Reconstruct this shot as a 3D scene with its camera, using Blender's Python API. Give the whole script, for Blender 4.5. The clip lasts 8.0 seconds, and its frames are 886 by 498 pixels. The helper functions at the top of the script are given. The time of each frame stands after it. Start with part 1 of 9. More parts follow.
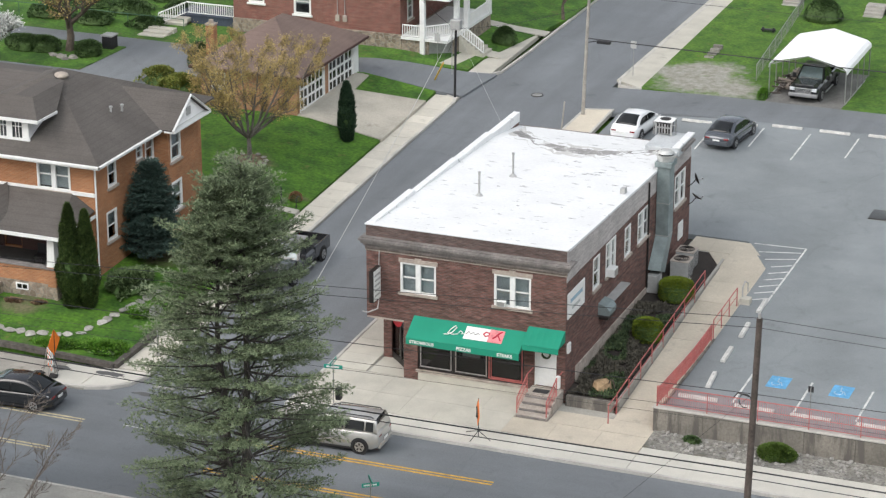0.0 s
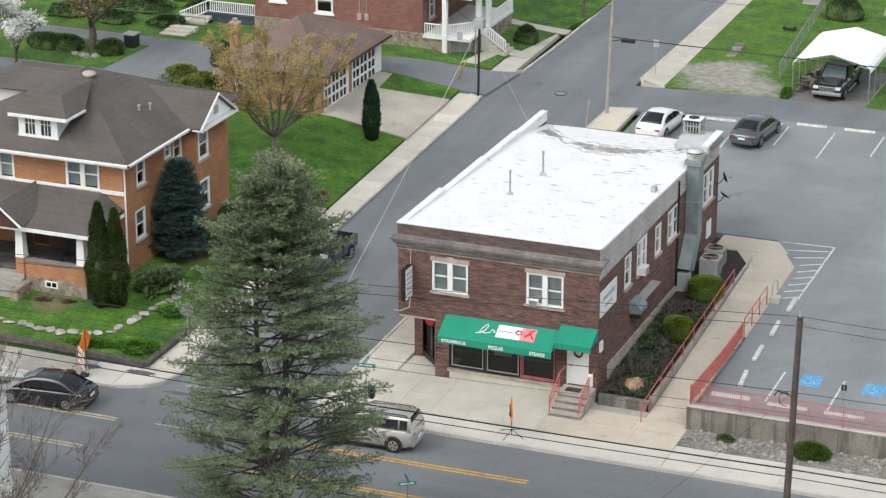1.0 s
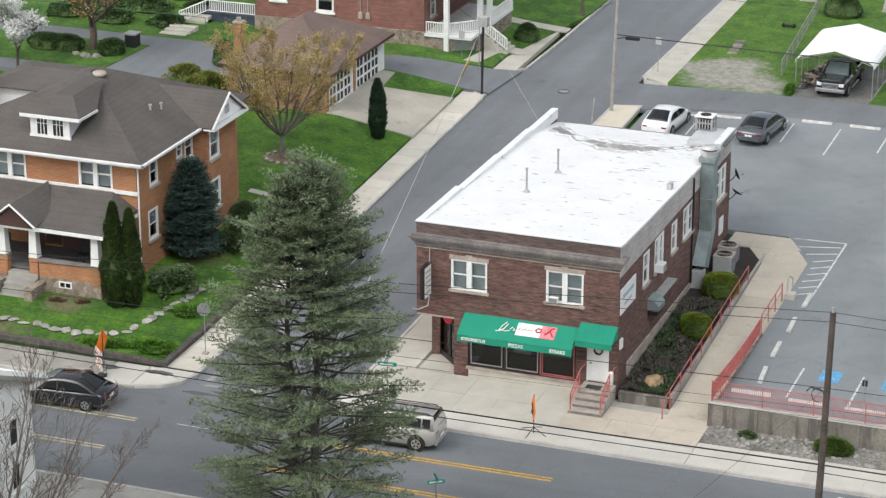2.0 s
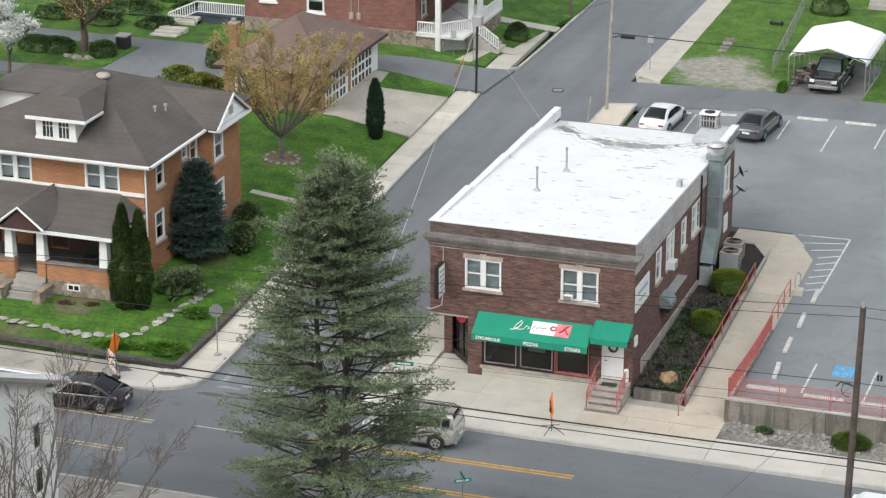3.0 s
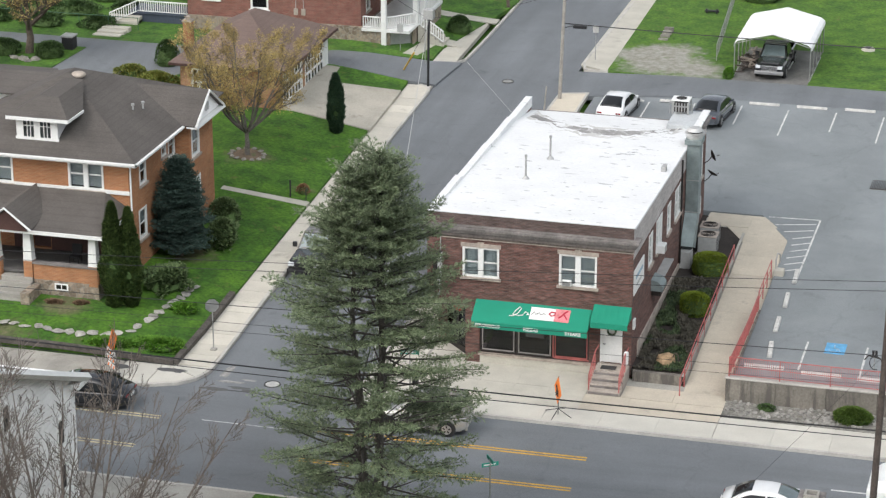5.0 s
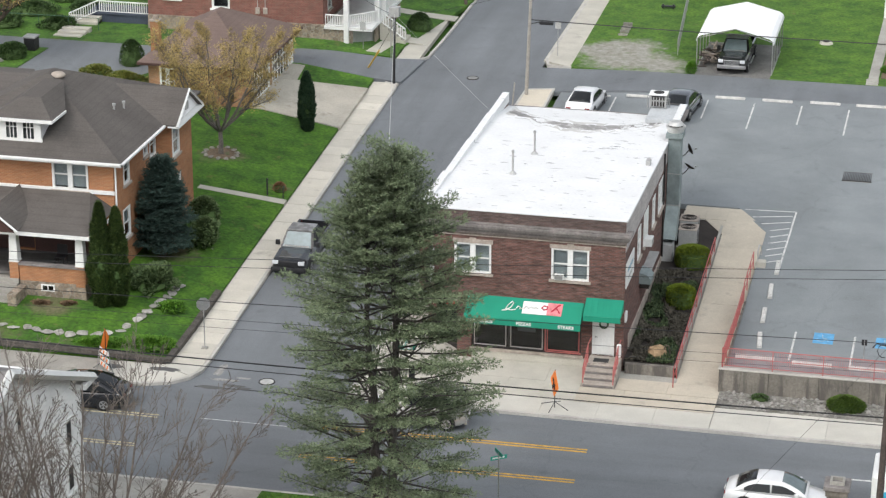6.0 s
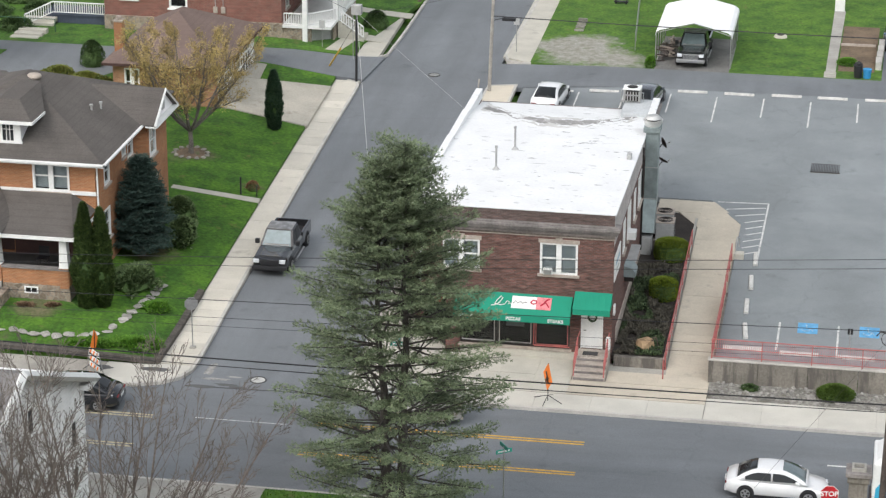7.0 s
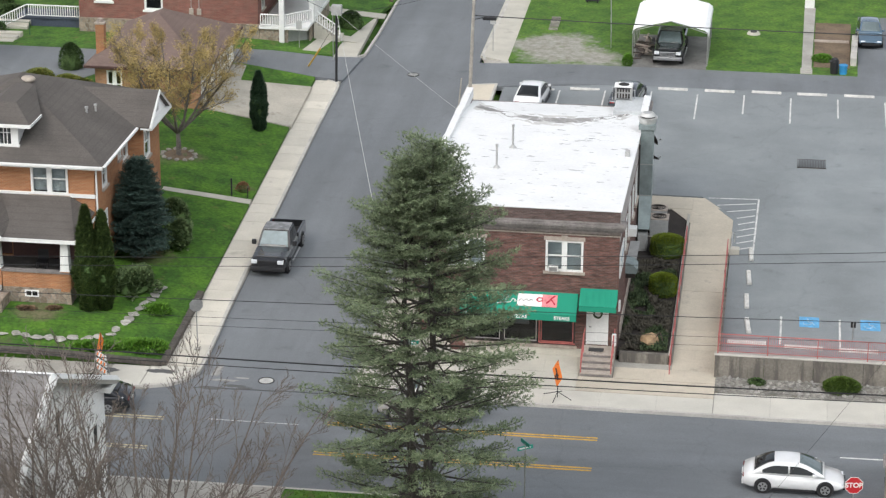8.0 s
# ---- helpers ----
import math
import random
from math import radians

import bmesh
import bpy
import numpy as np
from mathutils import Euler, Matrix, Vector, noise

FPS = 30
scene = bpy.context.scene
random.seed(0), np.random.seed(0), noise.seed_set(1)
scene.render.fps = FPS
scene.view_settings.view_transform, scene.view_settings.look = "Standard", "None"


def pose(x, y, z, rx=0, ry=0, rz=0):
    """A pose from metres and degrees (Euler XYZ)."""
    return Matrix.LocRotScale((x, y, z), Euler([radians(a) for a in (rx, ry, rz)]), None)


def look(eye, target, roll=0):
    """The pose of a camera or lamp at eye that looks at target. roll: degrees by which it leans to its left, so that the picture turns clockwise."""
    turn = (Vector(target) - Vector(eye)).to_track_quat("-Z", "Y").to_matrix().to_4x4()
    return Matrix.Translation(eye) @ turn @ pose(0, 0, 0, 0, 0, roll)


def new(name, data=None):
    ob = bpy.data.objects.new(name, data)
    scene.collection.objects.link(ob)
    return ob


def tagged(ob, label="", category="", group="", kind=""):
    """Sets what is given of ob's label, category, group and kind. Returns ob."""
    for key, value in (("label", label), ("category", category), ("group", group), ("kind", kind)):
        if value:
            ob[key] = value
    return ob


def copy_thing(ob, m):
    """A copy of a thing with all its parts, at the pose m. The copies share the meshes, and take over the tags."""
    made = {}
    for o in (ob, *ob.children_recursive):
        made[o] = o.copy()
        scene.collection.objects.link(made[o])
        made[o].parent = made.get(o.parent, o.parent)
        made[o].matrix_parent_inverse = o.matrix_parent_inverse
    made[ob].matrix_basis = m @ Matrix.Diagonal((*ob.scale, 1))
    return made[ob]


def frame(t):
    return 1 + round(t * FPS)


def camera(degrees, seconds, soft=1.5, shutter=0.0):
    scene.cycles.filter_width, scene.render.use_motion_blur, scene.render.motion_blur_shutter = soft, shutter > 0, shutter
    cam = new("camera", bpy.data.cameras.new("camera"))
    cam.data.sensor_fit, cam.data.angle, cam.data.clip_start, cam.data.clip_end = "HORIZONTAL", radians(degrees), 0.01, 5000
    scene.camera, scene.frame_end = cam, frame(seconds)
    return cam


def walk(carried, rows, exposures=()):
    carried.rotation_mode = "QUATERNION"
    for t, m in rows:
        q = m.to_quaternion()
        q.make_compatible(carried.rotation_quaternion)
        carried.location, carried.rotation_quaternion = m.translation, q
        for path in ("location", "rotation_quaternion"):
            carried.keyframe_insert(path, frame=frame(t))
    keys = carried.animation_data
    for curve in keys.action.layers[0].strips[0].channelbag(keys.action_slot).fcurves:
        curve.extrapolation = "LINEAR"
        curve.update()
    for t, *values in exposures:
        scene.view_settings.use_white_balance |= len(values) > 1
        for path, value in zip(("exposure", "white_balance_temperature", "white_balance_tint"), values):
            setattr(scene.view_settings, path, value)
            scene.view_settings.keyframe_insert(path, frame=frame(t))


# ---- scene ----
cam = camera(20.0, 8.0, 1.3)
PATH = [
    (0, (35.44, -105.103, 48.783), (34.748, -103.36, 48.09), 0.0),
    (0.5, (34.85, -105.339, 48.78), (34.158, -103.596, 48.086), 0.0),
    (1, (33.921, -105.674, 48.746), (33.23, -103.93, 48.052), 0.0),
    (1.5, (32.791, -106.111, 48.681), (32.111, -104.363, 47.987), 0.0),
    (3, (28.17, -107.935, 48.66), (27.55, -106.165, 47.966), 0.0),
    (3.5, (26.69, -108.832, 48.561), (26.096, -107.053, 47.868), 0.0),
    (4, (24.938, -109.731, 48.538), (24.374, -107.942, 47.844), 0.1),
    (4.5, (23.008, -110.627, 48.561), (22.478, -108.828, 47.867), 0.0),
    (6, (16.55, -113.234, 48.622), (16.136, -111.405, 47.927), 0.1),
    (6.5, (14.261, -114.02, 48.66), (13.891, -112.182, 47.965), 0.2),
    (7, (12.015, -114.673, 48.685), (11.685, -112.828, 47.989), 0.2),
    (7.5, (9.744, -115.238, 48.642), (9.45, -113.386, 47.946), 0.2),
    (8, (7.446, -115.752, 48.655), (7.186, -113.895, 47.96), 0.3),
]
walk(cam, [(t, look(eye, target, roll)) for t, eye, target, roll in PATH])

# ---- light ----
world = bpy.data.worlds.new("overcast")
scene.world = world
world.use_nodes = True
wn, wl = world.node_tree.nodes, world.node_tree.links
sky = wn.new("ShaderNodeTexSky")
sky.sky_type, sky.sun_disc = "NISHITA", False
sky.sun_elevation, sky.sun_rotation = radians(45), radians(222)
sky.air_density, sky.dust_density, sky.ozone_density = 1.0, 4.0, 1.0
grey = wn.new("ShaderNodeHueSaturation")
grey.inputs["Saturation"].default_value = 0.36
wl.new(sky.outputs[0], grey.inputs["Color"])
wl.new(grey.outputs[0], wn["Background"].inputs["Color"])
wn["Background"].inputs["Strength"].default_value = 0.15
sun = new("sun", bpy.data.lights.new("sun", "SUN"))
sun.data.energy, sun.data.angle, sun.data.color = 1.25, radians(25), (0.935, 0.98, 0.995)
sun.matrix_world = look((54, -60, 84), (0, 0, 0))
scene.view_settings.exposure = 0.33


# ---- materials ----
def nodes(name):
    m = bpy.data.materials.new(name)
    m.use_nodes = True
    return m, m.node_tree.nodes, m.node_tree.links, m.node_tree.nodes["Principled BSDF"]


def noise_tex(n, l, vec, scale, detail=4.0, rough=0.6):
    t = n.new("ShaderNodeTexNoise")
    t.inputs["Scale"].default_value, t.inputs["Detail"].default_value = scale, detail
    t.inputs["Roughness"].default_value = rough
    l.new(vec, t.inputs["Vector"])
    return t.outputs["Fac"]


def ramp(n, l, fac, stops):
    r = n.new("ShaderNodeValToRGB")
    e = r.color_ramp.elements
    while len(e) < len(stops):
        e.new(0.5)
    for el, (p, c) in zip(e, stops):
        el.position, el.color = p, (*c, 1)
    l.new(fac, r.inputs[0])
    return r.outputs[0]


def mixc(n, l, kind, fac, a, b):
    m = n.new("ShaderNodeMix")
    m.data_type, m.blend_type = "RGBA", kind
    for sock, v in ((m.inputs[0], fac), (m.inputs[6], a), (m.inputs[7], b)):
        if isinstance(v, (int, float)):
            sock.default_value = v
        elif isinstance(v, tuple):
            sock.default_value = (*v, 1)
        else:
            l.new(v, sock)
    return m.outputs[2]


def shade(c, k):
    return tuple(min(1.0, v * k) for v in c)


def mat(name, col, rough=0.8, big=0.5, fine=12.0, var=0.2, fvar=0.2, bump=0.15, metal=0.0, col2=None, spec=0.5, stain=None, each=0.0, coat=0.0, runs=None):
    """A worn surface: broad stains, fine grain, slight relief; col2 shows in patches; each: change from piece to piece."""
    m, n, l, p = nodes(name)
    pos = n.new("ShaderNodeNewGeometry").outputs["Position"]
    c2 = col2 or shade(col, 1 - var)
    a = ramp(n, l, noise_tex(n, l, pos, big, 6), [(0.36, c2), (0.64, shade(col, 1 + var * 0.4))])
    g = ramp(n, l, noise_tex(n, l, pos, fine, 3), [(0.25, (1 - fvar,) * 3), (0.75, (1 + fvar,) * 3)])
    c = mixc(n, l, "MULTIPLY", 1.0, a, g)
    if stain:
        at = pos
        if runs:
            mp = n.new("ShaderNodeMapping")
            mp.inputs["Scale"].default_value = runs
            l.new(pos, mp.inputs[0])
            at = mp.outputs[0]
        s = ramp(n, l, noise_tex(n, l, at, stain[1], 8, 0.7), [(stain[2], (0, 0, 0)), (stain[2] + 0.1, (1, 1, 1))])
        c = mixc(n, l, "MIX", s, c, stain[0])
    if each:
        oi = n.new("ShaderNodeObjectInfo")
        v = ramp(n, l, oi.outputs["Random"], [(0.0, (1 - each,) * 3), (1.0, (1 + each * 0.6,) * 3)])
        c = mixc(n, l, "MULTIPLY", 1.0, c, v)
    l.new(c, p.inputs["Base Color"])
    p.inputs["Roughness"].default_value, p.inputs["Metallic"].default_value = rough, metal
    p.inputs["Specular IOR Level"].default_value = spec
    p.inputs["Coat Weight"].default_value = coat
    if bump:
        b = n.new("ShaderNodeBump")
        b.inputs["Strength"].default_value, b.inputs["Distance"].default_value = bump, 0.03
        l.new(noise_tex(n, l, pos, fine, 4), b.inputs["Height"])
        l.new(b.outputs[0], p.inputs["Normal"])
    return m


def masonry(name, c1, c2, mortar, w=0.215, h=0.075, joint=0.012, dark=0.5, blot=0.9, seed=0.0):
    """Brickwork in courses along a wall, with darker and paler bricks and broad weathering."""
    m, n, l, p = nodes(name)
    pos = n.new("ShaderNodeNewGeometry").outputs["Position"]
    s = n.new("ShaderNodeSeparateXYZ")
    l.new(pos, s.inputs[0])
    ad = n.new("ShaderNodeMath")
    l.new(s.outputs[0], ad.inputs[0])
    l.new(s.outputs[1], ad.inputs[1])
    cb = n.new("ShaderNodeCombineXYZ")
    l.new(ad.outputs[0], cb.inputs[0])
    l.new(s.outputs[2], cb.inputs[1])
    cb.inputs[2].default_value = seed
    bt = n.new("ShaderNodeTexBrick")
    bt.inputs["Scale"].default_value = 1.0
    bt.inputs["Brick Width"].default_value, bt.inputs["Row Height"].default_value = w, h
    bt.inputs["Mortar Size"].default_value = joint
    bt.inputs["Color1"].default_value, bt.inputs["Color2"].default_value = (*c1, 1), (*c2, 1)
    bt.inputs["Mortar"].default_value = (*mortar, 1)
    l.new(cb.outputs[0], bt.inputs["Vector"])
    st = n.new("ShaderNodeMapping")
    st.inputs["Scale"].default_value = (1.0, 4.5, 1.0)
    l.new(cb.outputs[0], st.inputs[0])
    k = ramp(n, l, noise_tex(n, l, st.outputs[0], 1.5, 5, 0.75), [(0.36, (dark,) * 3), (0.64, (1.25,) * 3)])
    c = mixc(n, l, "MULTIPLY", blot, bt.outputs["Color"], k)
    k2 = ramp(n, l, noise_tex(n, l, pos, 0.35, 5), [(0.3, (0.8,) * 3), (0.7, (1.15,) * 3)])
    c = mixc(n, l, "MULTIPLY", 1.0, c, k2)
    l.new(c, p.inputs["Base Color"])
    p.inputs["Roughness"].default_value = 0.9
    b = n.new("ShaderNodeBump")
    b.inputs["Strength"].default_value, b.inputs["Distance"].default_value, b.invert = 0.5, 0.01, True
    l.new(bt.outputs["Fac"], b.inputs["Height"])
    l.new(b.outputs[0], p.inputs["Normal"])
    return m


def rubble(name, c1, c2, joint, scale=3.2):
    """Irregular fieldstones in mortar."""
    m, n, l, p = nodes(name)
    pos = n.new("ShaderNodeNewGeometry").outputs["Position"]
    v = n.new("ShaderNodeTexVoronoi")
    v.inputs["Scale"].default_value = scale
    l.new(pos, v.inputs["Vector"])
    e = n.new("ShaderNodeTexVoronoi")
    e.feature = "DISTANCE_TO_EDGE"
    e.inputs["Scale"].default_value = scale
    l.new(pos, e.inputs["Vector"])
    sp = n.new("ShaderNodeSeparateColor")
    l.new(v.outputs["Color"], sp.inputs[0])
    c = ramp(n, l, sp.outputs[0], [(0.1, c1), (0.9, c2)])
    j = ramp(n, l, e.outputs["Distance"], [(0.03, (0, 0, 0)), (0.07, (1, 1, 1))])
    c = mixc(n, l, "MIX", j, joint, c)
    g = ramp(n, l, noise_tex(n, l, pos, 9, 4), [(0.3, (0.7,) * 3), (0.7, (1.2,) * 3)])
    c = mixc(n, l, "MULTIPLY", 1.0, c, g)
    l.new(c, p.inputs["Base Color"])
    p.inputs["Roughness"].default_value = 0.92
    b = n.new("ShaderNodeBump")
    b.inputs["Strength"].default_value, b.inputs["Distance"].default_value = 0.8, 0.04
    l.new(j, b.inputs["Height"])
    l.new(b.outputs[0], p.inputs["Normal"])
    return m


def scuffed(name, col):
    """White roof coating with short dark scuffs, patches and a faint weave of repairs."""
    m, n, l, p = nodes(name)
    pos = n.new("ShaderNodeNewGeometry").outputs["Position"]
    st = n.new("ShaderNodeMapping")
    st.inputs["Scale"].default_value = (0.8, 1.9, 1.0)
    st.inputs["Rotation"].default_value = (0, 0, 0.3)
    l.new(pos, st.inputs[0])
    spots = ramp(n, l, noise_tex(n, l, st.outputs[0], 1.7, 4, 0.55), [(0.625, (0, 0, 0)), (0.67, (1, 1, 1))])
    area = ramp(n, l, noise_tex(n, l, pos, 0.22, 3), [(0.4, (0.2,) * 3), (0.58, (1, 1, 1))])
    fac = mixc(n, l, "MULTIPLY", 1.0, spots, area)
    base = ramp(n, l, noise_tex(n, l, pos, 0.5, 6), [(0.3, shade(col, 0.93)), (0.7, shade(col, 1.03))])
    c = mixc(n, l, "MIX", fac, base, shade(col, 0.36))
    fine = ramp(n, l, noise_tex(n, l, pos, 7, 3), [(0.3, (0.96,) * 3), (0.7, (1.03,) * 3)])
    c = mixc(n, l, "MULTIPLY", 1.0, c, fine)
    l.new(c, p.inputs["Base Color"])
    p.inputs["Roughness"].default_value = 0.75
    b = n.new("ShaderNodeBump")
    b.inputs["Strength"].default_value, b.inputs["Distance"].default_value = 0.2, 0.03
    l.new(noise_tex(n, l, pos, 4, 4), b.inputs["Height"])
    l.new(b.outputs[0], p.inputs["Normal"])
    return m


def leafy(name, c1, c2, rough=0.7, trans=0.25):
    """Foliage, each clump and leaf of a slightly different green."""
    m, n, l, p = nodes(name)
    g = n.new("ShaderNodeNewGeometry")
    oi = n.new("ShaderNodeObjectInfo")
    c = ramp(n, l, g.outputs["Random Per Island"], [(0.0, c1), (1.0, c2)])
    k = ramp(n, l, noise_tex(n, l, g.outputs["Position"], 0.9, 3), [(0.3, (0.65,) * 3), (0.7, (1.25,) * 3)])
    c = mixc(n, l, "MULTIPLY", 1.0, c, k)
    l.new(c, p.inputs["Base Color"])
    p.inputs["Roughness"].default_value = rough
    p.inputs["Specular IOR Level"].default_value = 0.25
    return m


def glass(name, tint=(0.9, 0.95, 0.95), rough=0.02):
    m, n, l, p = nodes(name)
    p.inputs["Base Color"].default_value = (*tint, 1)
    p.inputs["Roughness"].default_value = rough
    p.inputs["Transmission Weight"].default_value = 1.0
    p.inputs["IOR"].default_value = 1.45
    return m


def shingles(name, col, course=0.16):
    """Asphalt shingles: fine courses up the slope, granules and faded patches."""
    m, n, l, p = nodes(name)
    pos = n.new("ShaderNodeNewGeometry").outputs["Position"]
    s = n.new("ShaderNodeSeparateXYZ")
    l.new(pos, s.inputs[0])
    a = ramp(n, l, noise_tex(n, l, pos, 0.45, 6), [(0.3, shade(col, 0.8)), (0.7, shade(col, 1.15))])
    g = ramp(n, l, noise_tex(n, l, pos, 16, 3), [(0.25, (0.72,) * 3), (0.75, (1.28,) * 3)])
    c = mixc(n, l, "MULTIPLY", 1.0, a, g)
    w = n.new("ShaderNodeTexWave")
    w.wave_type, w.bands_direction, w.wave_profile = "BANDS", "Z", "SAW"
    w.inputs["Scale"].default_value = 0.314 / course / 1.0
    w.inputs["Distortion"].default_value = 0.3
    l.new(pos, w.inputs["Vector"])
    k = ramp(n, l, w.outputs["Fac"], [(0.0, (0.86,) * 3), (0.25, (1.0,) * 3)])
    c = mixc(n, l, "MULTIPLY", 1.0, c, k)
    l.new(c, p.inputs["Base Color"])
    p.inputs["Roughness"].default_value = 0.95
    b = n.new("ShaderNodeBump")
    b.inputs["Strength"].default_value, b.inputs["Distance"].default_value = 0.4, 0.01
    l.new(noise_tex(n, l, pos, 20, 4), b.inputs["Height"])
    l.new(b.outputs[0], p.inputs["Normal"])
    return m


def asphalt_mat(name, col, patch, crack=True):
    m, n, l, p = nodes(name)
    pos = n.new("ShaderNodeNewGeometry").outputs["Position"]
    a = ramp(n, l, noise_tex(n, l, pos, 0.12, 6, 0.65), [(0.3, shade(col, 0.86)), (0.7, shade(col, 1.12))])
    st = n.new("ShaderNodeMapping")
    st.inputs["Scale"].default_value = patch
    l.new(pos, st.inputs[0])
    tr = ramp(n, l, noise_tex(n, l, st.outputs[0], 1.0, 4), [(0.3, (0.87,) * 3), (0.7, (1.1,) * 3)])
    c = mixc(n, l, "MULTIPLY", 1.0, a, tr)
    g = ramp(n, l, noise_tex(n, l, pos, 22, 3), [(0.25, (0.8,) * 3), (0.75, (1.2,) * 3)])
    c = mixc(n, l, "MULTIPLY", 1.0, c, g)
    oil = ramp(n, l, noise_tex(n, l, pos, 0.7, 8, 0.6), [(0.62, (1,) * 3), (0.76, (0.76,) * 3)])
    c = mixc(n, l, "MULTIPLY", 1.0, c, oil)
    if crack:
        wp = n.new("ShaderNodeVectorMath")
        wp.operation = "ADD"
        wob = n.new("ShaderNodeTexNoise")
        wob.inputs["Scale"].default_value = 1.2
        l.new(pos, wob.inputs["Vector"])
        l.new(pos, wp.inputs[0])
        l.new(wob.outputs["Color"], wp.inputs[1])
        e = n.new("ShaderNodeTexVoronoi")
        e.feature = "DISTANCE_TO_EDGE"
        e.inputs["Scale"].default_value = 0.11
        l.new(wp.outputs[0], e.inputs["Vector"])
        ck = ramp(n, l, e.outputs["Distance"], [(0.0035, (0.62,) * 3), (0.007, (1,) * 3)])
        c = mixc(n, l, "MULTIPLY", 0.2, c, ck)
    l.new(c, p.inputs["Base Color"])
    p.inputs["Roughness"].default_value = 0.85
    b = n.new("ShaderNodeBump")
    b.inputs["Strength"].default_value, b.inputs["Distance"].default_value = 0.35, 0.01
    l.new(noise_tex(n, l, pos, 40, 3), b.inputs["Height"])
    l.new(b.outputs[0], p.inputs["Normal"])
    return m


ASPHALT = asphalt_mat("worn_asphalt", (0.162, 0.174, 0.184), (0.05, 0.6, 1))
LANE_ASPHALT = asphalt_mat("side_street_asphalt", (0.168, 0.18, 0.191), (0.6, 0.05, 1))
LOT_ASPHALT = asphalt_mat("parking_lot_asphalt", (0.22, 0.238, 0.246), (0.25, 0.25, 1))
CONCRETE = mat("sidewalk_concrete", (0.5, 0.475, 0.41), 0.9, 0.6, 14, 0.12, 0.1, 0.1, each=0.06, stain=((0.33, 0.31, 0.27), 0.8, 0.62))
BASE_CONCRETE = mat("old_concrete", (0.36, 0.345, 0.31), 0.9, 0.6, 12, 0.2, 0.15, 0.2)
KERB = mat("kerb_concrete", (0.5, 0.48, 0.44), 0.9, 0.7, 12, 0.2, 0.15, 0.2)
WARM_CONCRETE = mat("tan_concrete_walk", (0.53, 0.474, 0.385), 0.9, 0.5, 12, 0.12, 0.12, 0.1, each=0.06, stain=((0.4, 0.36, 0.3), 0.7, 0.58))
DRIVE = mat("driveway_concrete", (0.42, 0.39, 0.33), 0.9, 0.4, 10, 0.2, 0.15, 0.1, stain=((0.22, 0.2, 0.17), 0.5, 0.6))
WALL_CONC = mat("weathered_retaining_wall", (0.225, 0.205, 0.175), 0.92, 0.5, 8, 0.3, 0.2, 0.3, stain=((0.12, 0.108, 0.095), 1.6, 0.48), runs=(1.0, 1.0, 0.18))
GRASS = mat("mown_grass", (0.07, 0.16, 0.015), 0.95, 0.7, 5, 0.3, 0.5, 1.0, col2=(0.03, 0.086, 0.009), stain=((0.1, 0.115, 0.03), 1.1, 0.57))


def worn_yard(name, spots, tones=((0.17, 0.17, 0.13), (0.4, 0.39, 0.35)), grass=((0.066, 0.15, 0.011), (0.03, 0.086, 0.008))):
    """Mown grass with patches worn down to grit round the given places (x, y, radius)."""
    m = mat(name, grass[0], 0.95, 0.7, 5, 0.3, 0.5, 1.0, col2=grass[1], stain=((0.11, 0.125, 0.03), 1.1, 0.6))
    n, l = m.node_tree.nodes, m.node_tree.links
    p = n["Principled BSDF"]
    c = p.inputs["Base Color"].links[0].from_socket
    pos = n.new("ShaderNodeNewGeometry").outputs["Position"]
    edge = noise_tex(n, l, pos, 0.7, 8, 0.7)
    grit = ramp(n, l, noise_tex(n, l, pos, 2.2, 7, 0.75), [(0.35, tones[0]), (0.65, tones[1])])
    for x, y, r in spots:
        d = n.new("ShaderNodeVectorMath")
        d.operation = "DISTANCE"
        l.new(pos, d.inputs[0])
        d.inputs[1].default_value = (x, y, 1.5)
        k = n.new("ShaderNodeMath")
        k.operation = "DIVIDE"
        l.new(d.outputs["Value"], k.inputs[0])
        k.inputs[1].default_value = r
        s = n.new("ShaderNodeMath")
        s.operation = "ADD"
        l.new(k.outputs[0], s.inputs[0])
        l.new(edge, s.inputs[1])
        f = ramp(n, l, s.outputs[0], [(0.0, (1, 1, 1)), (0.74, (1, 1, 1)), (1.0, (0, 0, 0))])
        c = mixc(n, l, "MIX", f, c, grit)
    l.new(c, p.inputs["Base Color"])
    return m


WORN_YARD = worn_yard("grass_worn_to_grit", ((-7.6, 49.6, 7.0), (-5.4, 48.8, 5.0), (-9.3, 51.6, 5.4), (-7.6, 52.6, 4.8), (-0.3, 47.0, 3.4)), tones=((0.2, 0.19, 0.145), (0.36, 0.35, 0.315)), grass=((0.077, 0.156, 0.014), (0.036, 0.097, 0.009)))
WORN_LAWN = worn_yard("lawn_with_bare_patches", ((-29.5, -0.5, 2.9), (-31.5, -3.4, 3.4), (-35.0, -3.3, 4.0), (-28.0, 23.3, 3.2), (-25.9, 8.6, 3.6), (-23.2, 20.0, 2.2), (-27.8, -3.5, 2.4)), ((0.055, 0.07, 0.022), (0.17, 0.15, 0.085)), ((0.062, 0.146, 0.009), (0.028, 0.086, 0.006)))
SOIL = mat("bare_soil", (0.16, 0.115, 0.075), 0.95, 0.5, 8, 0.3, 0.3, 0.5)
MULCH = mat("dark_mulch", (0.034, 0.027, 0.023), 0.95, 0.8, 18, 0.4, 0.5, 0.8)
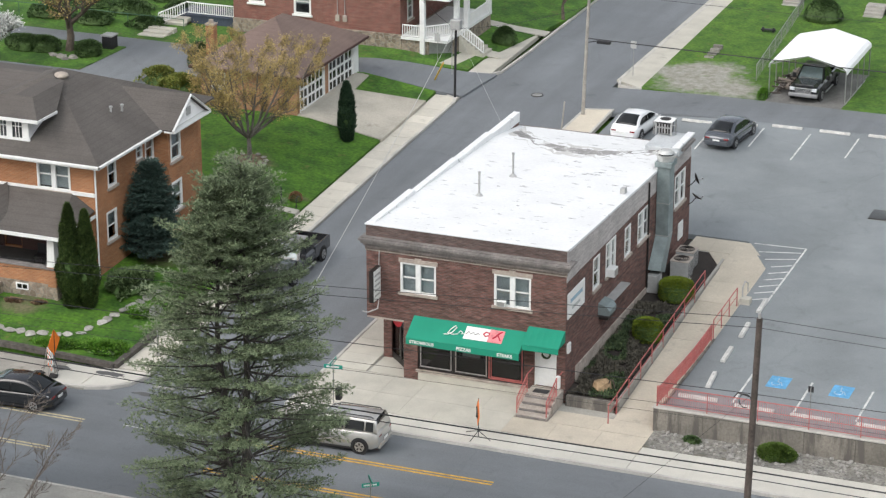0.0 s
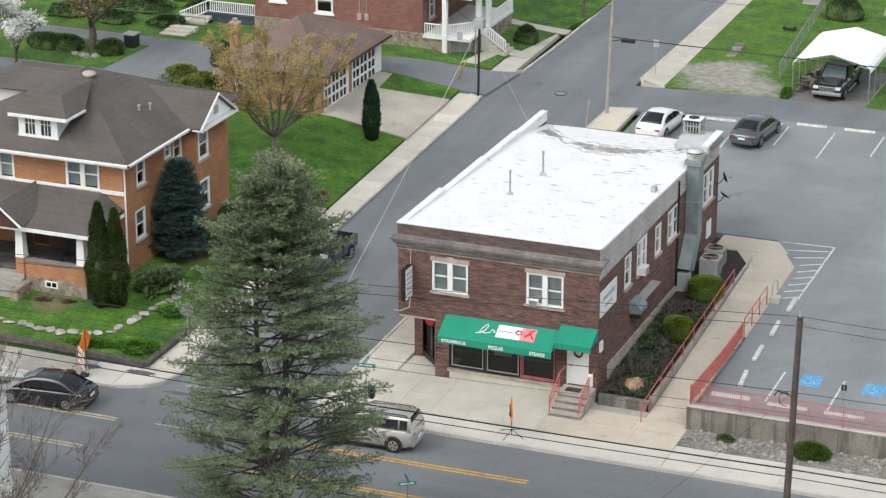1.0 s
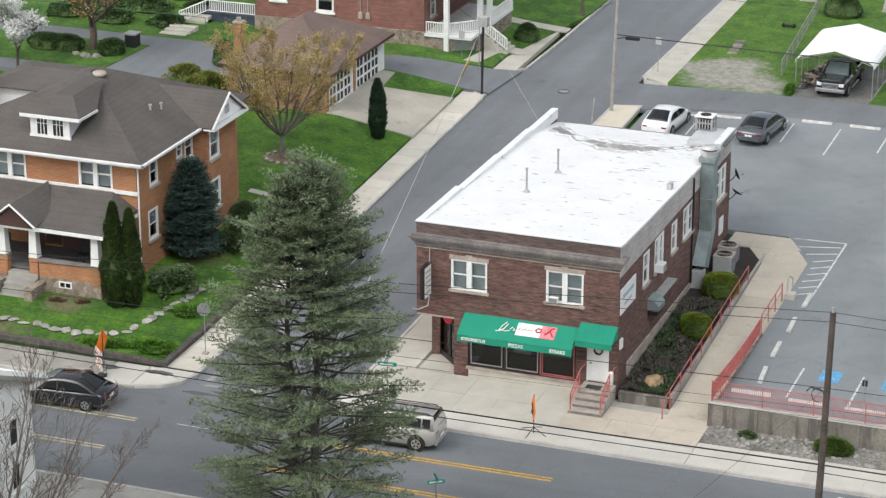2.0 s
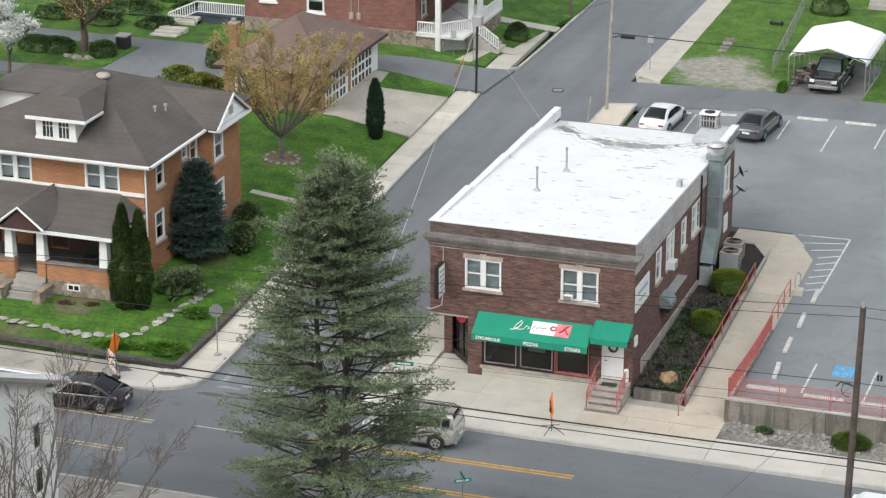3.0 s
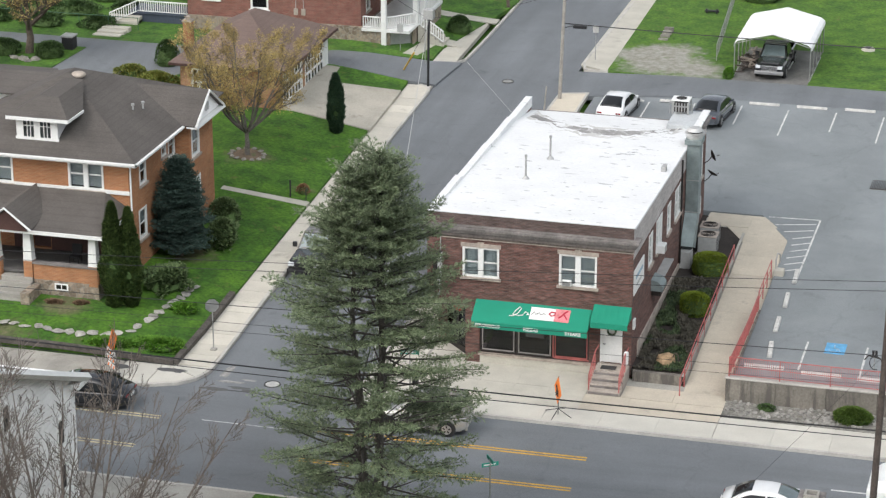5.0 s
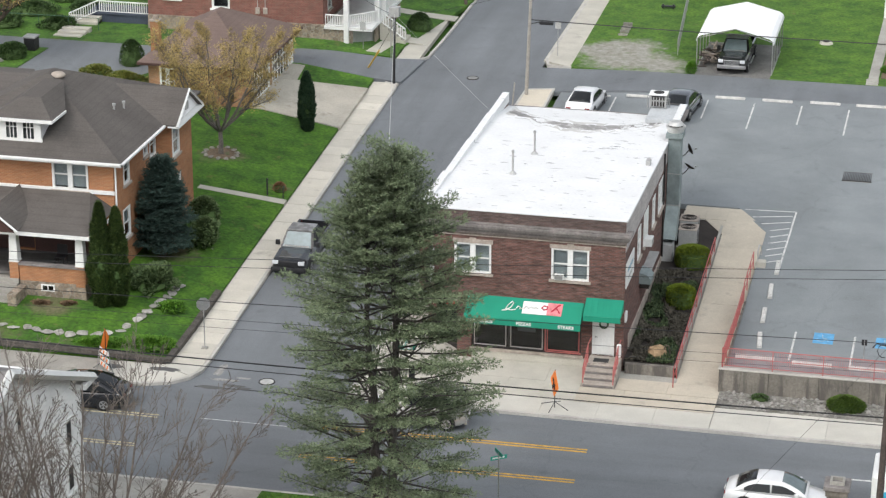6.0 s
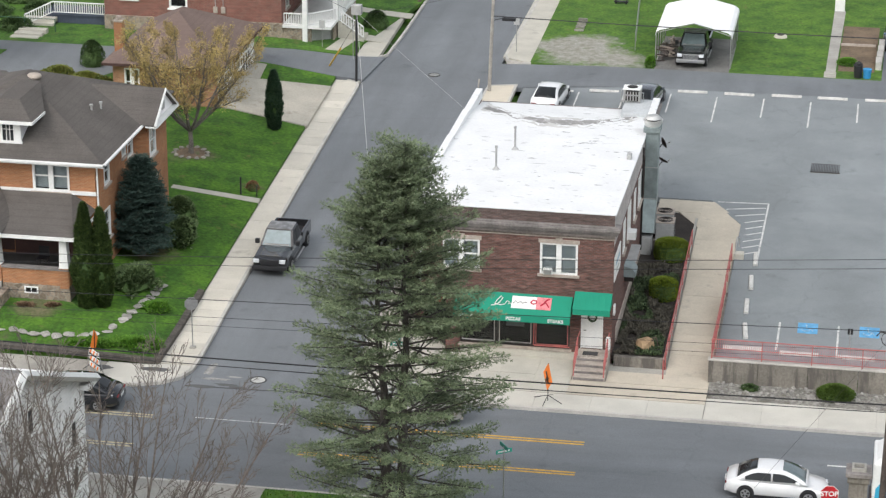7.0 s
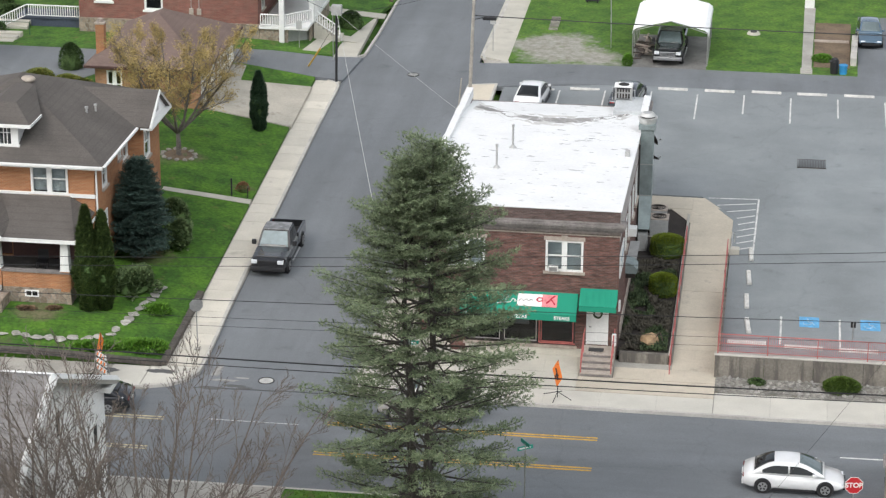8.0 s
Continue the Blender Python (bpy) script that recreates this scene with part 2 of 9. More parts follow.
GRAVEL = mat("pale_gravel", (0.23, 0.22, 0.195), 0.95, 0.8, 7, 0.3, 0.55, 0.9, stain=((0.12, 0.11, 0.08), 1.1, 0.58))
YELLOW = mat("yellow_road_paint", (0.62, 0.36, 0.05), 0.8, 3, 14, 0.25, 0.3, 0.05, stain=((0.2, 0.19, 0.17), 2.2, 0.58))
WHITE_LINE = mat("worn_white_paint", (0.62, 0.62, 0.6), 0.8, 3, 14, 0.2, 0.25, 0.05, stain=((0.2, 0.2, 0.2), 2.2, 0.55))
BLUE_LINE = mat("blue_paint", (0.12, 0.36, 0.6), 0.8, 3, 14, 0.2, 0.2, 0.05)
BRICK = masonry("red_brown_brick", (0.21, 0.088, 0.069), (0.125, 0.058, 0.048), (0.17, 0.13, 0.113), dark=0.36)
PARAPET_BRICK = masonry("sooty_parapet_brick", (0.15, 0.092, 0.08), (0.1, 0.068, 0.062), (0.15, 0.125, 0.115), dark=0.5, seed=8)
PALE_BRICK = masonry("painted_grey_brick", (0.5, 0.465, 0.445), (0.42, 0.385, 0.37), (0.44, 0.41, 0.4), dark=0.82)
ORANGE_BRICK = masonry("orange_brick", (0.4, 0.165, 0.068), (0.32, 0.125, 0.053), (0.4, 0.24, 0.14), dark=0.8, blot=0.7, seed=2)
GARAGE_BRICK = masonry("tan_brick", (0.4, 0.19, 0.09), (0.3, 0.14, 0.07), (0.35, 0.25, 0.17), dark=0.75, seed=4)
ROSE_BRICK = masonry("rose_brick", (0.25, 0.085, 0.065), (0.2, 0.07, 0.055), (0.24, 0.16, 0.13), dark=0.75, seed=6)
FIELDSTONE = rubble("fieldstone", (0.2, 0.16, 0.12), (0.38, 0.31, 0.24), (0.3, 0.27, 0.23))
FRIEZE = mat("pale_weathered_stone_band", (0.31, 0.265, 0.245), 0.9, 1.0, 9, 0.3, 0.25, 0.2, stain=((0.16, 0.13, 0.12), 0.8, 0.56))
CORNICE = mat("grey_brown_stone_trim", (0.225, 0.205, 0.195), 0.9, 1.2, 9, 0.3, 0.25, 0.2)
SILLSTONE = mat("pale_stone_trim", (0.42, 0.36, 0.31), 0.9, 1.5, 9, 0.25, 0.2, 0.2)
WHITE = mat("white_paint", (0.78, 0.78, 0.76), 0.55, 1.5, 10, 0.06, 0.06, 0.05)
MEMBRANE = scuffed("white_roof_coating", (0.76, 0.765, 0.765))
DIRTY = mat("dirty_ponding_stain", (0.3, 0.29, 0.28), 0.8, 0.9, 4, 0.35, 0.2, 0.1, stain=((0.66, 0.66, 0.65), 1.9, 0.52))
SILT = mat("pale_silt_on_coating", (0.55, 0.54, 0.52), 0.8, 0.7, 5, 0.15, 0.1, 0.1, stain=((0.74, 0.745, 0.745), 1.3, 0.5))
AWNING = mat("green_canvas", (0.006, 0.25, 0.155), 0.75, 0.7, 30, 0.08, 0.06, 0.05)
BLACK = mat("black_paint", (0.02, 0.02, 0.022), 0.5, 2, 14, 0.1, 0.1, 0.05)
# Near-black for unlit rooms, wheel and fan gaps; also the sandbags' own colour.
DARK = mat("near_black", (0.03, 0.028, 0.027), 0.9, 1, 8, 0.2, 0.1, 0.0)
DARK_METAL = mat("dark_bronze_metal", (0.05, 0.045, 0.042), 0.4, 2, 14, 0.2, 0.1, 0.05, metal=0.6)
GALV = mat("galvanised_duct", (0.27, 0.32, 0.32), 0.5, 1.2, 8, 0.2, 0.1, 0.05, metal=0.35)
UNIT_GREY = mat("grey_unit_metal", (0.44, 0.44, 0.43), 0.55, 1.5, 12, 0.15, 0.1, 0.05, metal=0.2)
RAIL_RED = mat("faded_red_rail_paint", (0.45, 0.13, 0.12), 0.6, 2, 12, 0.2, 0.15, 0.05)
ORANGE = mat("orange_sign_vinyl", (0.88, 0.22, 0.025), 0.6, 2, 12, 0.1, 0.08, 0.05)
RED = mat("stop_red", (0.5, 0.02, 0.03), 0.45, 2, 12, 0.1, 0.05, 0.0)
SIGN_GREEN = mat("street_sign_green", (0.02, 0.3, 0.22), 0.45, 2, 12, 0.1, 0.05, 0.0)
STEEL = mat("dull_steel", (0.42, 0.42, 0.41), 0.45, 2, 12, 0.15, 0.1, 0.05, metal=0.7)
ROOFING = shingles("grey_brown_shingles", (0.106, 0.094, 0.085))
RUSSET_ROOF = shingles("russet_shingles", (0.17, 0.12, 0.102))
WOODPOLE = mat("weathered_pole_wood", (0.085, 0.068, 0.06), 0.9, 1.5, 12, 0.3, 0.3, 0.3)
PALE_POLE = mat("pale_pole_wood", (0.36, 0.335, 0.3), 0.9, 1.5, 12, 0.2, 0.2, 0.2)
BARK = mat("grey_bark", (0.12, 0.095, 0.075), 0.95, 2, 16, 0.3, 0.4, 0.6)
GREY_BARK = mat("smooth_grey_bark", (0.15, 0.135, 0.12), 0.95, 2, 16, 0.3, 0.4, 0.6)
TWIG = mat("bare_twigs", (0.155, 0.13, 0.112), 0.95, 2, 16, 0.3, 0.3, 0.3)
PINE = leafy("pine_needles", (0.105, 0.146, 0.076), (0.255, 0.305, 0.182))
SPRUCE = leafy("blue_spruce_needles", (0.03, 0.062, 0.048), (0.1, 0.148, 0.124))
ARBOR = leafy("arborvitae_green", (0.03, 0.06, 0.018), (0.115, 0.165, 0.045))
JUNIPER = leafy("juniper_sprays", (0.05, 0.095, 0.015), (0.12, 0.18, 0.035))
SHRUB = leafy("clipped_yew_green", (0.1, 0.15, 0.012), (0.2, 0.24, 0.025))
SHRUB_DARK = leafy("dark_shrub_green", (0.035, 0.07, 0.024), (0.085, 0.14, 0.045))
IVY = leafy("groundcover_leaves", (0.028, 0.05, 0.026), (0.1, 0.135, 0.06))
LAWN_LEAF = leafy("bright_leaves", (0.06, 0.17, 0.015), (0.13, 0.26, 0.03))
SPRING_LEAF = leafy("young_golden_leaves", (0.29, 0.205, 0.075), (0.52, 0.41, 0.16))
BLOSSOM = leafy("white_blossom", (0.62, 0.62, 0.58), (0.8, 0.8, 0.77))
ROCK = mat("grey_field_rock", (0.26, 0.245, 0.215), 0.92, 1.5, 7, 0.3, 0.3, 0.4, each=0.25)
TAN_ROCK = mat("tan_boulder", (0.38, 0.26, 0.15), 0.92, 1.5, 7, 0.25, 0.3, 0.4)
SIDING = mat("white_clapboard", (0.87, 0.865, 0.855), 0.6, 0.8, 8, 0.08, 0.06, 0.05)
BROWN_WOOD = mat("dark_brown_paint", (0.075, 0.035, 0.03), 0.7, 1.2, 9, 0.2, 0.15, 0.05)
PANE = glass("window_glass")
TINT = glass("tinted_glass", (0.25, 0.28, 0.29), 0.03)
BLIND = mat("pale_blind", (0.36, 0.39, 0.4), 0.8, 1.5, 10, 0.1, 0.05, 0.0)
TYRE = mat("tyre_rubber", (0.02, 0.02, 0.02), 0.9, 4, 20, 0.2, 0.1, 0.1)
RIM = mat("alloy_rim", (0.5, 0.5, 0.5), 0.35, 4, 20, 0.1, 0.05, 0.0, metal=0.8)
LAMP_CLEAR = mat("headlight_lens", (0.7, 0.72, 0.74), 0.15, 4, 20, 0.1, 0.05, 0.0)
LAMP_RED = mat("tail_light_lens", (0.2, 0.012, 0.014), 0.2, 4, 20, 0.1, 0.05, 0.0)


# ---- building helpers ----
def solid(bm, thick):
    """Give a sheet of faces its thickness."""
    bm.normal_update()
    bmesh.ops.solidify(bm, geom=bm.faces[:], thickness=thick)


def part(name, bm, material, parent=None, label="", smooth=False):
    me = bpy.data.meshes.new(name)
    bm.normal_update()
    bm.to_mesh(me)
    bm.free()
    me.materials.append(material)
    if smooth:
        me.polygons.foreach_set("use_smooth", [True] * len(me.polygons))
    ob = new(name, me)
    if parent:
        ob.parent = parent
    if label:
        ob["label"] = label
    return ob


def thing(name, label, category, group="", kind=""):
    return tagged(new(name), label, category, group, kind)


def box(bm, x0, y0, z0, x1, y1, z1, m=None):
    v = [bm.verts.new(Vector(c) if m is None else m @ Vector(c)) for c in
         ((x0, y0, z0), (x1, y0, z0), (x1, y1, z0), (x0, y1, z0), (x0, y0, z1), (x1, y0, z1), (x1, y1, z1), (x0, y1, z1))]
    for f in ((0, 3, 2, 1), (4, 5, 6, 7), (0, 1, 5, 4), (1, 2, 6, 5), (2, 3, 7, 6), (3, 0, 4, 7)):
        bm.faces.new([v[i] for i in f])
    return v


def boxes(*lst):
    bm = bmesh.new()
    for b in lst:
        box(bm, *b)
    return bm


def boxes_at(b, m):
    bm = bmesh.new()
    box(bm, *b, m)
    return bm


def soft_box(x0, y0, z0, x1, y1, z1, r=0.03, seg=2):
    bm = boxes((x0, y0, z0, x1, y1, z1))
    bmesh.ops.bevel(bm, geom=bm.edges[:], offset=r, segments=seg, affect="EDGES", profile=0.6)
    return bm


def prism_into(bm, pts, z0, z1):
    lo = [bm.verts.new((x, y, z0)) for x, y in pts]
    hi = [bm.verts.new((x, y, z1)) for x, y in pts]
    bm.faces.new(lo[::-1])
    bm.faces.new(hi)
    k = len(pts)
    for i in range(k):
        bm.faces.new((lo[i], lo[(i + 1) % k], hi[(i + 1) % k], hi[i]))


def tube(bm, pts, r0, r1=None, seg=8):
    """A round bar along points, tapering from r0 to r1."""
    r1 = r0 if r1 is None else r1
    rings = []
    pts = [Vector(p) for p in pts]
    for i, p in enumerate(pts):
        d = (pts[min(i + 1, len(pts) - 1)] - pts[max(i - 1, 0)]).normalized()
        a = d.orthogonal().normalized() if abs(d.z) > 0.99 else d.cross(Vector((0, 0, 1))).normalized()
        b = d.cross(a)
        r = r0 + (r1 - r0) * i / max(1, len(pts) - 1)
        rings.append([bm.verts.new(p + (a * math.cos(2 * math.pi * k / seg) + b * math.sin(2 * math.pi * k / seg)) * r) for k in range(seg)])
    for r, s in zip(rings, rings[1:]):
        for k in range(seg):
            bm.faces.new((r[k], r[(k + 1) % seg], s[(k + 1) % seg], s[k]))
    bm.faces.new(rings[0][::-1])
    bm.faces.new(rings[-1])


def slab_poly(pts, way):
    """A flat outline in space, thickened along a vector."""
    bm = bmesh.new()
    a = [bm.verts.new(c) for c in pts]
    b = [bm.verts.new(Vector(c) + Vector(way)) for c in pts]
    bm.faces.new(a)
    bm.faces.new(b[::-1])
    k = len(a)
    for i in range(k):
        bm.faces.new((a[i], a[(i + 1) % k], b[(i + 1) % k], b[i]))
    bmesh.ops.recalc_face_normals(bm, faces=bm.faces[:])
    return bm


def tubes(*lst, seg=8):
    bm = bmesh.new()
    for pts, r in lst:
        tube(bm, pts, r, r, seg)
    return bm


def wall_mesh(p0, p1, z0, z1, thick, holes=(), top=None):
    """A wall with real openings from p0 to p1 (its outer face to the right of that way); holes: (u0, u1, z0, z1)."""
    bm = bmesh.new()
    a, b = Vector((*p0, 0)), Vector((*p1, 0))
    u = (b - a).normalized()
    n = Vector((-u.y, u.x, 0))
    length = (b - a).length - 0.004
    us = sorted({0.004, length, *[h[0] for h in holes], *[h[1] for h in holes]})
    zs = sorted({z0, z1, *[h[2] for h in holes], *[h[3] for h in holes]})
    solid = lambda i, j: 0 <= i < len(us) - 1 and 0 <= j < len(zs) - 1 and not any(
        h[0] - 1e-6 < (us[i] + us[i + 1]) / 2 < h[1] + 1e-6 and h[2] - 1e-6 < (zs[j] + zs[j + 1]) / 2 < h[3] + 1e-6 for h in holes)
    cache = {}

    def vert(i, j, back):
        if (i, j, back) not in cache:
            z = zs[j]
            if top and j == len(zs) - 1:
                z = top(us[i])
            cache[i, j, back] = bm.verts.new(a + u * us[i] + n * (thick if back else 0) + Vector((0, 0, z)))
        return cache[i, j, back]

    for i in range(len(us) - 1):
        for j in range(len(zs) - 1):
            if not solid(i, j):
                continue
            bm.faces.new((vert(i, j, 0), vert(i + 1, j, 0), vert(i + 1, j + 1, 0), vert(i, j + 1, 0)))
            bm.faces.new((vert(i, j, 1), vert(i, j + 1, 1), vert(i + 1, j + 1, 1), vert(i + 1, j, 1)))
            for di, dj, e0, e1 in ((-1, 0, (0, 0), (0, 1)), (1, 0, (1, 1), (1, 0)), (0, -1, (1, 0), (0, 0)), (0, 1, (0, 1), (1, 1))):
                if not solid(i + di, j + dj):
                    c0, c1 = (i + e0[0], j + e0[1]), (i + e1[0], j + e1[1])
                    bm.faces.new((vert(*c0, 0), vert(*c1, 0), vert(*c1, 1), vert(*c0, 1)))
    bmesh.ops.recalc_face_normals(bm, faces=bm.faces[:])
    return bm


def rock_mesh(r, seed, flat=0.7):
    bm = bmesh.new()
    bmesh.ops.create_icosphere(bm, subdivisions=2, radius=1)
    for v in bm.verts:
        k = 0.8 + 0.45 * noise.noise(v.co * 1.3 + Vector((seed, seed * 2.1, 0)))
        v.co = Vector((v.co.x * r * k * 1.1, v.co.y * r * k * 0.9, v.co.z * r * k * flat))
    return bm


# ---- the lie of the land ----
def street_z(x, y):
    return 0.036 * min(max(y, 0.0), 42.0)


def lawn_z(x, y):
    f = min(max((y + 4.3) / 5 + 0.25, 0.25), 1.0)
    return street_z(x, y) + 0.15 * min(max(-22 - x, 0.0), 6.0) * f


def lot_z(x, y):
    k = min(max((x + 12.5) / 9.0, 0.0), 1.0)
    return (0.92 + 0.03 * min(max(y - 6.0, 0.0), 35.0)) * k + (street_z(x, y) - 0.1) * (1 - k)


def ramp_z(x, y):
    return -0.02 + (lot_z(x, 21.0) + 0.03) * min(max((y + 1.0) / 21.0, 0.0), 1.0)


def alley_z(x, y):
    k = min(max((x + 13.0) / 7.0, 0.0), 1.0)
    return 1.36 + k * (0.6 - 0.4 * min(max((y - 41.0) / 5.9, 0.0), 1.0))


def back_z(x, y):
    """The yards beyond the alley."""
    west = 0.12 * min(max(-22 - x, 0.0), 6.0)
    return 1.5 + west + max(0.0, y - 50.0) * 0.01


def low_z(x, y):
    return street_z(x, y) - 0.6


def grid(q, hf, off, step=2.0, depth=0.0, bm=None):
    """A sheet over four plan corners that follows the land, with a skirt of that depth."""
    bm = bm or bmesh.new()
    q = [Vector(p) for p in q]
    nu = max(1, int(max((q[1] - q[0]).length, (q[2] - q[3]).length) / step))
    nv = max(1, int(max((q[3] - q[0]).length, (q[2] - q[1]).length) / step))
    rows = []
    for j in range(nv + 1):
        row = []
        for i in range(nu + 1):
            s, t = i / nu, j / nv
            p = (q[0] * (1 - s) + q[1] * s) * (1 - t) + (q[3] * (1 - s) + q[2] * s) * t
            row.append(bm.verts.new((p.x, p.y, hf(p.x, p.y) + off)))
        rows.append(row)
    for j in range(nv):
        for i in range(nu):
            bm.faces.new((rows[j][i], rows[j][i + 1], rows[j + 1][i + 1], rows[j + 1][i]))
    if depth:
        rim = rows[0] + [r[-1] for r in rows[1:]] + rows[-1][-2::-1] + [r[0] for r in rows[-2:0:-1]]
        low = [bm.verts.new(v.co - Vector((0, 0, depth))) for v in rim]
        for k in range(len(rim)):
            e = (k + 1) % len(rim)
            bm.faces.new((rim[k], low[k], low[e], rim[e]))
    return bm


def sheet(name, quads, hf, off, material, label, category, step=2.0, depth=0.3):
    bm = bmesh.new()
    for q in quads:
        grid(q, hf, off, step, depth, bm)
    bmesh.ops.recalc_face_normals(bm, faces=bm.faces[:])
    return tagged(part(name, bm, material), label, category, kind="structure")


R = lambda x0, y0, x1, y1: [(x0, y0), (x1, y0), (x1, y1), (x0, y1)]


# ---- ground, roads, pavements ----
flat = lambda x, y: 0.0
sheet("ground", [R(-400, -300, 400, 500)], low_z, 0.0, GRASS, "rough grass and soil reaching the horizon", "ground", step=8.0, depth=0)
sheet("main_road", [R(-150, -16.9, 150, -6.2)], flat, -0.15, ASPHALT, "worn grey asphalt main road with yellow lines", "road", step=12)
sheet("side_road", [[(-23.0, -6.2), (-12.5, -6.2), (-12.5, 41.0), (-21.3, 41.0)], [(-21.3, 41.0), (-12.5, 41.0), (-12.9, 46.9), (-20.9, 46.6)], [(-20.9, 46.6), (-12.9, 46.9), (-12.6, 130), (-21.6, 130)]],
      street_z, -0.15, LANE_ASPHALT, "grey asphalt side street running uphill", "road", step=3)
sheet("alley_road", [[(-12.5, 41.0), (90, 41.4), (90, 46.9), (-12.9, 46.9)]], alley_z, 0.0, LANE_ASPHALT, "patched asphalt alley behind the parking lot", "road")
sheet("back_lane", [[(-34.8, 40.9), (-21.25, 41.1), (-20.85, 46.5), (-34.8, 42.6)], [(-90, 36.0), (-40.0, 32.5), (-34.8, 40.9), (-90, 41.5)],
                    [(-90, 41.5), (-34.8, 40.9), (-34.8, 42.6), (-90, 43.0)]],
      lawn_z, -0.02, LANE_ASPHALT, "asphalt lane and yard behind the houses", "road")
sheet("parking_lot", [R(5.15, -1.35, 90, 41.2), R(-10.55, 21.4, 5.15, 41.1), R(-12.5, 22, -10.55, 36.3), [(3.3, 21.4), (3.42, 21.08), (5.15, 17.95), (5.15, 21.4)]], lot_z, 0.0, LOT_ASPHALT, "dark grey asphalt parking lot with painted stalls", "parking lot", step=1.5)
sheet("lawn_west", [R(-90, -4.25, -40, 32.5), [(-40, -4.25), (-22.05, -4.25), (-22.88, 32.5), (-40, 32.5)], [(-40, 32.5), (-22.88, 32.5), (-23.06, 40.95), (-34.8, 40.85)]], lawn_z, 0.0, WORN_LAWN, "bright green spring lawn round the brick house", "lawn", step=1.2)
sheet("yards_north_west", [[(-90, 43.0), (-34.8, 42.6), (-22.9, 46.4), (-23.0, 49)], [(-90, 43), (-23.0, 49), (-20.9, 62), (-90, 70)], [(-90, 70), (-20.9, 62), (-21.4, 130), (-90, 130)]], back_z, 0.0, GRASS, "green lawns in front of the far brick house", "lawn")
sheet("yards_north_east", [[(-11.0, 46.95), (90, 46.95), (90, 80), (-11.3, 80)], [(-11.3, 80), (90, 80), (90, 130), (-11.8, 130)]], back_z, 0.0, WORN_YARD, "green lawns beyond the alley", "lawn")
sheet("yard_lawn", [[(-62, 35.2), (-46.2, 35.2), (-45.6, 40.6), (-62, 40.6)]], lawn_z, 0.02, GRASS, "patchy grass round the yard tree and hedges", "lawn", step=1.5)
sheet("driveway", [[(-28.62, 31.5), (-22.72, 31.1), (-22.9, 38.85), (-28.62, 37.25)], [(-28.62, 37.27), (-27.35, 37.63), (-27.6, 40.5), (-28.62, 40.5)]], lawn_z, 0.06, DRIVE, "stained concrete driveway in front of the garage", "driveway", step=0.5)
sheet("garden_path", [[(-27.6, 17.55), (-22.55, 17.95), (-22.56, 18.6), (-27.6, 18.05)]], lawn_z, 0.03, CONCRETE, "narrow concrete garden path across the lawn", "path", step=1.0)
sheet("near_verge", [R(-13.4, -19.2, -4, -17.1), R(-4, -19.2, 30, -17.1)], flat, 0.02, GRASS, "strip of bright grass along the near kerb", "lawn", depth=0.1)
sheet("near_pavement", [[(-60, -21.0), (-13.4, -19.2), (-13.4, -17.1), (-60, -17.1)], R(-13.4, -21.5, 60, -19.2)], flat, 0.0, BASE_CONCRETE, "old concrete pavement on the near side", "pavement", depth=0.15)
sheet("near_yard", [R(-60, -60, 60, -21.5)], flat, -0.05, SOIL, "bare soil and leaf litter behind the near pavement", "ground", step=6)
sheet("planting_bed", [R(0.0, 0.0, 2.55, 20.6)], lambda x, y: 0.42 + 0.045 * y, 0.0, MULCH, "dark mulch bed beside the brick building", "planting bed", step=0.6)
sheet("gravel_bank", [[(5.0, -3.5), (60, -3.5), (60, -1.4), (5.0, -1.4)]], lambda x, y: 0.0 + 0.02 * (y + 3.5), 0.0, GRAVEL, "pale gravel bank below the retaining wall", "gravel", step=0.7)


def strip(name, pts, w, hf, off, material, label, category, kind="structure", h=0.004):
    """A painted line or kerb that follows the land along plan points."""
    bm = bmesh.new()
    for (ax, ay), (bx, by) in zip(pts, pts[1:]):
        a, b = Vector((ax, ay)), Vector((bx, by))
        d = (b - a).normalized()
        s = Vector((-d.y, d.x)) * w / 2
        grid([a - s, b - s, b + s, a + s], hf, off + h, 1.5, h + 0.02, bm)
    bmesh.ops.recalc_face_normals(bm, faces=bm.faces[:])
    return tagged(part(name, bm, material), label, category, kind=kind)


def kerb(pts, hf, label="pale concrete kerb with a worn edge"):
    bm = bmesh.new()
    for (ax, ay), (bx, by) in zip(pts, pts[1:]):
        a, b = Vector((ax, ay)), Vector((bx, by))
        d = (b - a).normalized()
        s = Vector((-d.y, d.x)) * 0.16
        grid([a, b, b + s, a + s], hf, 0.008, 2.0, 0.25, bm)
    bmesh.ops.recalc_face_normals(bm, faces=bm.faces[:])
    return tagged(part("kerb", bm, KERB), label, "kerb", kind="structure")


kerb([(150, -6.2), (-11.3, -6.2)][::-1], flat)
kerb([(-12.5, 22.0), (-12.5, -5.0), (-12.1, -5.9), (-11.3, -6.2)], street_z)
kerb([(-150, -7.0), (-23.8, -7.0), (-22.3, -6.85), (-21.2, -6.4), (-20.5, -5.7), (-20.15, -4.7), (-20.15, -3.3), (-20.4, 2.0), (-20.6, 7.5), (-20.8, 18.0), (-21.1, 29.5), (-21.25, 39.9), (-21.5, 40.6), (-22.2, 41.0)], lambda x, y: street_z(x, y) + 0.003)
kerb([(-22.8, 46.3), (-21.3, 46.45), (-20.75, 47.2), (-20.7, 53.0), (-21.6, 130)], street_z)
kerb([(-12.5, 130), (-12.95, 48.6), (-12.6, 47.2), (-11.6, 46.85), (-10.9, 46.95)], street_z)
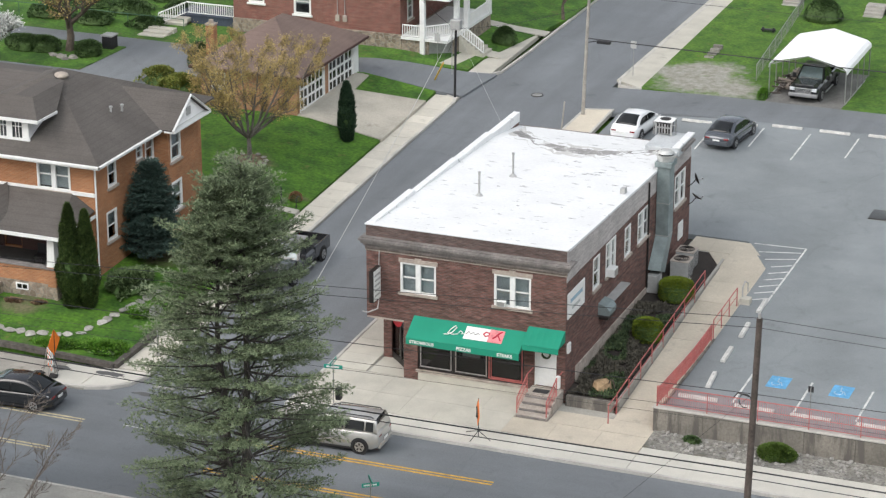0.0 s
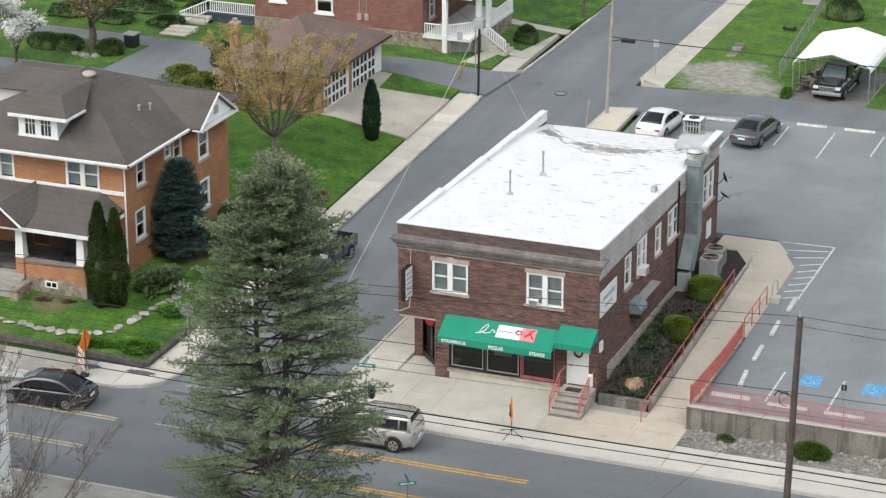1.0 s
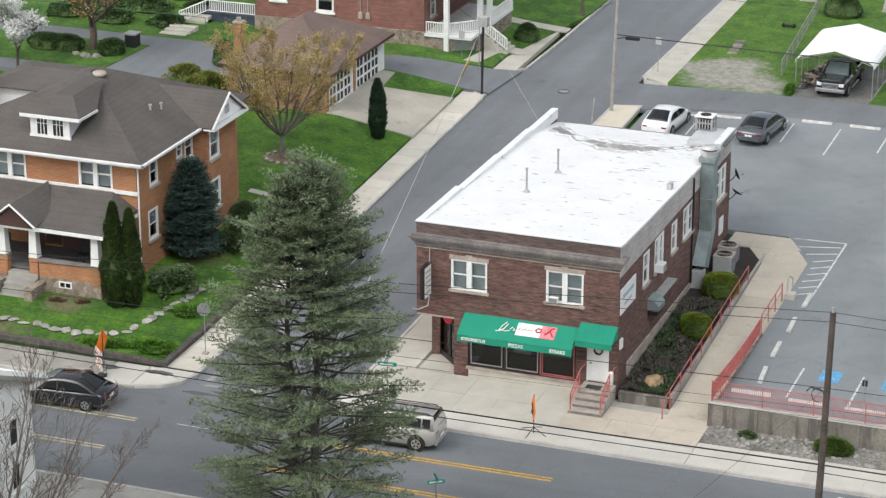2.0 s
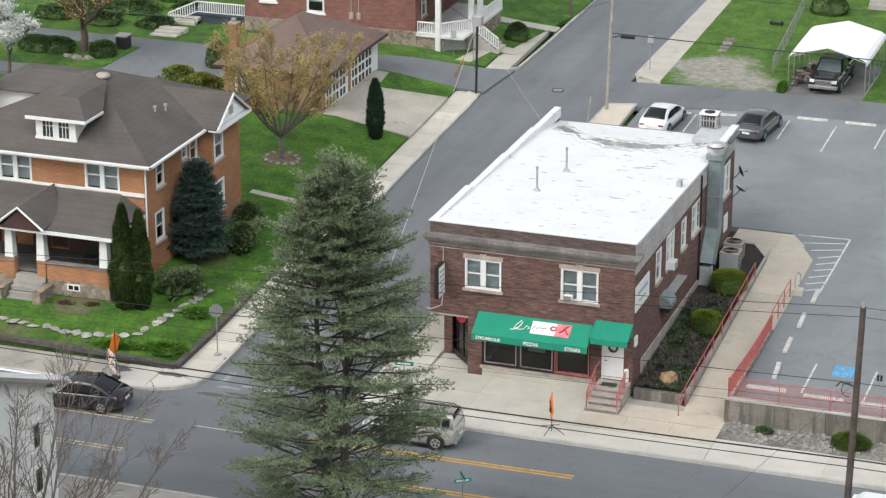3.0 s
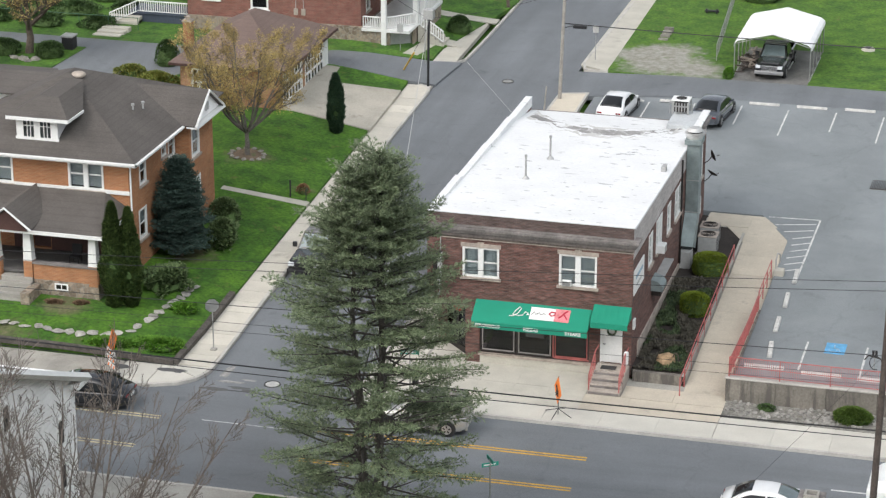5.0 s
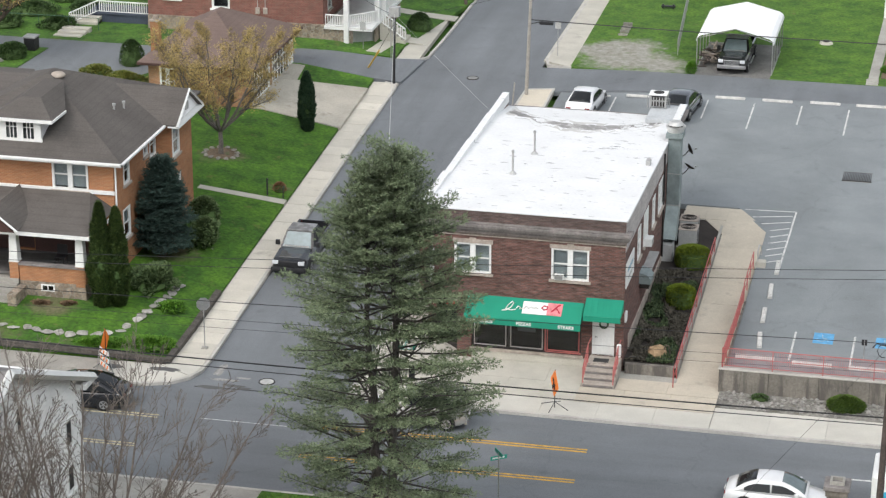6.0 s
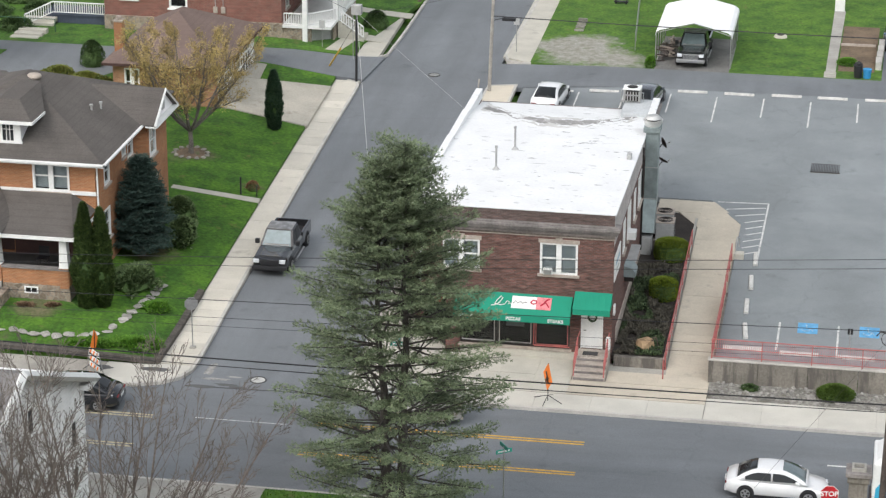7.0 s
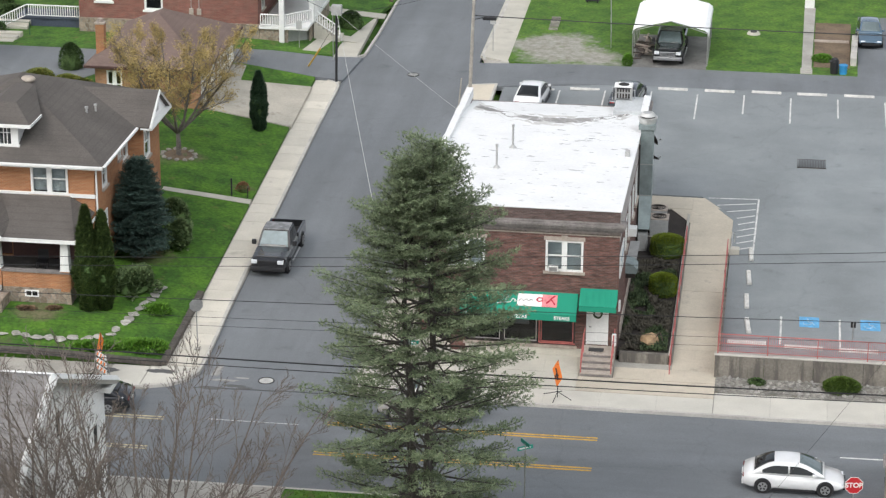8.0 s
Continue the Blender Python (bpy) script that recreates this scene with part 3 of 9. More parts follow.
kerb([(-150, -17.06), (150, -17.06)], flat)
kerb([(-13.05, 36.0), (-12.95, 41.3), (-11.0, 41.5), (-10.95, 36.1), (-13.05, 36.0)][::-1], lambda x, y: lot_z(x, y) + 0.12)
sheet("island", [[(-13.0, 36.05), (-11.0, 36.15), (-11.05, 41.4), (-12.9, 41.2)]], lot_z, 0.11, mat("pale_tan_concrete", (0.6, 0.54, 0.44), 0.9, 0.5, 12, 0.1, 0.1, 0.1), "small tan concrete island at the corner of the lot", "island", step=1)
# beds of the pavements; the slabs lie on them
sheet("pavement_main", [R(-12.45, -6.1, 5.0, 0.0), R(5.0, -6.1, 90, -3.5), R(-10.35, 0.0, -7.7, 2.6)], flat, -0.05, BASE_CONCRETE, "concrete pavement in front of the brick building", "pavement", step=6)
pav_main = bpy.data.objects["pavement_main"]
sheet("pavement_side", [R(-12.45, 0.0, -10.35, 21.9)], street_z, -0.05, BASE_CONCRETE, "concrete pavement along the side street", "pavement")
pav_side = bpy.data.objects["pavement_side"]
sheet("pavement_west", [[(-22.05, -4.2), (-20.25, -4.2), (-21.35, 40.9), (-23.07, 40.9)], R(-90, -6.95, -22.4, -4.3), [(-22.4, -6.8), (-21.2, -6.35), (-20.55, -5.6), (-22.4, -4.2)], [(-22.4, -4.2), (-20.55, -5.6), (-20.25, -4.7), (-20.25, -4.2)]], street_z, -0.05, BASE_CONCRETE, "concrete pavement beside the lawn", "pavement")
pav_west = bpy.data.objects["pavement_west"]
sheet("pavement_far", [[(-22.85, 46.4), (-21.3, 46.5), (-22.6, 100), (-24.3, 100)], [(-13.0, 48.2), (-11.0, 46.98), (-11.6, 100), (-13.2, 100)]], lambda x, y: 1.5, 0.0, CONCRETE, "concrete pavements of the far street", "pavement")
sheet("ramp_walk", [R(2.75, -1.0, 5.1, 18.0), [(2.75, 18.0), (5.1, 18.0), (3.4, 21.1), (2.75, 21.1)], R(0.3, 19.2, 2.75, 21.2)], ramp_z, -0.04, BASE_CONCRETE, "tan concrete walk sloping up beside the lot", "pavement", step=1)
ramp_walk = bpy.data.objects["ramp_walk"]


# ---- brick restaurant ----
def stile_window(parent, m, w, h, sashes=2, frame_w=0.09, sill=True, head=True, blind=0.45, name="window", mullion=0.13):
    """Sash windows in one opening: frame, sill, stone head, panes. The opening's lower left corner is m's origin, x along the wall, y inwards."""
    win = new(name)
    win.parent, win.matrix_basis = parent, m
    bm = boxes((0, -0.03, 0, frame_w, 0.1, h), (w - frame_w, -0.03, 0, w, 0.1, h), (frame_w, -0.03, h - frame_w, w - frame_w, 0.1, h), (frame_w, -0.03, 0, w - frame_w, 0.1, frame_w))
    for k in range(1, sashes):
        x = w * k / sashes
        box(bm, x - mullion, -0.035, frame_w, x + mullion, 0.1, h - frame_w)
    part("window_frame", bm, WHITE, win)
    each = w / sashes
    for k in range(sashes):
        x0, x1 = k * each + frame_w * 0.8, (k + 1) * each - frame_w * 0.8
        bm = boxes((x0, 0.02, h * 0.5 - 0.035, x1, 0.07, h * 0.5 + 0.035), (x0, 0.02, frame_w, x0 + 0.04, 0.07, h - frame_w), (x1 - 0.04, 0.02, frame_w, x1, 0.07, h - frame_w))
        part("sash", bm, WHITE, win)
        part("pane", boxes((x0, 0.045, frame_w, x1, 0.055, h - frame_w)), PANE, win)
        if blind:
            part("blind", boxes((x0, 0.14, h * (1 - blind), x1, 0.15, h - frame_w)), BLIND, win)
    if sill:
        part("sill", boxes((-0.1, -0.12, -0.13, w + 0.1, 0.02, 0.0)), SILLSTONE if sill is True else WHITE, win)
    if head:
        bm = boxes((-0.08, -0.06, h, w + 0.08, 0.0, h + 0.2), (w / 2 - 0.16, -0.08, h, w / 2 + 0.16, 0.0, h + 0.27))
        part("lintel", bm, SILLSTONE, win)
    return win


FRONT, EAST = (lambda x, z, y=0.0: pose(x, y, z)), (lambda y, z, x=0.0: pose(x, y, z, rz=90))
shop = thing("restaurant_building", "two-storey red-brown brick corner building with a flat white roof", "building")
WX0, WX1, DEP = -10.3, 0.0, 20.8
top_z = lambda y: 7.72 - 0.03 * y
# upper front wall, and the shopfront below it
up_holes = [(-8.5 - WX0, -6.65 - WX0, 4.5, 6.05), (-3.65 - WX0, -1.78 - WX0, 4.5, 6.12)]
part("front_wall", wall_mesh((WX0, 0), (WX1, 0), 3.0, 7.0, 0.3, up_holes), BRICK, shop)
part("shopfront_wall", wall_mesh((-8.05, 0.02), (0, 0.02), -0.1, 3.0, 0.3, [(0.42, 5.95, 0.55, 2.6), (6.5, 7.6, 0.66, 2.75)]), BRICK, shop)
east_holes = [(3.95, 4.95, 4.3, 5.95), (5.95, 7.5, 4.3, 6.05), (9.0, 9.95, 4.28, 5.85), (11.2, 13.0, 4.25, 5.9), (17.75, 19.7, 4.05, 5.85), (18.6, 19.45, 1.95, 2.9)]
part("east_wall", wall_mesh((0, 0.001), (0, DEP), -0.1, 6.12, 0.3, east_holes), BRICK, shop)
part("east_parapet", wall_mesh((0.002, 0.0), (0.002, DEP), 6.12, 7.7, 0.28, [], top=lambda u: top_z(u)), PALE_BRICK, shop, "pale grey painted brick band under the roof edge")
part("north_wall", wall_mesh((-0.3, DEP), (WX0 + 0.3, DEP), 0.0, 6.55, 0.3), BRICK, shop)
part("rear_coping", boxes((WX0 + 0.3, DEP + 0.03, 6.5, -1.7, DEP + 0.12, 6.72)), CORNICE, shop)
part("west_wall", wall_mesh((WX0, DEP), (WX0, 2.25), 0.0, 7.0, 0.3, [(3, 4, 4.4, 6), (8, 9, 4.4, 6), (13, 14, 4.4, 6)]), BRICK, shop)
part("west_wall_upper", wall_mesh((WX0, 2.25), (WX0, 0.0), 3.0, 7.0, 0.3), BRICK, shop)
part("soffit", boxes((WX0 + 0.01, 0.01, 2.9, -7.7, 2.6, 3.02)), SILLSTONE, shop)
# corner entrance set back behind a brick pier
part("corner_pier", soft_box(-8.35, -0.03, -0.1, -7.62, 0.55, 3.0, 0.02), BRICK, shop)
part("side_pier", soft_box(-10.3, 2.05, -0.1, -9.85, 2.6, 3.0, 0.02), BRICK, shop)
ent = new("entrance")
ent.parent = shop
d = Vector((-8.2, 0.45, 0)) - Vector((-10.0, 2.3, 0))
em = Matrix.Translation((-10.0, 2.3, 0.0)) @ pose(0, 0, 0, rz=math.degrees(math.atan2(d.y, d.x)))
el = d.length
# The last piece is a near-black sheet for the unlit space behind the doors.
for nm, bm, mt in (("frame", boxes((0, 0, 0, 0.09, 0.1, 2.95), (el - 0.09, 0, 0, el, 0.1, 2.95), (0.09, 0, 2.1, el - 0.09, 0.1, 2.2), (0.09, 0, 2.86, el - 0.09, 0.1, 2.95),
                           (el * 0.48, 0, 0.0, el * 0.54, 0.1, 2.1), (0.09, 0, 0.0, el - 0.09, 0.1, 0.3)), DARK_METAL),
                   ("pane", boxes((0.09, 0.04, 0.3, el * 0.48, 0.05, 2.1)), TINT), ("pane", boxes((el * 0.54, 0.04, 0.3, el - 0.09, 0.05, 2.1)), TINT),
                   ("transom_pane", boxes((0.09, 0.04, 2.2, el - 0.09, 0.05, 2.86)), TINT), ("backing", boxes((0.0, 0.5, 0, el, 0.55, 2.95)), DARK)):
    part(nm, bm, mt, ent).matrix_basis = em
fan = thing("entrance_banner", "red fabric bunting hung in the corner entrance", "banner")
bm = bmesh.new()
cv = bm.verts.new((-8.85, 0.4, 3.0))
rim = [bm.verts.new((-8.85 + 0.5 * math.cos(a) * 0.8, 0.4 - 0.5 * math.cos(a) * 0.5, 3.0 - 0.55 * math.sin(a))) for a in [math.pi * k / 10 for k in range(11)]]
for a, b in zip(rim, rim[1:]):
    bm.faces.new((cv, a, b))
solid(bm, 0.02)
part("cloth", bm, RED, fan)
# shop windows
shopwin = new("shop_window")
shopwin.parent = shop
bm = boxes((-7.63, 0.05, 0.55, -2.1, 0.13, 0.63), (-7.63, 0.05, 2.52, -2.1, 0.13, 2.6))
for x in (-7.63, -5.79, -3.95, -2.18):
    box(bm, x, 0.05, 0.63, x + 0.08, 0.13, 2.52)
part("window_frame", bm, DARK_METAL, shopwin)
for x in (-7.55, -5.71, -3.87):
    part("pane", boxes((x, 0.085, 0.63, x + 1.76, 0.095, 2.52)), TINT, shopwin)
PALE_FRAME = mat("dusty_aluminium_frame", (0.42, 0.4, 0.39), 0.5, 2, 12, 0.15, 0.1, 0.05, metal=0.3)
for x, m_ in ((-7.5, PALE_FRAME), (-5.66, PALE_FRAME), (-3.82, RAIL_RED)):
    part("sash_frame", boxes((x, 0.03, 0.68, x + 1.64, 0.05, 0.74), (x, 0.03, 2.4, x + 1.64, 0.05, 2.46), (x, 0.03, 0.74, x + 0.05, 0.05, 2.4), (x + 1.59, 0.03, 0.74, x + 1.64, 0.05, 2.4)), m_, shopwin)
part("sill", boxes((-7.7, -0.08, 0.4, -2.0, 0.04, 0.55)), SILLSTONE, shopwin)
part("base_course", boxes((-7.6, -0.02, -0.05, -1.75, 0.02, 0.4)), CONCRETE, shopwin)
part("red_trim", boxes((-3.93, 0.02, 0.63, -3.87, 0.05, 2.52), (-3.87, 0.02, 0.6, -2.1, 0.05, 0.66)), RAIL_RED, shopwin, "red painted window trim")
part("window_card", boxes((-5.3, 0.1, 1.55, -4.4, 0.11, 1.85)), WHITE, shopwin)
# Near-black planes added behind the glass stand in for unlit rooms.
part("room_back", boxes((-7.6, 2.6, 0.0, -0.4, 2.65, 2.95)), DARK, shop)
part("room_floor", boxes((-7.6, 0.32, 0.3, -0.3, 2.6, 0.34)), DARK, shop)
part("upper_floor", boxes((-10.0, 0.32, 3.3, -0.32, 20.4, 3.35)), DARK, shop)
# cornice
part("cornice", boxes((WX0 - 0.28, -0.36, 6.98, WX1 + 0.3, 0.0, 7.1), (WX0 - 0.2, -0.27, 6.84, WX1 + 0.22, 0.0, 6.98), (WX0 - 0.2, -0.26, 7.1, WX1 + 0.2, 0.0, 7.17), (WX0 - 0.28, 0.0, 6.98, WX0, 0.6, 7.1), (WX1, 0.0, 6.98, WX1 + 0.3, 0.55, 7.1), (WX1, 0.0, 6.84, WX1 + 0.2, 0.45, 6.98)), CORNICE, shop, "grey-brown moulded cornice")
part("frieze", boxes((WX0 - 0.05, -0.06, 6.5, WX1 + 0.05, 0.0, 6.66)), FRIEZE, shop, "pale weathered stone band")
part("bed_mould", boxes((WX0 - 0.12, -0.14, 6.7, WX1 + 0.14, 0.0, 6.84)), CORNICE, shop)
part("cornice_band", boxes((WX0 - 0.05, -0.06, 6.44, WX1 + 0.02, 0.0, 6.56)), SILLSTONE, shop)
part("front_parapet", boxes((WX0, -0.02, 7.17, WX1, 0.28, 7.74)), PARAPET_BRICK, shop, "sooty brown brick parapet")
part("coping", boxes((WX0 - 0.05, -0.07, 7.74, WX1 + 0.05, 0.33, 7.79)), MEMBRANE, shop)
# roof deck, sloping gently to the rear, with a ponding stain
bm = grid(R(WX0 + 0.3, 0.28, WX1 + 0.04, DEP + 0.05), lambda x, y: top_z(y) + 0.02 + 0.02 * math.sin(x * 1.7 + y) * 0.3 - 0.42 * min(1.0, max(0.0, (y - 17.0) / 3.6)) * min(1.0, max(0.0, (-1.0 - x) / 0.8)), 0.0, 0.6, 0.12)
part("roof", bm, MEMBRANE, shop, "bright white coated flat roof with scuffs")
st = bmesh.new()
pts = [(-9.6 + 9.4 * k / 36) for k in range(37)]
base_roof = lambda x, y: top_z(y) + 0.02 + 0.02 * math.sin(x * 1.7 + y) * 0.3 - 0.42 * min(1.0, max(0.0, (y - 17.0) / 3.6)) * min(1.0, max(0.0, (-1.0 - x) / 0.8))
for a, b in zip(pts, pts[1:]):
    arc = lambda x: 19.6 - 3.5 * math.sin(math.pi * min(1, max(0, (x + 9.6) / 9.5))) ** 0.75
    wd = lambda x: 0.36 + 0.6 * abs(noise.noise(Vector((x * 1.3, 3.3, 0)))) + 0.3 * abs(noise.noise(Vector((x * 4.0, 8.3, 0)))) + 0.2 * max(0.0, -8.2 - x)
    v = [st.verts.new((x, y, base_roof(x, y) + 0.006)) for x, y in ((a, arc(a) - wd(a)), (b, arc(b) - wd(b)), (b, arc(b) + wd(b) * 0.5), (a, arc(a) + wd(a) * 0.5))]
    st.faces.new(v)
part("ponding_stain", st, DIRTY, shop, "dark curved ponding stain on the roof coating")
st = bmesh.new()
for a, b in zip(pts, pts[1:]):
    v = [st.verts.new((x, y, base_roof(x, y) + 0.003)) for x, y in ((a, arc(a) - 1.5 * wd(a) - 0.25), (b, arc(b) - 1.5 * wd(b) - 0.25), (b, arc(b) + wd(b) * 1.1 + 0.2), (a, arc(a) + wd(a) * 1.1 + 0.2))]
    st.faces.new(v)
part("silt_stain", st, SILT, shop, "pale grey silt round the ponding stain")
# stepped west parapet, coated white
bm = bmesh.new()
for y0, y1, z in ((0.28, 5.5, 7.78), (5.5, 11.5, 7.62), (11.5, 16.5, 7.55), (16.5, DEP + 0.1, 7.45)):
    box(bm, WX0 - 0.04, y0, 6.9, WX0 + 0.32, y1, z)
part("west_parapet", bm, MEMBRANE, shop, "white coated stepped parapet")
# upper windows
stile_window(shop, FRONT(-8.5, 4.5), 1.85, 1.55, blind=0.95)
stile_window(shop, FRONT(-3.65, 4.5), 1.87, 1.62, blind=0.95)
for (u0, u1, z0, z1), bl in zip(east_holes[:5], (0.5, 0.4, 0.6, 0.5, 0.4)):
    stile_window(shop, EAST(u0, z0), u1 - u0, z1 - z0, 2 if u1 - u0 > 1.3 else 1, head=False, blind=bl)
part("vent_panel", boxes((0.01, 18.6, 1.95, 0.06, 19.45, 2.9)), WHITE, shop)
part("foundation_band", boxes((0.0, 1.5, -0.1, 0.06, 14.0, 1.3)), SILLSTONE, shop)
for k, (y, z) in enumerate(((6.0, 4.32), )):
    ac = thing("window_air_conditioner", "white window air conditioner unit under a sash", "air conditioner")
    part("casing", soft_box(0.0, y, z, 0.45, y + 0.65, z + 0.42, 0.03), WHITE, ac)
    part("grille", boxes((0.45, y + 0.05, z + 0.05, 0.46, y + 0.6, z + 0.37)), STEEL, ac)
ac = thing("window_air_conditioner", "white window air conditioner in the front sash", "air conditioner")
part("casing", soft_box(-3.48, -0.2, 4.52, -3.02, 0.02, 4.8, 0.03), WHITE, ac)
part("grille", boxes((-3.45, -0.21, 4.55, -3.05, -0.2, 4.77)), STEEL, ac)
door = new("side_door")
door.parent = shop
part("door_leaf", soft_box(-1.5, 0.08, 0.66, -0.5, 0.14, 2.7, 0.015), WHITE, door)
part("door_frame", boxes((-1.55, 0.02, 0.66, -1.5, 0.16, 2.75), (-0.5, 0.02, 0.66, -0.45, 0.16, 2.75), (-1.5, 0.02, 2.7, -0.5, 0.16, 2.75)), WHITE, door)
for zz in (0.85, 1.75):
    for xx in (-1.4, -0.93):
        part("door_panel", soft_box(xx, 0.065, zz, xx + 0.36, 0.085, zz + 0.72, 0.012), WHITE, door)
part("door_handle", tubes((((-1.4, 0.06, 1.62), (-1.4, 0.02, 1.62), (-1.28, 0.02, 1.62)), 0.02)), DARK_METAL, door)


# ---- details of the restaurant ----
def letters(name, text, size, m, material, parent, depth=0.006):
    """Raised letters in the built-in font, as a mesh, centred on m."""
    cu = bpy.data.curves.new(name, "FONT")
    cu.offset = size * 0.03
    cu.body, cu.size, cu.extrude, cu.align_x, cu.align_y = text, size, depth, "CENTER", "CENTER"
    tmp = bpy.data.objects.new(name, cu)
    me = bpy.data.meshes.new_from_object(tmp)
    bpy.data.objects.remove(tmp)
    me.materials.clear()
    me.materials.append(material)
    ob = new(name, me)
    ob.parent, ob.matrix_basis = parent, m
    return ob


def awning(name, x0, x1, top, front, drop, proj, label):
    """Sloping canvas with closed ends and a hanging valance on a light metal frame."""
    aw = thing(name, label, "awning")
    bm = bmesh.new()
    n = 24
    prev = None
    for k in range(n + 1):
        x = x0 + (x1 - x0) * k / n
        sag = 0.03 * abs(math.sin(k * math.pi / 4))
        ring = [bm.verts.new(c) for c in ((x, -0.0, top), (x, -proj * 0.5, (top + front) / 2 - sag + 0.03), (x, -proj, front))]
        if prev:
            for i in range(2):
                bm.faces.new((prev[i], ring[i], ring[i + 1], prev[i + 1]))
        prev = ring
    for x in (x0, x1):
        v = [bm.verts.new(c) for c in ((x, 0, top), (x, -proj * 0.5, (top + front) / 2 + 0.03), (x, -proj, front), (x, 0, front))]
        bm.faces.new(v)
    solid(bm, 0.012)
    part("canopy", bm, AWNING, aw)
    bm = bmesh.new()
    k = max(6, int((x1 - x0) / 0.25))
    rr = [[bm.verts.new((x0 + (x1 - x0) * i / k, -proj - dy - 0.008 * (i % 2), z)) for dy, z in ((0.004, front - 0.002), (0.014, front - drop), (0.002, front - drop), (-0.004, front - 0.002))] for i in range(k + 1)]
    for ra_, rb_ in zip(rr, rr[1:]):
        for i in range(4):
            bm.faces.new((ra_[i], rb_[i], rb_[(i + 1) % 4], ra_[(i + 1) % 4]))
    bm.faces.new(rr[0][::-1])
    bm.faces.new(rr[-1])
    bmesh.ops.recalc_face_normals(bm, faces=bm.faces[:])
    part("valance", bm, AWNING, aw)
    part("frame", tubes((((x0 + 0.03, -0.02, front), (x0 + 0.03, -proj + 0.03, front - 0.02), (x1 - 0.03, -proj + 0.03, front - 0.02), (x1 - 0.03, -0.02, front)), 0.018)), STEEL, aw)
    return aw


big = awning("shop_awning", -7.78, -1.97, 3.34, 2.62, 0.33, 1.12, "green canvas shop awning with white lettering above the windows")
slope = math.degrees(math.atan2(3.34 - 2.62, 1.12))
am = lambda x, s, off: Matrix.Translation((x, -1.12 * (1 - s) - off * 0.54, 2.62 + 0.72 * s + off * 0.84)) @ pose(0, 0, 0, rx=slope)
for nm, x0, x1, s0, s1, col, lab in (("panel", -4.95, -3.72, 0.3, 0.86, WHITE, "white cloth panel on the awning"), ("panel", -3.72, -2.98, 0.3, 0.86, mat("pink_print", (0.75, 0.25, 0.27), 0.7, 4, 12, 0.25, 0.1, 0.0), "faded pink cloth panel")):
    bm = bmesh.new()
    bm.faces.new([bm.verts.new(am(x, s, 0.05) @ Vector((0, 0, 0))) for x, s in ((x0, s0), (x1, s0), (x1, s1), (x0, s1))])
    solid(bm, 0.008)
    part(nm, bm, col, big, lab)
# the painted name, as plain brush strokes
stroke = lambda pts, r, m_: part("brush_stroke", tubes(([am(x, s, 0.066) @ Vector((0, 0, 0)) for x, s in pts], r), seg=6), m_, big)
stroke([(-5.95, 0.36), (-5.75, 0.38), (-5.55, 0.5), (-5.42, 0.72), (-5.5, 0.8), (-5.68, 0.62), (-5.78, 0.44), (-5.5, 0.4), (-5.25, 0.45)], 0.028, WHITE)
stroke([(-5.25, 0.5), (-5.18, 0.6), (-5.05, 0.55), (-5.1, 0.47), (-4.98, 0.5)], 0.025, WHITE)
PINKRED = mat("red_brush_paint", (0.5, 0.02, 0.05), 0.7, 4, 12, 0.15, 0.1, 0.0)
stroke([(-4.88, 0.5), (-4.75, 0.64), (-4.66, 0.52), (-4.5, 0.62), (-4.4, 0.52), (-4.28, 0.6), (-4.18, 0.56)], 0.018, CORNICE)
stroke([(-4.0, 0.6), (-3.9, 0.7), (-3.72, 0.68), (-3.72, 0.56), (-3.88, 0.52), (-4.0, 0.6)], 0.035, PINKRED)
stroke([(-3.5, 0.46), (-3.36, 0.58), (-3.22, 0.74), (-3.1, 0.8)], 0.04, PINKRED)
stroke([(-3.3, 0.66), (-3.2, 0.56), (-3.08, 0.42)], 0.035, PINKRED)
for x, t, s in ((-6.95, "STROMBOLIS", 0.215), (-4.78, "PIZZAS", 0.235), (-2.68, "STEAKS", 0.235)):
    letters("lettering", t, s, pose(x, -1.12 - 0.034, 2.44, rx=90), WHITE, big)
small = awning("door_awning", -1.86, -0.02, 3.66, 3.1, 0.27, 1.0, "small green canvas awning over the side door")
wreath = thing("door_wreath", "round twig wreath with greenery hung on the door", "wreath")
bm = bmesh.new()
tube(bm, [(-0.98 + 0.2 * math.cos(a), 0.03, 2.32 + 0.2 * math.sin(a)) for a in [2 * math.pi * k / 16 for k in range(17)]], 0.05, 0.05, 6)
for v in bm.verts:
    v.co += Vector((random.uniform(-1, 1), random.uniform(-1, 1), random.uniform(-1, 1))) * 0.015
part("ring", bm, IVY, wreath)
# projecting sign on the corner
ps = thing("projecting_sign", "white vertical box sign on a bracket, with unreadable dark lines", "sign")
part("casing", soft_box(-9.72, -1.05, 4.1, -9.5, -0.12, 5.75, 0.02), DARK_METAL, ps)
part("face", boxes((-9.5, -1.0, 4.15, -9.485, -0.17, 5.7)), WHITE, ps)
for k in range(5):
    part("bar", boxes((-9.485, -0.92 + 0.05 * (k % 2), 4.35 + 0.26 * k, -9.478, -0.25, 4.45 + 0.26 * k)), UNIT_GREY, ps)
part("bracket", tubes((((-9.6, -0.1, 5.75), (-9.6, -0.05, 6.5), (-9.6, 0.02, 6.5)), 0.025), (((-9.6, -0.1, 4.1), (-9.6, -0.3, 3.55), (-10.1, -0.35, 3.3), (-10.4, -0.3, 3.3)), 0.03)), UNIT_GREY, ps)
ws = thing("wall_sign", "white rectangular wall sign with faint blue print", "sign")
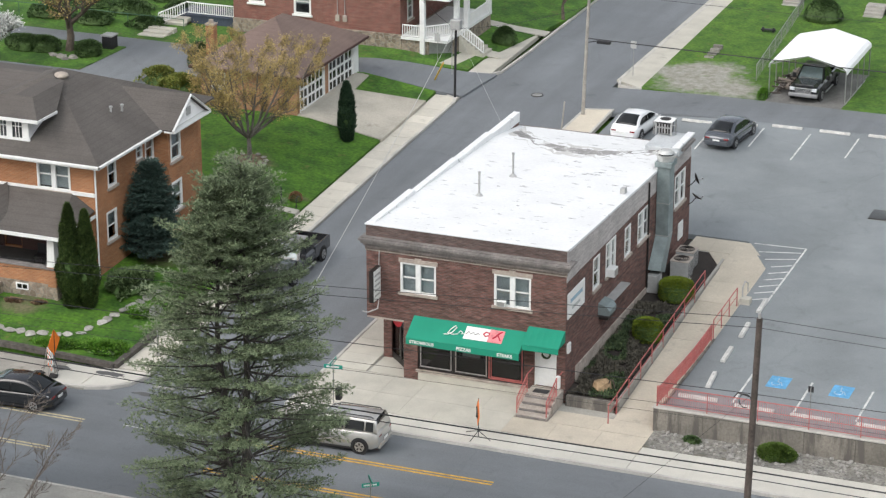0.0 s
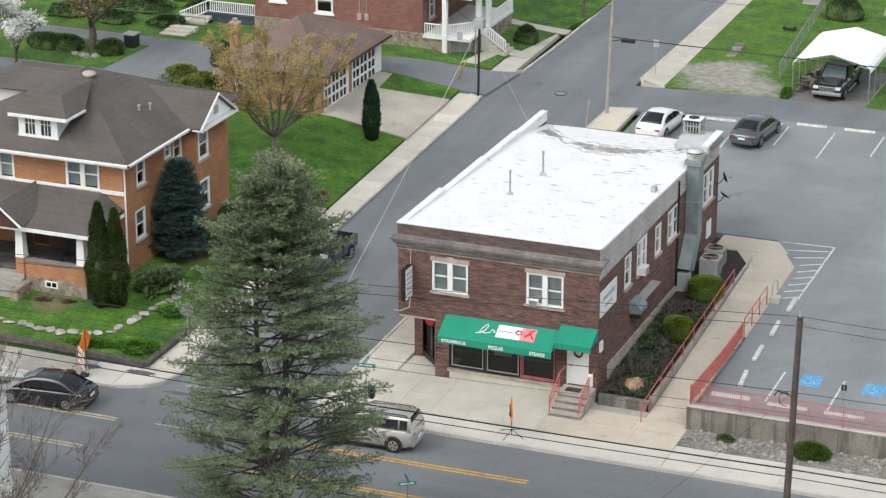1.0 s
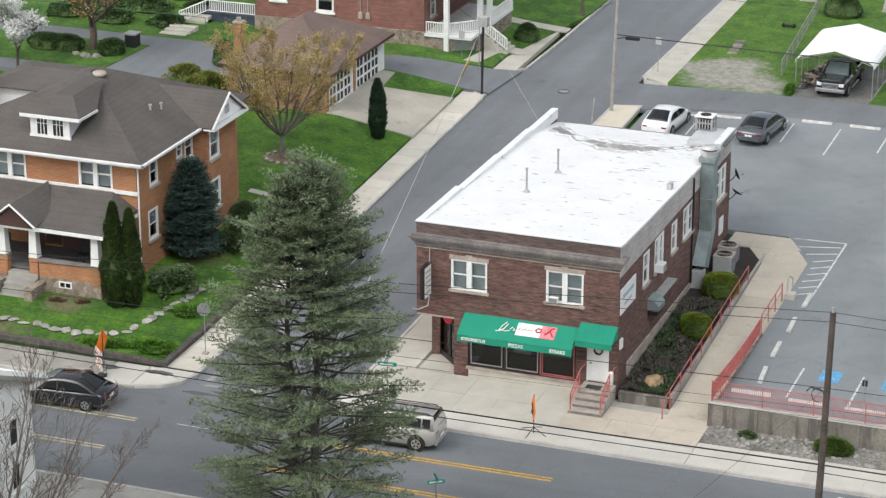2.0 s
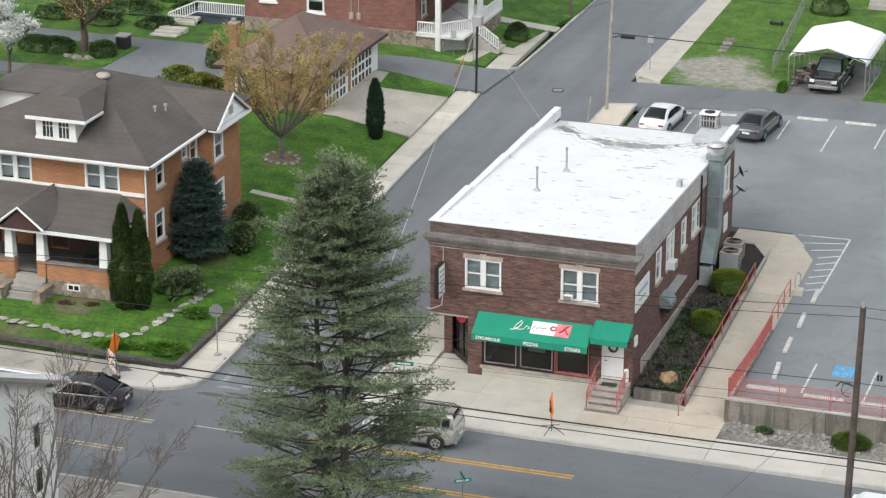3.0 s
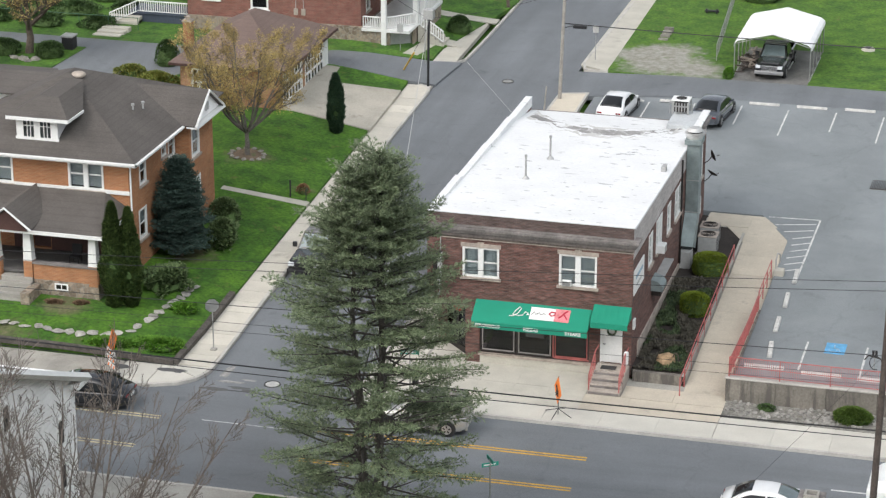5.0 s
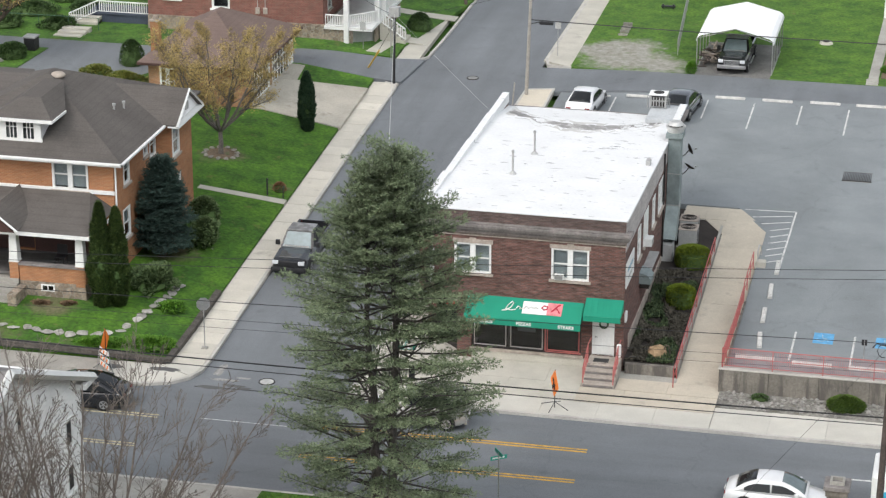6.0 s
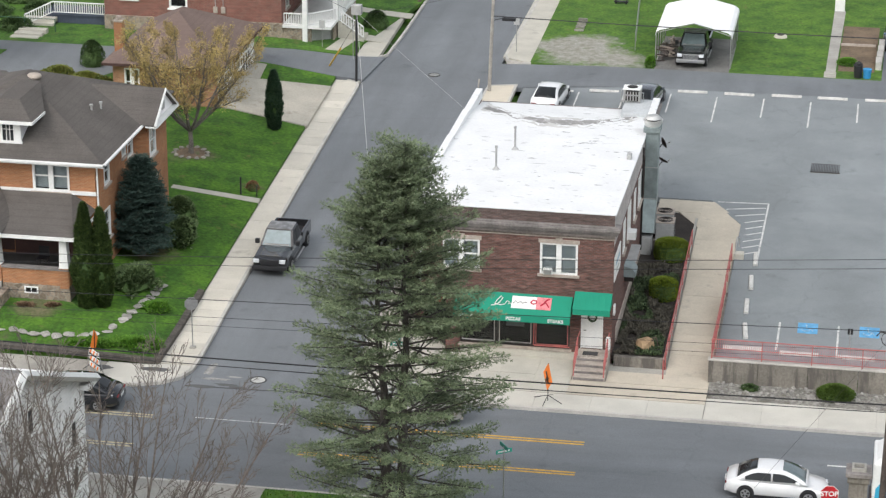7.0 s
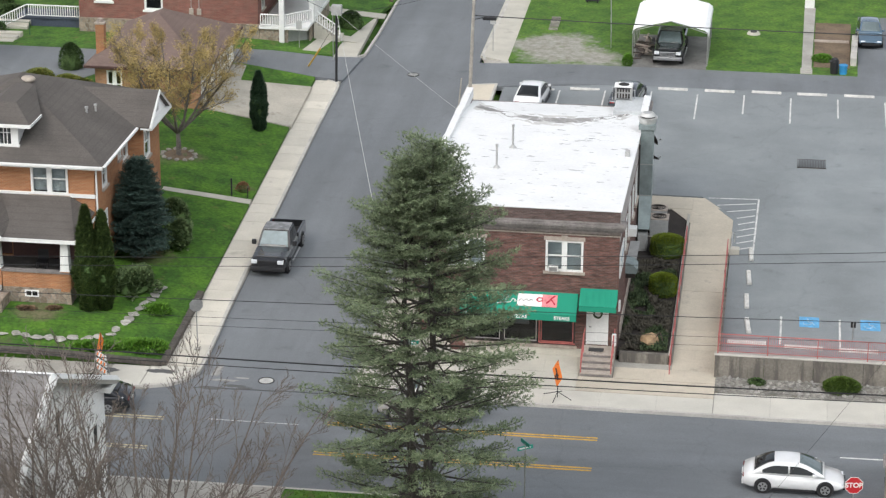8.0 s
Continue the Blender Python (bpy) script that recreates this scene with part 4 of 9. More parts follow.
part("board", soft_box(0.0, 0.12, 4.22, 0.06, 2.6, 5.5, 0.015), WHITE, ws)
part("print_bar", boxes((0.06, 0.45, 4.95, 0.066, 2.2, 5.15)), mat("pale_blue_print", (0.35, 0.5, 0.6), 0.7), ws)
part("print_bar", boxes((0.06, 0.7, 4.55, 0.066, 1.9, 4.7)), mat("pale_grey_print", (0.5, 0.52, 0.5), 0.7), ws)
ns = thing("meter_box", "small white meter box on the brick wall", "meter box")
part("case", soft_box(0.0, 0.15, 2.45, 0.1, 0.55, 2.95, 0.02), WHITE, ns)
# wall hood
wh = thing("wall_vent_hood", "grey sheet-metal vent hood projecting from the brick wall", "vent hood")
bm = bmesh.new()
prof = [(0.0, 2.7), (0.0, 3.3), (0.4, 3.18), (0.6, 2.95), (0.6, 2.7)]
lo = [bm.verts.new((x, 4.9, z)) for x, z in prof]
hi = [bm.verts.new((x, 6.0, z)) for x, z in prof]
bm.faces.new(lo)
bm.faces.new(hi[::-1])
for k in range(5):
    bm.faces.new((lo[k], hi[k], hi[(k + 1) % 5], lo[(k + 1) % 5]))
bmesh.ops.recalc_face_normals(bm, faces=bm.faces[:])
part("hood", bm, GALV, wh)
part("flange", boxes((0.0, 6.0, 3.1, 0.5, 8.6, 3.15)), UNIT_GREY, wh)
part("louvre", boxes((0.04, 4.95, 2.45, 0.5, 5.95, 2.72)), DARK_METAL, wh)
# exhaust duct up the wall with its fan
du = thing("exhaust_duct", "tall galvanised kitchen exhaust duct with a roof fan", "duct")
dy = 1.2
part("riser", soft_box(0.03, 13.1 + dy, 3.7, 0.72, 13.95 + dy, 7.55, 0.02), GALV, du)
bm = bmesh.new()
a = [bm.verts.new(c) for c in ((0.03, 13.1 + dy, 3.7), (0.72, 13.1 + dy, 3.7), (0.72, 13.95 + dy, 3.7), (0.03, 13.95 + dy, 3.7))]
b = [bm.verts.new(c) for c in ((0.03, 11.9 + dy, 2.2), (0.72, 11.9 + dy, 2.2), (0.72, 12.75 + dy, 1.85), (0.03, 12.75 + dy, 1.85))]
for k in range(4):
    bm.faces.new((a[k], a[(k + 1) % 4], b[(k + 1) % 4], b[k]))
bm.faces.new(b)
bmesh.ops.recalc_face_normals(bm, faces=bm.faces[:])
part("elbow", bm, GALV, du)
for z in (3.72, 5.5):
    part("seam", boxes((0.02, 13.09 + dy, z, 0.73, 13.96 + dy, z + 0.04)), UNIT_GREY, du)
part("base_box", soft_box(0.05, 11.7 + dy, 1.0, 0.62, 12.6 + dy, 1.95, 0.02), UNIT_GREY, du)
part("curb_box", soft_box(-0.1, 13.0 + dy, 7.5, 0.82, 14.05 + dy, 7.78, 0.03), GALV, du)
SPUN = mat("spun_aluminium", (0.62, 0.62, 0.6), 0.4, 2, 10, 0.2, 0.1, 0.0, metal=0.4)
# The middle ring is near-black, for the shaded gap under the cap.
for nm, r1, r2, z0, z1, m_ in (("fan_hood", 0.42, 0.54, 7.78, 8.12, SPUN), ("fan_slot", 0.4, 0.4, 8.12, 8.2, DARK), ("fan_cap", 0.46, 0.3, 8.2, 8.36, SPUN)):
    bm = bmesh.new()
    bmesh.ops.create_cone(bm, cap_ends=True, segments=24, radius1=r1, radius2=r2, depth=z1 - z0, matrix=Matrix.Translation((0.36, 13.5 + dy, (z0 + z1) / 2)))
    part(nm, bm, m_, du)
ch = thing("rear_roof_hood", "white metal roof housing at the rear corner with a rusty edge", "roof unit")
part("housing", soft_box(-1.75, 17.9, 6.95, 0.15, 20.7, 7.4, 0.05), mat("grey_roof_housing", (0.5, 0.52, 0.53), 0.6, 1, 8, 0.15, 0.1, 0.05), ch)
part("coping", soft_box(-0.22, 17.85, 7.4, 0.2, 20.75, 7.5, 0.03), MEMBRANE, ch)
part("lip", boxes((0.15, 18.3, 7.15, 0.32, 20.4, 7.3)), CORNICE, ch)
fanu = thing("rooftop_condenser", "weathered metal condenser with a white top on the rear roof", "roof unit")
ux, uy, uz = -1.35, 20.3, 7.38
for sx in (-0.45, 0.45):
    for sy in (-0.4, 0.4):
        part("post", boxes((ux + sx - 0.035, uy + sy - 0.035, uz, ux + sx + 0.035, uy + sy + 0.035, uz + 0.78)), STEEL, fanu)
part("coil", boxes((ux - 0.36, uy - 0.3, uz + 0.1, ux + 0.36, uy + 0.3, uz + 0.62)), DARK_METAL, fanu)
for k in range(6):
    part("fin", boxes((ux - 0.43 + 0.16 * k, uy - 0.43, uz + 0.08, ux - 0.37 + 0.16 * k, uy - 0.4, uz + 0.66)), UNIT_GREY if k % 2 else STEEL, fanu)
part("cross_bar", boxes((ux - 0.48, uy - 0.44, uz + 0.42, ux + 0.48, uy - 0.41, uz + 0.5)), STEEL, fanu)
part("top_plate", soft_box(ux - 0.52, uy - 0.46, uz + 0.76, ux + 0.5, uy + 0.44, uz + 0.83, 0.03), WHITE, fanu, "white top plate")
# Near-black disc on the plate, for the shade inside the fan hole.
bm = bmesh.new()
bmesh.ops.create_cone(bm, cap_ends=True, segments=20, radius1=0.3, radius2=0.3, depth=0.03, matrix=Matrix.Translation((ux, uy, uz + 0.84)))
part("fan_opening", bm, DARK, fanu)
part("refrigerant_pipe", tubes((((ux - 0.6, uy - 0.3, uz), (ux - 0.6, uy - 0.3, uz + 0.7), (ux - 0.35, uy - 0.3, uz + 0.72)), 0.035), (((ux + 0.62, uy - 0.1, uz), (ux + 0.62, uy - 0.1, uz + 0.55), (ux + 0.4, uy - 0.2, uz + 0.55)), 0.03), seg=6), STEEL, fanu)
for y, z in ((20.35, 4.85), (20.5, 3.75)):
    dsh = thing("satellite_dish", "dark grey satellite dish on a wall arm", "satellite dish", "dishes")
    bm = bmesh.new()
    bmesh.ops.create_uvsphere(bm, u_segments=16, v_segments=10, radius=0.72)
    bmesh.ops.delete(bm, geom=[v for v in bm.verts if v.co.z > -0.47], context="VERTS")
    bmesh.ops.translate(bm, verts=bm.verts[:], vec=(0, 0, 0.66))
    solid(bm, 0.015)
    part("dish", bm, DARK_METAL, dsh, smooth=True).matrix_basis = pose(0.45, y, z + 0.15, rx=-25, ry=70 if z > 4.5 else 30) @ Matrix.Scale(0.8, 4)
    part("arm", tubes((((0.0, y, z - 0.35), (0.25, y, z - 0.15), (0.42, y, z + 0.1)), 0.025)), DARK_METAL, dsh)
    part("feed_arm", tubes((((0.42, y, z + 0.05), (0.8, y, z + 0.2)), 0.015), (((0.76, y, z + 0.18), (0.86, y, z + 0.24)), 0.04)), STEEL, dsh)
for x, y in ((-6.89, 6.46), (-6.48, 10.26)):
    vp = thing("roof_vent_pipe", "grey metal vent pipe rising from the white roof", "vent pipe", "roof pipes")
    zr = top_z(y)
    part("pipe", tubes((((x, y, zr - 0.05), (x, y, zr + 1.22)), 0.055), (((x, y, zr + 1.18), (x, y, zr + 1.3)), 0.075)), STEEL, vp)
    bm = bmesh.new()
    bmesh.ops.create_cone(bm, cap_ends=True, segments=16, radius1=0.2, radius2=0.07, depth=0.16, matrix=Matrix.Translation((x, y, zr + 0.1)))
    part("flashing", bm, UNIT_GREY, vp)
rd = thing("roof_drain_box", "small grey drain box on the roof edge", "roof unit")
part("box", soft_box(-0.5, 9.6, top_z(9.7), -0.25, 10.0, top_z(9.7) + 0.3, 0.03), UNIT_GREY, rd)
dp = thing("downpipe", "dark downpipe against the brick wall", "downpipe")
part("pipe", tubes((((0.08, 12.85, 7.1), (0.08, 12.85, 1.3)), 0.05)), DARK_METAL, dp)
for k, (x, y) in enumerate(((1.15, 15.6), (1.0, 17.1))):
    ac = thing("air_conditioner_unit", "square grey outdoor air-conditioning unit on a pad", "air conditioner", "outdoor units")
    z = 1.12
    part("casing", soft_box(x - 0.5, y - 0.5, z, x + 0.5, y + 0.5, z + 0.95, 0.04), UNIT_GREY, ac)
    part("top_plate", soft_box(x - 0.52, y - 0.52, z + 0.95, x + 0.52, y + 0.52, z + 1.0, 0.02), SILLSTONE, ac)
    bm = bmesh.new()
    for r in (0.12, 0.22, 0.32, 0.4):
        tube(bm, [(x + r * math.cos(t), y + r * math.sin(t), z + 1.015) for t in [2 * math.pi * i / 20 for i in range(21)]], 0.02, 0.02, 5)
    part("fan_grille", bm, DARK_METAL, ac)
    for s in (-1, 1):
        bm = bmesh.new()
        for i in range(9):
            box(bm, x + s * 0.5 - 0.01, y - 0.45, z + 0.08 + i * 0.095, x + s * 0.5 + 0.01, y + 0.45, z + 0.11 + i * 0.095)
        part("louvre", bm, DARK_METAL, ac)
    part("pad", boxes((x - 0.6, y - 0.6, z - 0.12, x + 0.6, y + 0.6, z)), BASE_CONCRETE, ac)
# side-door steps
STEP_CONC = mat("worn_step_concrete", (0.42, 0.37, 0.32), 0.9, 1.5, 10, 0.2, 0.15, 0.1, stain=((0.2, 0.17, 0.15), 2.0, 0.56))
stp = thing("entrance_steps", "four concrete steps with red handrails to the side door", "steps")
for k in range(4):
    part("step", soft_box(-1.62, -2.45 + 0.42 * k, -0.05 if k == 0 else 0.166 * k - 0.02, -0.05, -0.02, 0.166 * (k + 1), 0.02), STEP_CONC, stp)
# Dark strips on the step fronts carry the shade below each tread.
for k in range(4):
    part("riser", boxes((-1.58, -2.462 + 0.42 * k, max(0.0, 0.166 * k + 0.01), -0.09, -2.452 + 0.42 * k, 0.166 * k + 0.12)), CORNICE, stp, "dark strip coloured for the shade below the tread")
for x in (-1.58, -0.1):
    part("handrail", tubes((((x, -2.38, 0.05), (x, -2.38, 0.95), (x, -0.95, 1.6), (x, -0.1, 1.6)), 0.03), (((x, -0.95, 0.6), (x, -0.95, 1.6)), 0.025), (((x, -2.38, 0.55), (x, -0.95, 1.15)), 0.02)), RAIL_RED, stp)
    bm = bmesh.new()
    for i in range(12):
        t = i / 11
        yy = -2.38 + 1.43 * t
        part("baluster", tubes((((x, yy, 0.25 + 0.45 * t), (x, yy, 0.95 + 0.65 * t)), 0.009), seg=5), RAIL_RED, stp)
    bm.free()
mat_ = thing("doormat", "dark doormat on the top step", "mat")
part("pad", soft_box(-1.35, -0.85, 0.664, -0.6, -0.4, 0.685, 0.005), BLACK, mat_)
bag = thing("white_bag", "white bag hung on the step railing", "bag")
part("sack", soft_box(-0.2, -0.9, 1.0, 0.02, -0.65, 1.65, 0.07, 3), WHITE, bag)
# bed edging and the two walks' rails
tagged(part("bed_wall", boxes((0.15, -0.3, -0.08, 2.75, -0.02, 0.46)), WALL_CONC), "low weathered concrete wall before the planting bed", "garden wall", kind="structure")
strip("bed_kerb", [(2.66, -0.3), (2.66, 18.4)], 0.14, lambda x, y: 0.42 + 0.046 * y, -0.8, BASE_CONCRETE, "concrete kerb along the planting bed", "kerb", h=0.86)


def rail_run(name, pts, hf, every, label, height=0.95, infill=False, base=0.0):
    fr = thing(name, label, "handrail")
    bm, total = bmesh.new(), []
    P = []
    for (ax, ay), (bx, by) in zip(pts, pts[1:]):
        k = max(1, round(math.dist((ax, ay), (bx, by)) / every))
        P += [(ax + (bx - ax) * i / k, ay + (by - ay) * i / k) for i in range(k)]
    P.append(pts[-1])
    Z = [hf(x, y) + base for x, y in P]
    for x, z in zip(P, Z):
        part("post", tubes((((*x, z - 0.05), (*x, z + height)), 0.03)), RAIL_RED, fr)
    for f in (1.0, 0.52):
        part("rail", tubes(([(*x, z + height * f) for x, z in zip(P, Z)], 0.028 if f == 1 else 0.02)), RAIL_RED, fr)
    if infill:
        part("rail", tubes(([(*x, z + 0.1) for x, z in zip(P, Z)], 0.02)), RAIL_RED, fr)
        one = bmesh.new()
        tube(one, [(0, 0, 0.1), (0, 0, height)], 0.015, 0.015, 4)
        shared = bpy.data.meshes.new("picket")
        one.to_mesh(shared)
        one.free()
        shared.materials.append(RAIL_RED)
        bm = bmesh.new()
        for a, b, za, zb in zip(P, P[1:], Z, Z[1:]):
            k = max(2, int(math.dist(a, b) / infill))
            for i in range(1, k):
                t = i / k
                x, y, z = a[0] + (b[0] - a[0]) * t, a[1] + (b[1] - a[1]) * t, za + (zb - za) * t
                if x < 21:
                    ob = new("picket", shared)
                    ob.parent, ob.matrix_basis = fr, pose(x, y, z)
                else:
                    tube(bm, [(x, y, z + 0.1), (x, y, z + height)], 0.015, 0.015, 4)
        if bm.verts:
            tagged(part("far_picket", bm, RAIL_RED, fr), kind="stuff")
        else:
            bm.free()
    return fr


rail_run("ramp_handrail", [(2.72, -1.6), (2.72, -0.35)], lambda x, y: 0.0, 1.2, "red pipe handrail at the foot of the walk")
rail_run("ramp_handrail", [(2.72, -0.3), (2.72, 14.6)], lambda x, y: ramp_z(x, y) + 0.02, 1.8, "red pipe handrail along the sloping walk")
rail_run("mesh_handrail", [(5.05, -1.4), (5.02, 7.9)], lambda x, y: max(lot_z(x, y), 1.25 - 0.06 * (y + 1.4)), 1.6, "red railing with close pickets beside the walk", 0.85, 0.1)
rail_run("ramp_handrail", [(5.02, 8.2), (5.02, 12.6)], lambda x, y: lot_z(x, y), 1.4, "red pipe handrail at the top of the walk")
rail_run("mesh_handrail", [(5.05, -1.47), (46, -1.47)], lambda x, y: 1.25, 2.4, "red railing with close pickets on the retaining wall", 1.0, 0.1)
loop = thing("bent_pipe_guard", "grey bent pipe guard on a concrete foot", "guard rail")
part("hoop", tubes((((5.2, 13.0, 1.1), (5.2, 13.0, 2.0), (5.25, 13.2, 2.25), (5.35, 13.45, 2.1), (5.35, 13.5, 1.6)), 0.04)), UNIT_GREY, loop)
part("foot", soft_box(5.1, 12.75, 1.05, 5.65, 13.25, 1.45, 0.04), CONCRETE, loop)
wall = tagged(new("retaining_wall"), "stained concrete retaining wall below the parking lot", "retaining wall", kind="structure")
for k in range(17):
    x = 4.92 + k * 2.4
    part("panel", soft_box(x, -1.62 - 0.006 * (k % 3), -0.1, x + 2.385, -1.3, 1.18, 0.012, 1), WALL_CONC, wall)
part("coping", boxes((4.88, -1.66, 1.18, 46.0, -1.27, 1.24)), KERB, wall)
tagged(part("walk_wall", boxes((5.08, -1.3, -0.1, 5.18, 8.0, 1.02))  , WALL_CONC), "concrete edge between the walk and the lot", "retaining wall", kind="structure")

# ---- lot markings ----
lot_line = lambda pts, label="worn white stall line", m=WHITE_LINE, w=0.1: strip("stall_line", pts, w, lot_z, 0.006, m, label, "road marking")
for k in range(-2, 9):
    x = -0.84 + 2.97 * k
    lot_line([(x, 39.9 if k % 2 else 40.1), (x, 36.4 if k % 2 == 0 else 35.0)])
for k in range(6):
    lot_line([(8.05 + 2.95 * k, 4.6), (8.05 + 2.95 * k, 0.9)])
lot_line([(3.65, 21.25), (6.5, 21.4), (6.38, 13.0)])
for k in range(8):
    y = 13.5 + 0.95 * k
    lot_line([(5.45 if y < 18.1 else 5.45 - 0.62 * (y - 18.1), y), (6.36, y + 0.55)])
FADED = mat("faded_white_paint", (0.38, 0.5, 0.6), 0.8, 3, 14, 0.3, 0.3, 0.05)
for x0 in (8.97, 12.04, 15.1):
    sheet("accessible_bay_mark", [R(x0, 3.35, x0 + 1.0, 4.75)], lot_z, 0.008, BLUE_LINE, "blue painted accessible bay symbol", "road marking", depth=0.01)
    bm = bmesh.new()
    z = lot_z(x0, 4) + 0.014
    tube(bm, [(x0 + 0.4 + 0.2 * math.cos(t), 3.85 + 0.22 * math.sin(t), z) for t in [math.pi * (0.9 + 1.3 * i / 10) for i in range(11)]], 0.02, 0.02, 4)
    tube(bm, [(x0 + 0.42, 4.5, z), (x0 + 0.45, 4.05, z), (x0 + 0.65, 4.0, z), (x0 + 0.75, 3.7, z)], 0.024, 0.024, 4)
    tagged(part("symbol", bm, FADED), "white wheelchair symbol outline", "road marking", kind="structure")
drain = thing("drain_grate", "dark metal drain grate set in the asphalt", "drain")
bm = boxes((8.6, 27.0, lot_z(9, 28), 10.3, 27.1, lot_z(9, 28) + 0.02), (8.6, 28.5, lot_z(9, 28), 10.3, 28.6, lot_z(9, 28) + 0.02))
for k in range(18):
    box(bm, 8.62 + k * 0.094, 27.1, lot_z(9, 28), 8.66 + k * 0.094, 28.5, lot_z(9, 28) + 0.02)
part("grate", bm, DARK_METAL, drain)
part("pit", boxes((8.6, 27.0, lot_z(9, 27) - 0.2, 10.3, 28.6, lot_z(9, 27) + 0.008)), BASE_CONCRETE, drain)


def wheel_stop():
    ob = thing("wheel_stop", "white painted concrete wheel stop", "wheel stop", "wheel stops")
    bm = bmesh.new()
    prof = [(-0.13, 0), (0.13, 0), (0.1, 0.13), (-0.1, 0.13)]
    a = [bm.verts.new((-0.95, y, z)) for y, z in prof]
    b = [bm.verts.new((0.95, y, z)) for y, z in prof]
    bm.faces.new(a)
    bm.faces.new(b[::-1])
    for k in range(4):
        bm.faces.new((a[k], b[k], b[(k + 1) % 4], a[(k + 1) % 4]))
    bmesh.ops.recalc_face_normals(bm, faces=bm.faces[:])
    bmesh.ops.bevel(bm, geom=bm.edges[:], offset=0.012, segments=1, affect="EDGES")
    part("block", bm, mat("chipped_white_block", (0.6, 0.59, 0.56), 0.85, 2, 14, 0.2, 0.2, 0.2), ob)
    for x in (-0.6, 0.6):
        part("pin", tubes((((x, 0, 0.1), (x, 0, 0.135)), 0.02)), DARK_METAL, ob)
    return ob


ws0 = wheel_stop()
ws0.matrix_basis = pose(-5.15, 40.1, lot_z(-5.15, 40.1))
for x, y, rz in [(-8.1, 40.2, 2), (-2.25, 40.2, 1), (0.5, 40.6, 1), (3.5, 40.6, -1), (6.5, 40.75, 0), (9.4, 40.75, 1), (12.4, 40.8, 0), (15.4, 40.8, 0), (6.4, 0.75, 1), (9.2, 0.5, -1), (11.9, 0.45, -1), (15.0, 0.5, 0),
                 (6.3, 12.85, 92), (6.27, 9.55, 93), (6.25, 6.35, 92), (6.4, 3.0, 95)]:
    copy_thing(ws0, pose(x, y, lot_z(x, y), rz=rz))
for x, y in ((11.6, 1.6),):
    sg = thing("bay_sign", "small dark sign on a low post at the parking bay", "sign")
    z = lot_z(x, y)
    part("post", tubes((((x, y, z), (x, y, z + 1.1)), 0.03)), STEEL, sg)
    part("plate", soft_box(x - 0.13, y - 0.02, z + 0.82, x + 0.13, y + 0.02, z + 1.12, 0.01), BLACK, sg)

# ---- road markings ----
FADED_YELLOW = mat("faded_yellow_road_paint", (0.52, 0.45, 0.28), 0.8, 3, 14, 0.25, 0.3, 0.05, stain=((0.22, 0.21, 0.19), 2.2, 0.55))
road_line = lambda pts, m, label, w=0.12: strip("road_line", pts, w, flat, -0.15, m, label, "road marking", h=0.005)
for y0 in (-9.3, -12.6):
    for dy in (0.0, -0.26):
        k = -0.3 if y0 > -10 else 0.0
        road_line([(-140, y0 + dy - 0.9), (-20.6, y0 + dy - 0.7)], FADED_YELLOW, "faded double yellow centre line")
        road_line([(-12.9, y0 + dy - 0.15), (-0.15, y0 + dy)], YELLOW, "worn double yellow centre line")
road_line([(11.0, -9.75), (13.8, -9.7)], WHITE_LINE, "white lane dash")
road_line([(17.0, -9.75), (19.8, -9.7)], WHITE_LINE, "white lane dash")
road_line([(-18.6, -9.9), (-14.2, -9.9)], WHITE_LINE, "faded white lane dash", 0.05)
SEAL = mat("tar_crack_seal", (0.045, 0.046, 0.048), 0.6, 2, 10, 0.2, 0.2, 0.0)
wob = lambda pts, n: [(a[0] + (b[0] - a[0]) * i / n + random.uniform(-0.06, 0.06), a[1] + (b[1] - a[1]) * i / n + random.uniform(-0.06, 0.06)) for a, b in zip(pts, pts[1:]) for i in range(n)] + [pts[-1]]
strip("crack_seal", wob([(-20.0, -6.3), (-12.6, -6.15)], 10), 0.12, flat, -0.15, SEAL, "dark joint between the two roads", "road marking", h=0.004)
for x, y, tone in ((-16.75, -5.05, 0.5), (-16.9, 43.4, 0.26)):
    mh = thing("manhole_cover", "round iron manhole cover in the street", "manhole cover")
    z = street_z(x, y) - 0.15
    bm = bmesh.new()
    bmesh.ops.create_cone(bm, cap_ends=True, segments=28, radius1=0.34, radius2=0.33, depth=0.03, matrix=Matrix.Translation((x, y, z + 0.01)))
    part("lid", bm, mat("worn_iron", (tone, tone, tone * 0.95), 0.6, 2, 14, 0.2, 0.2, 0.1), mh)
    bm = bmesh.new()
    tube(bm, [(x + 0.39 * math.cos(t), y + 0.39 * math.sin(t), z + 0.005) for t in [2 * math.pi * i / 28 for i in range(29)]], 0.03, 0.03, 5)
    part("ring", bm, DARK_METAL, mh)
MUD = mat("dried_pale_silt", (0.33, 0.32, 0.3), 0.95, 1.5, 9, 0.3, 0.2, 0.05, stain=((0.16, 0.16, 0.16), 2.0, 0.5))
for x, y, rx_, ry_ in ((-19.4, -4.2, 0.3, 1.1), (-18.8, -5.3, 0.9, 0.22), (-18.0, -4.9, 0.5, 0.14)):
    bm = bmesh.new()
    bm.faces.new([bm.verts.new((x + rx_ * math.cos(t) * (0.75 + 0.5 * noise.noise(Vector((x, t, 0)))), y + ry_ * math.sin(t) * (0.75 + 0.5 * noise.noise(Vector((t, y, 3)))), street_z(x, y) - 0.145)) for t in [2 * math.pi * i / 22 for i in range(22)]])
    tagged(part("silt_patch", bm, MUD), "dried pale silt in the gutter at the corner", "silt patch", kind="structure")
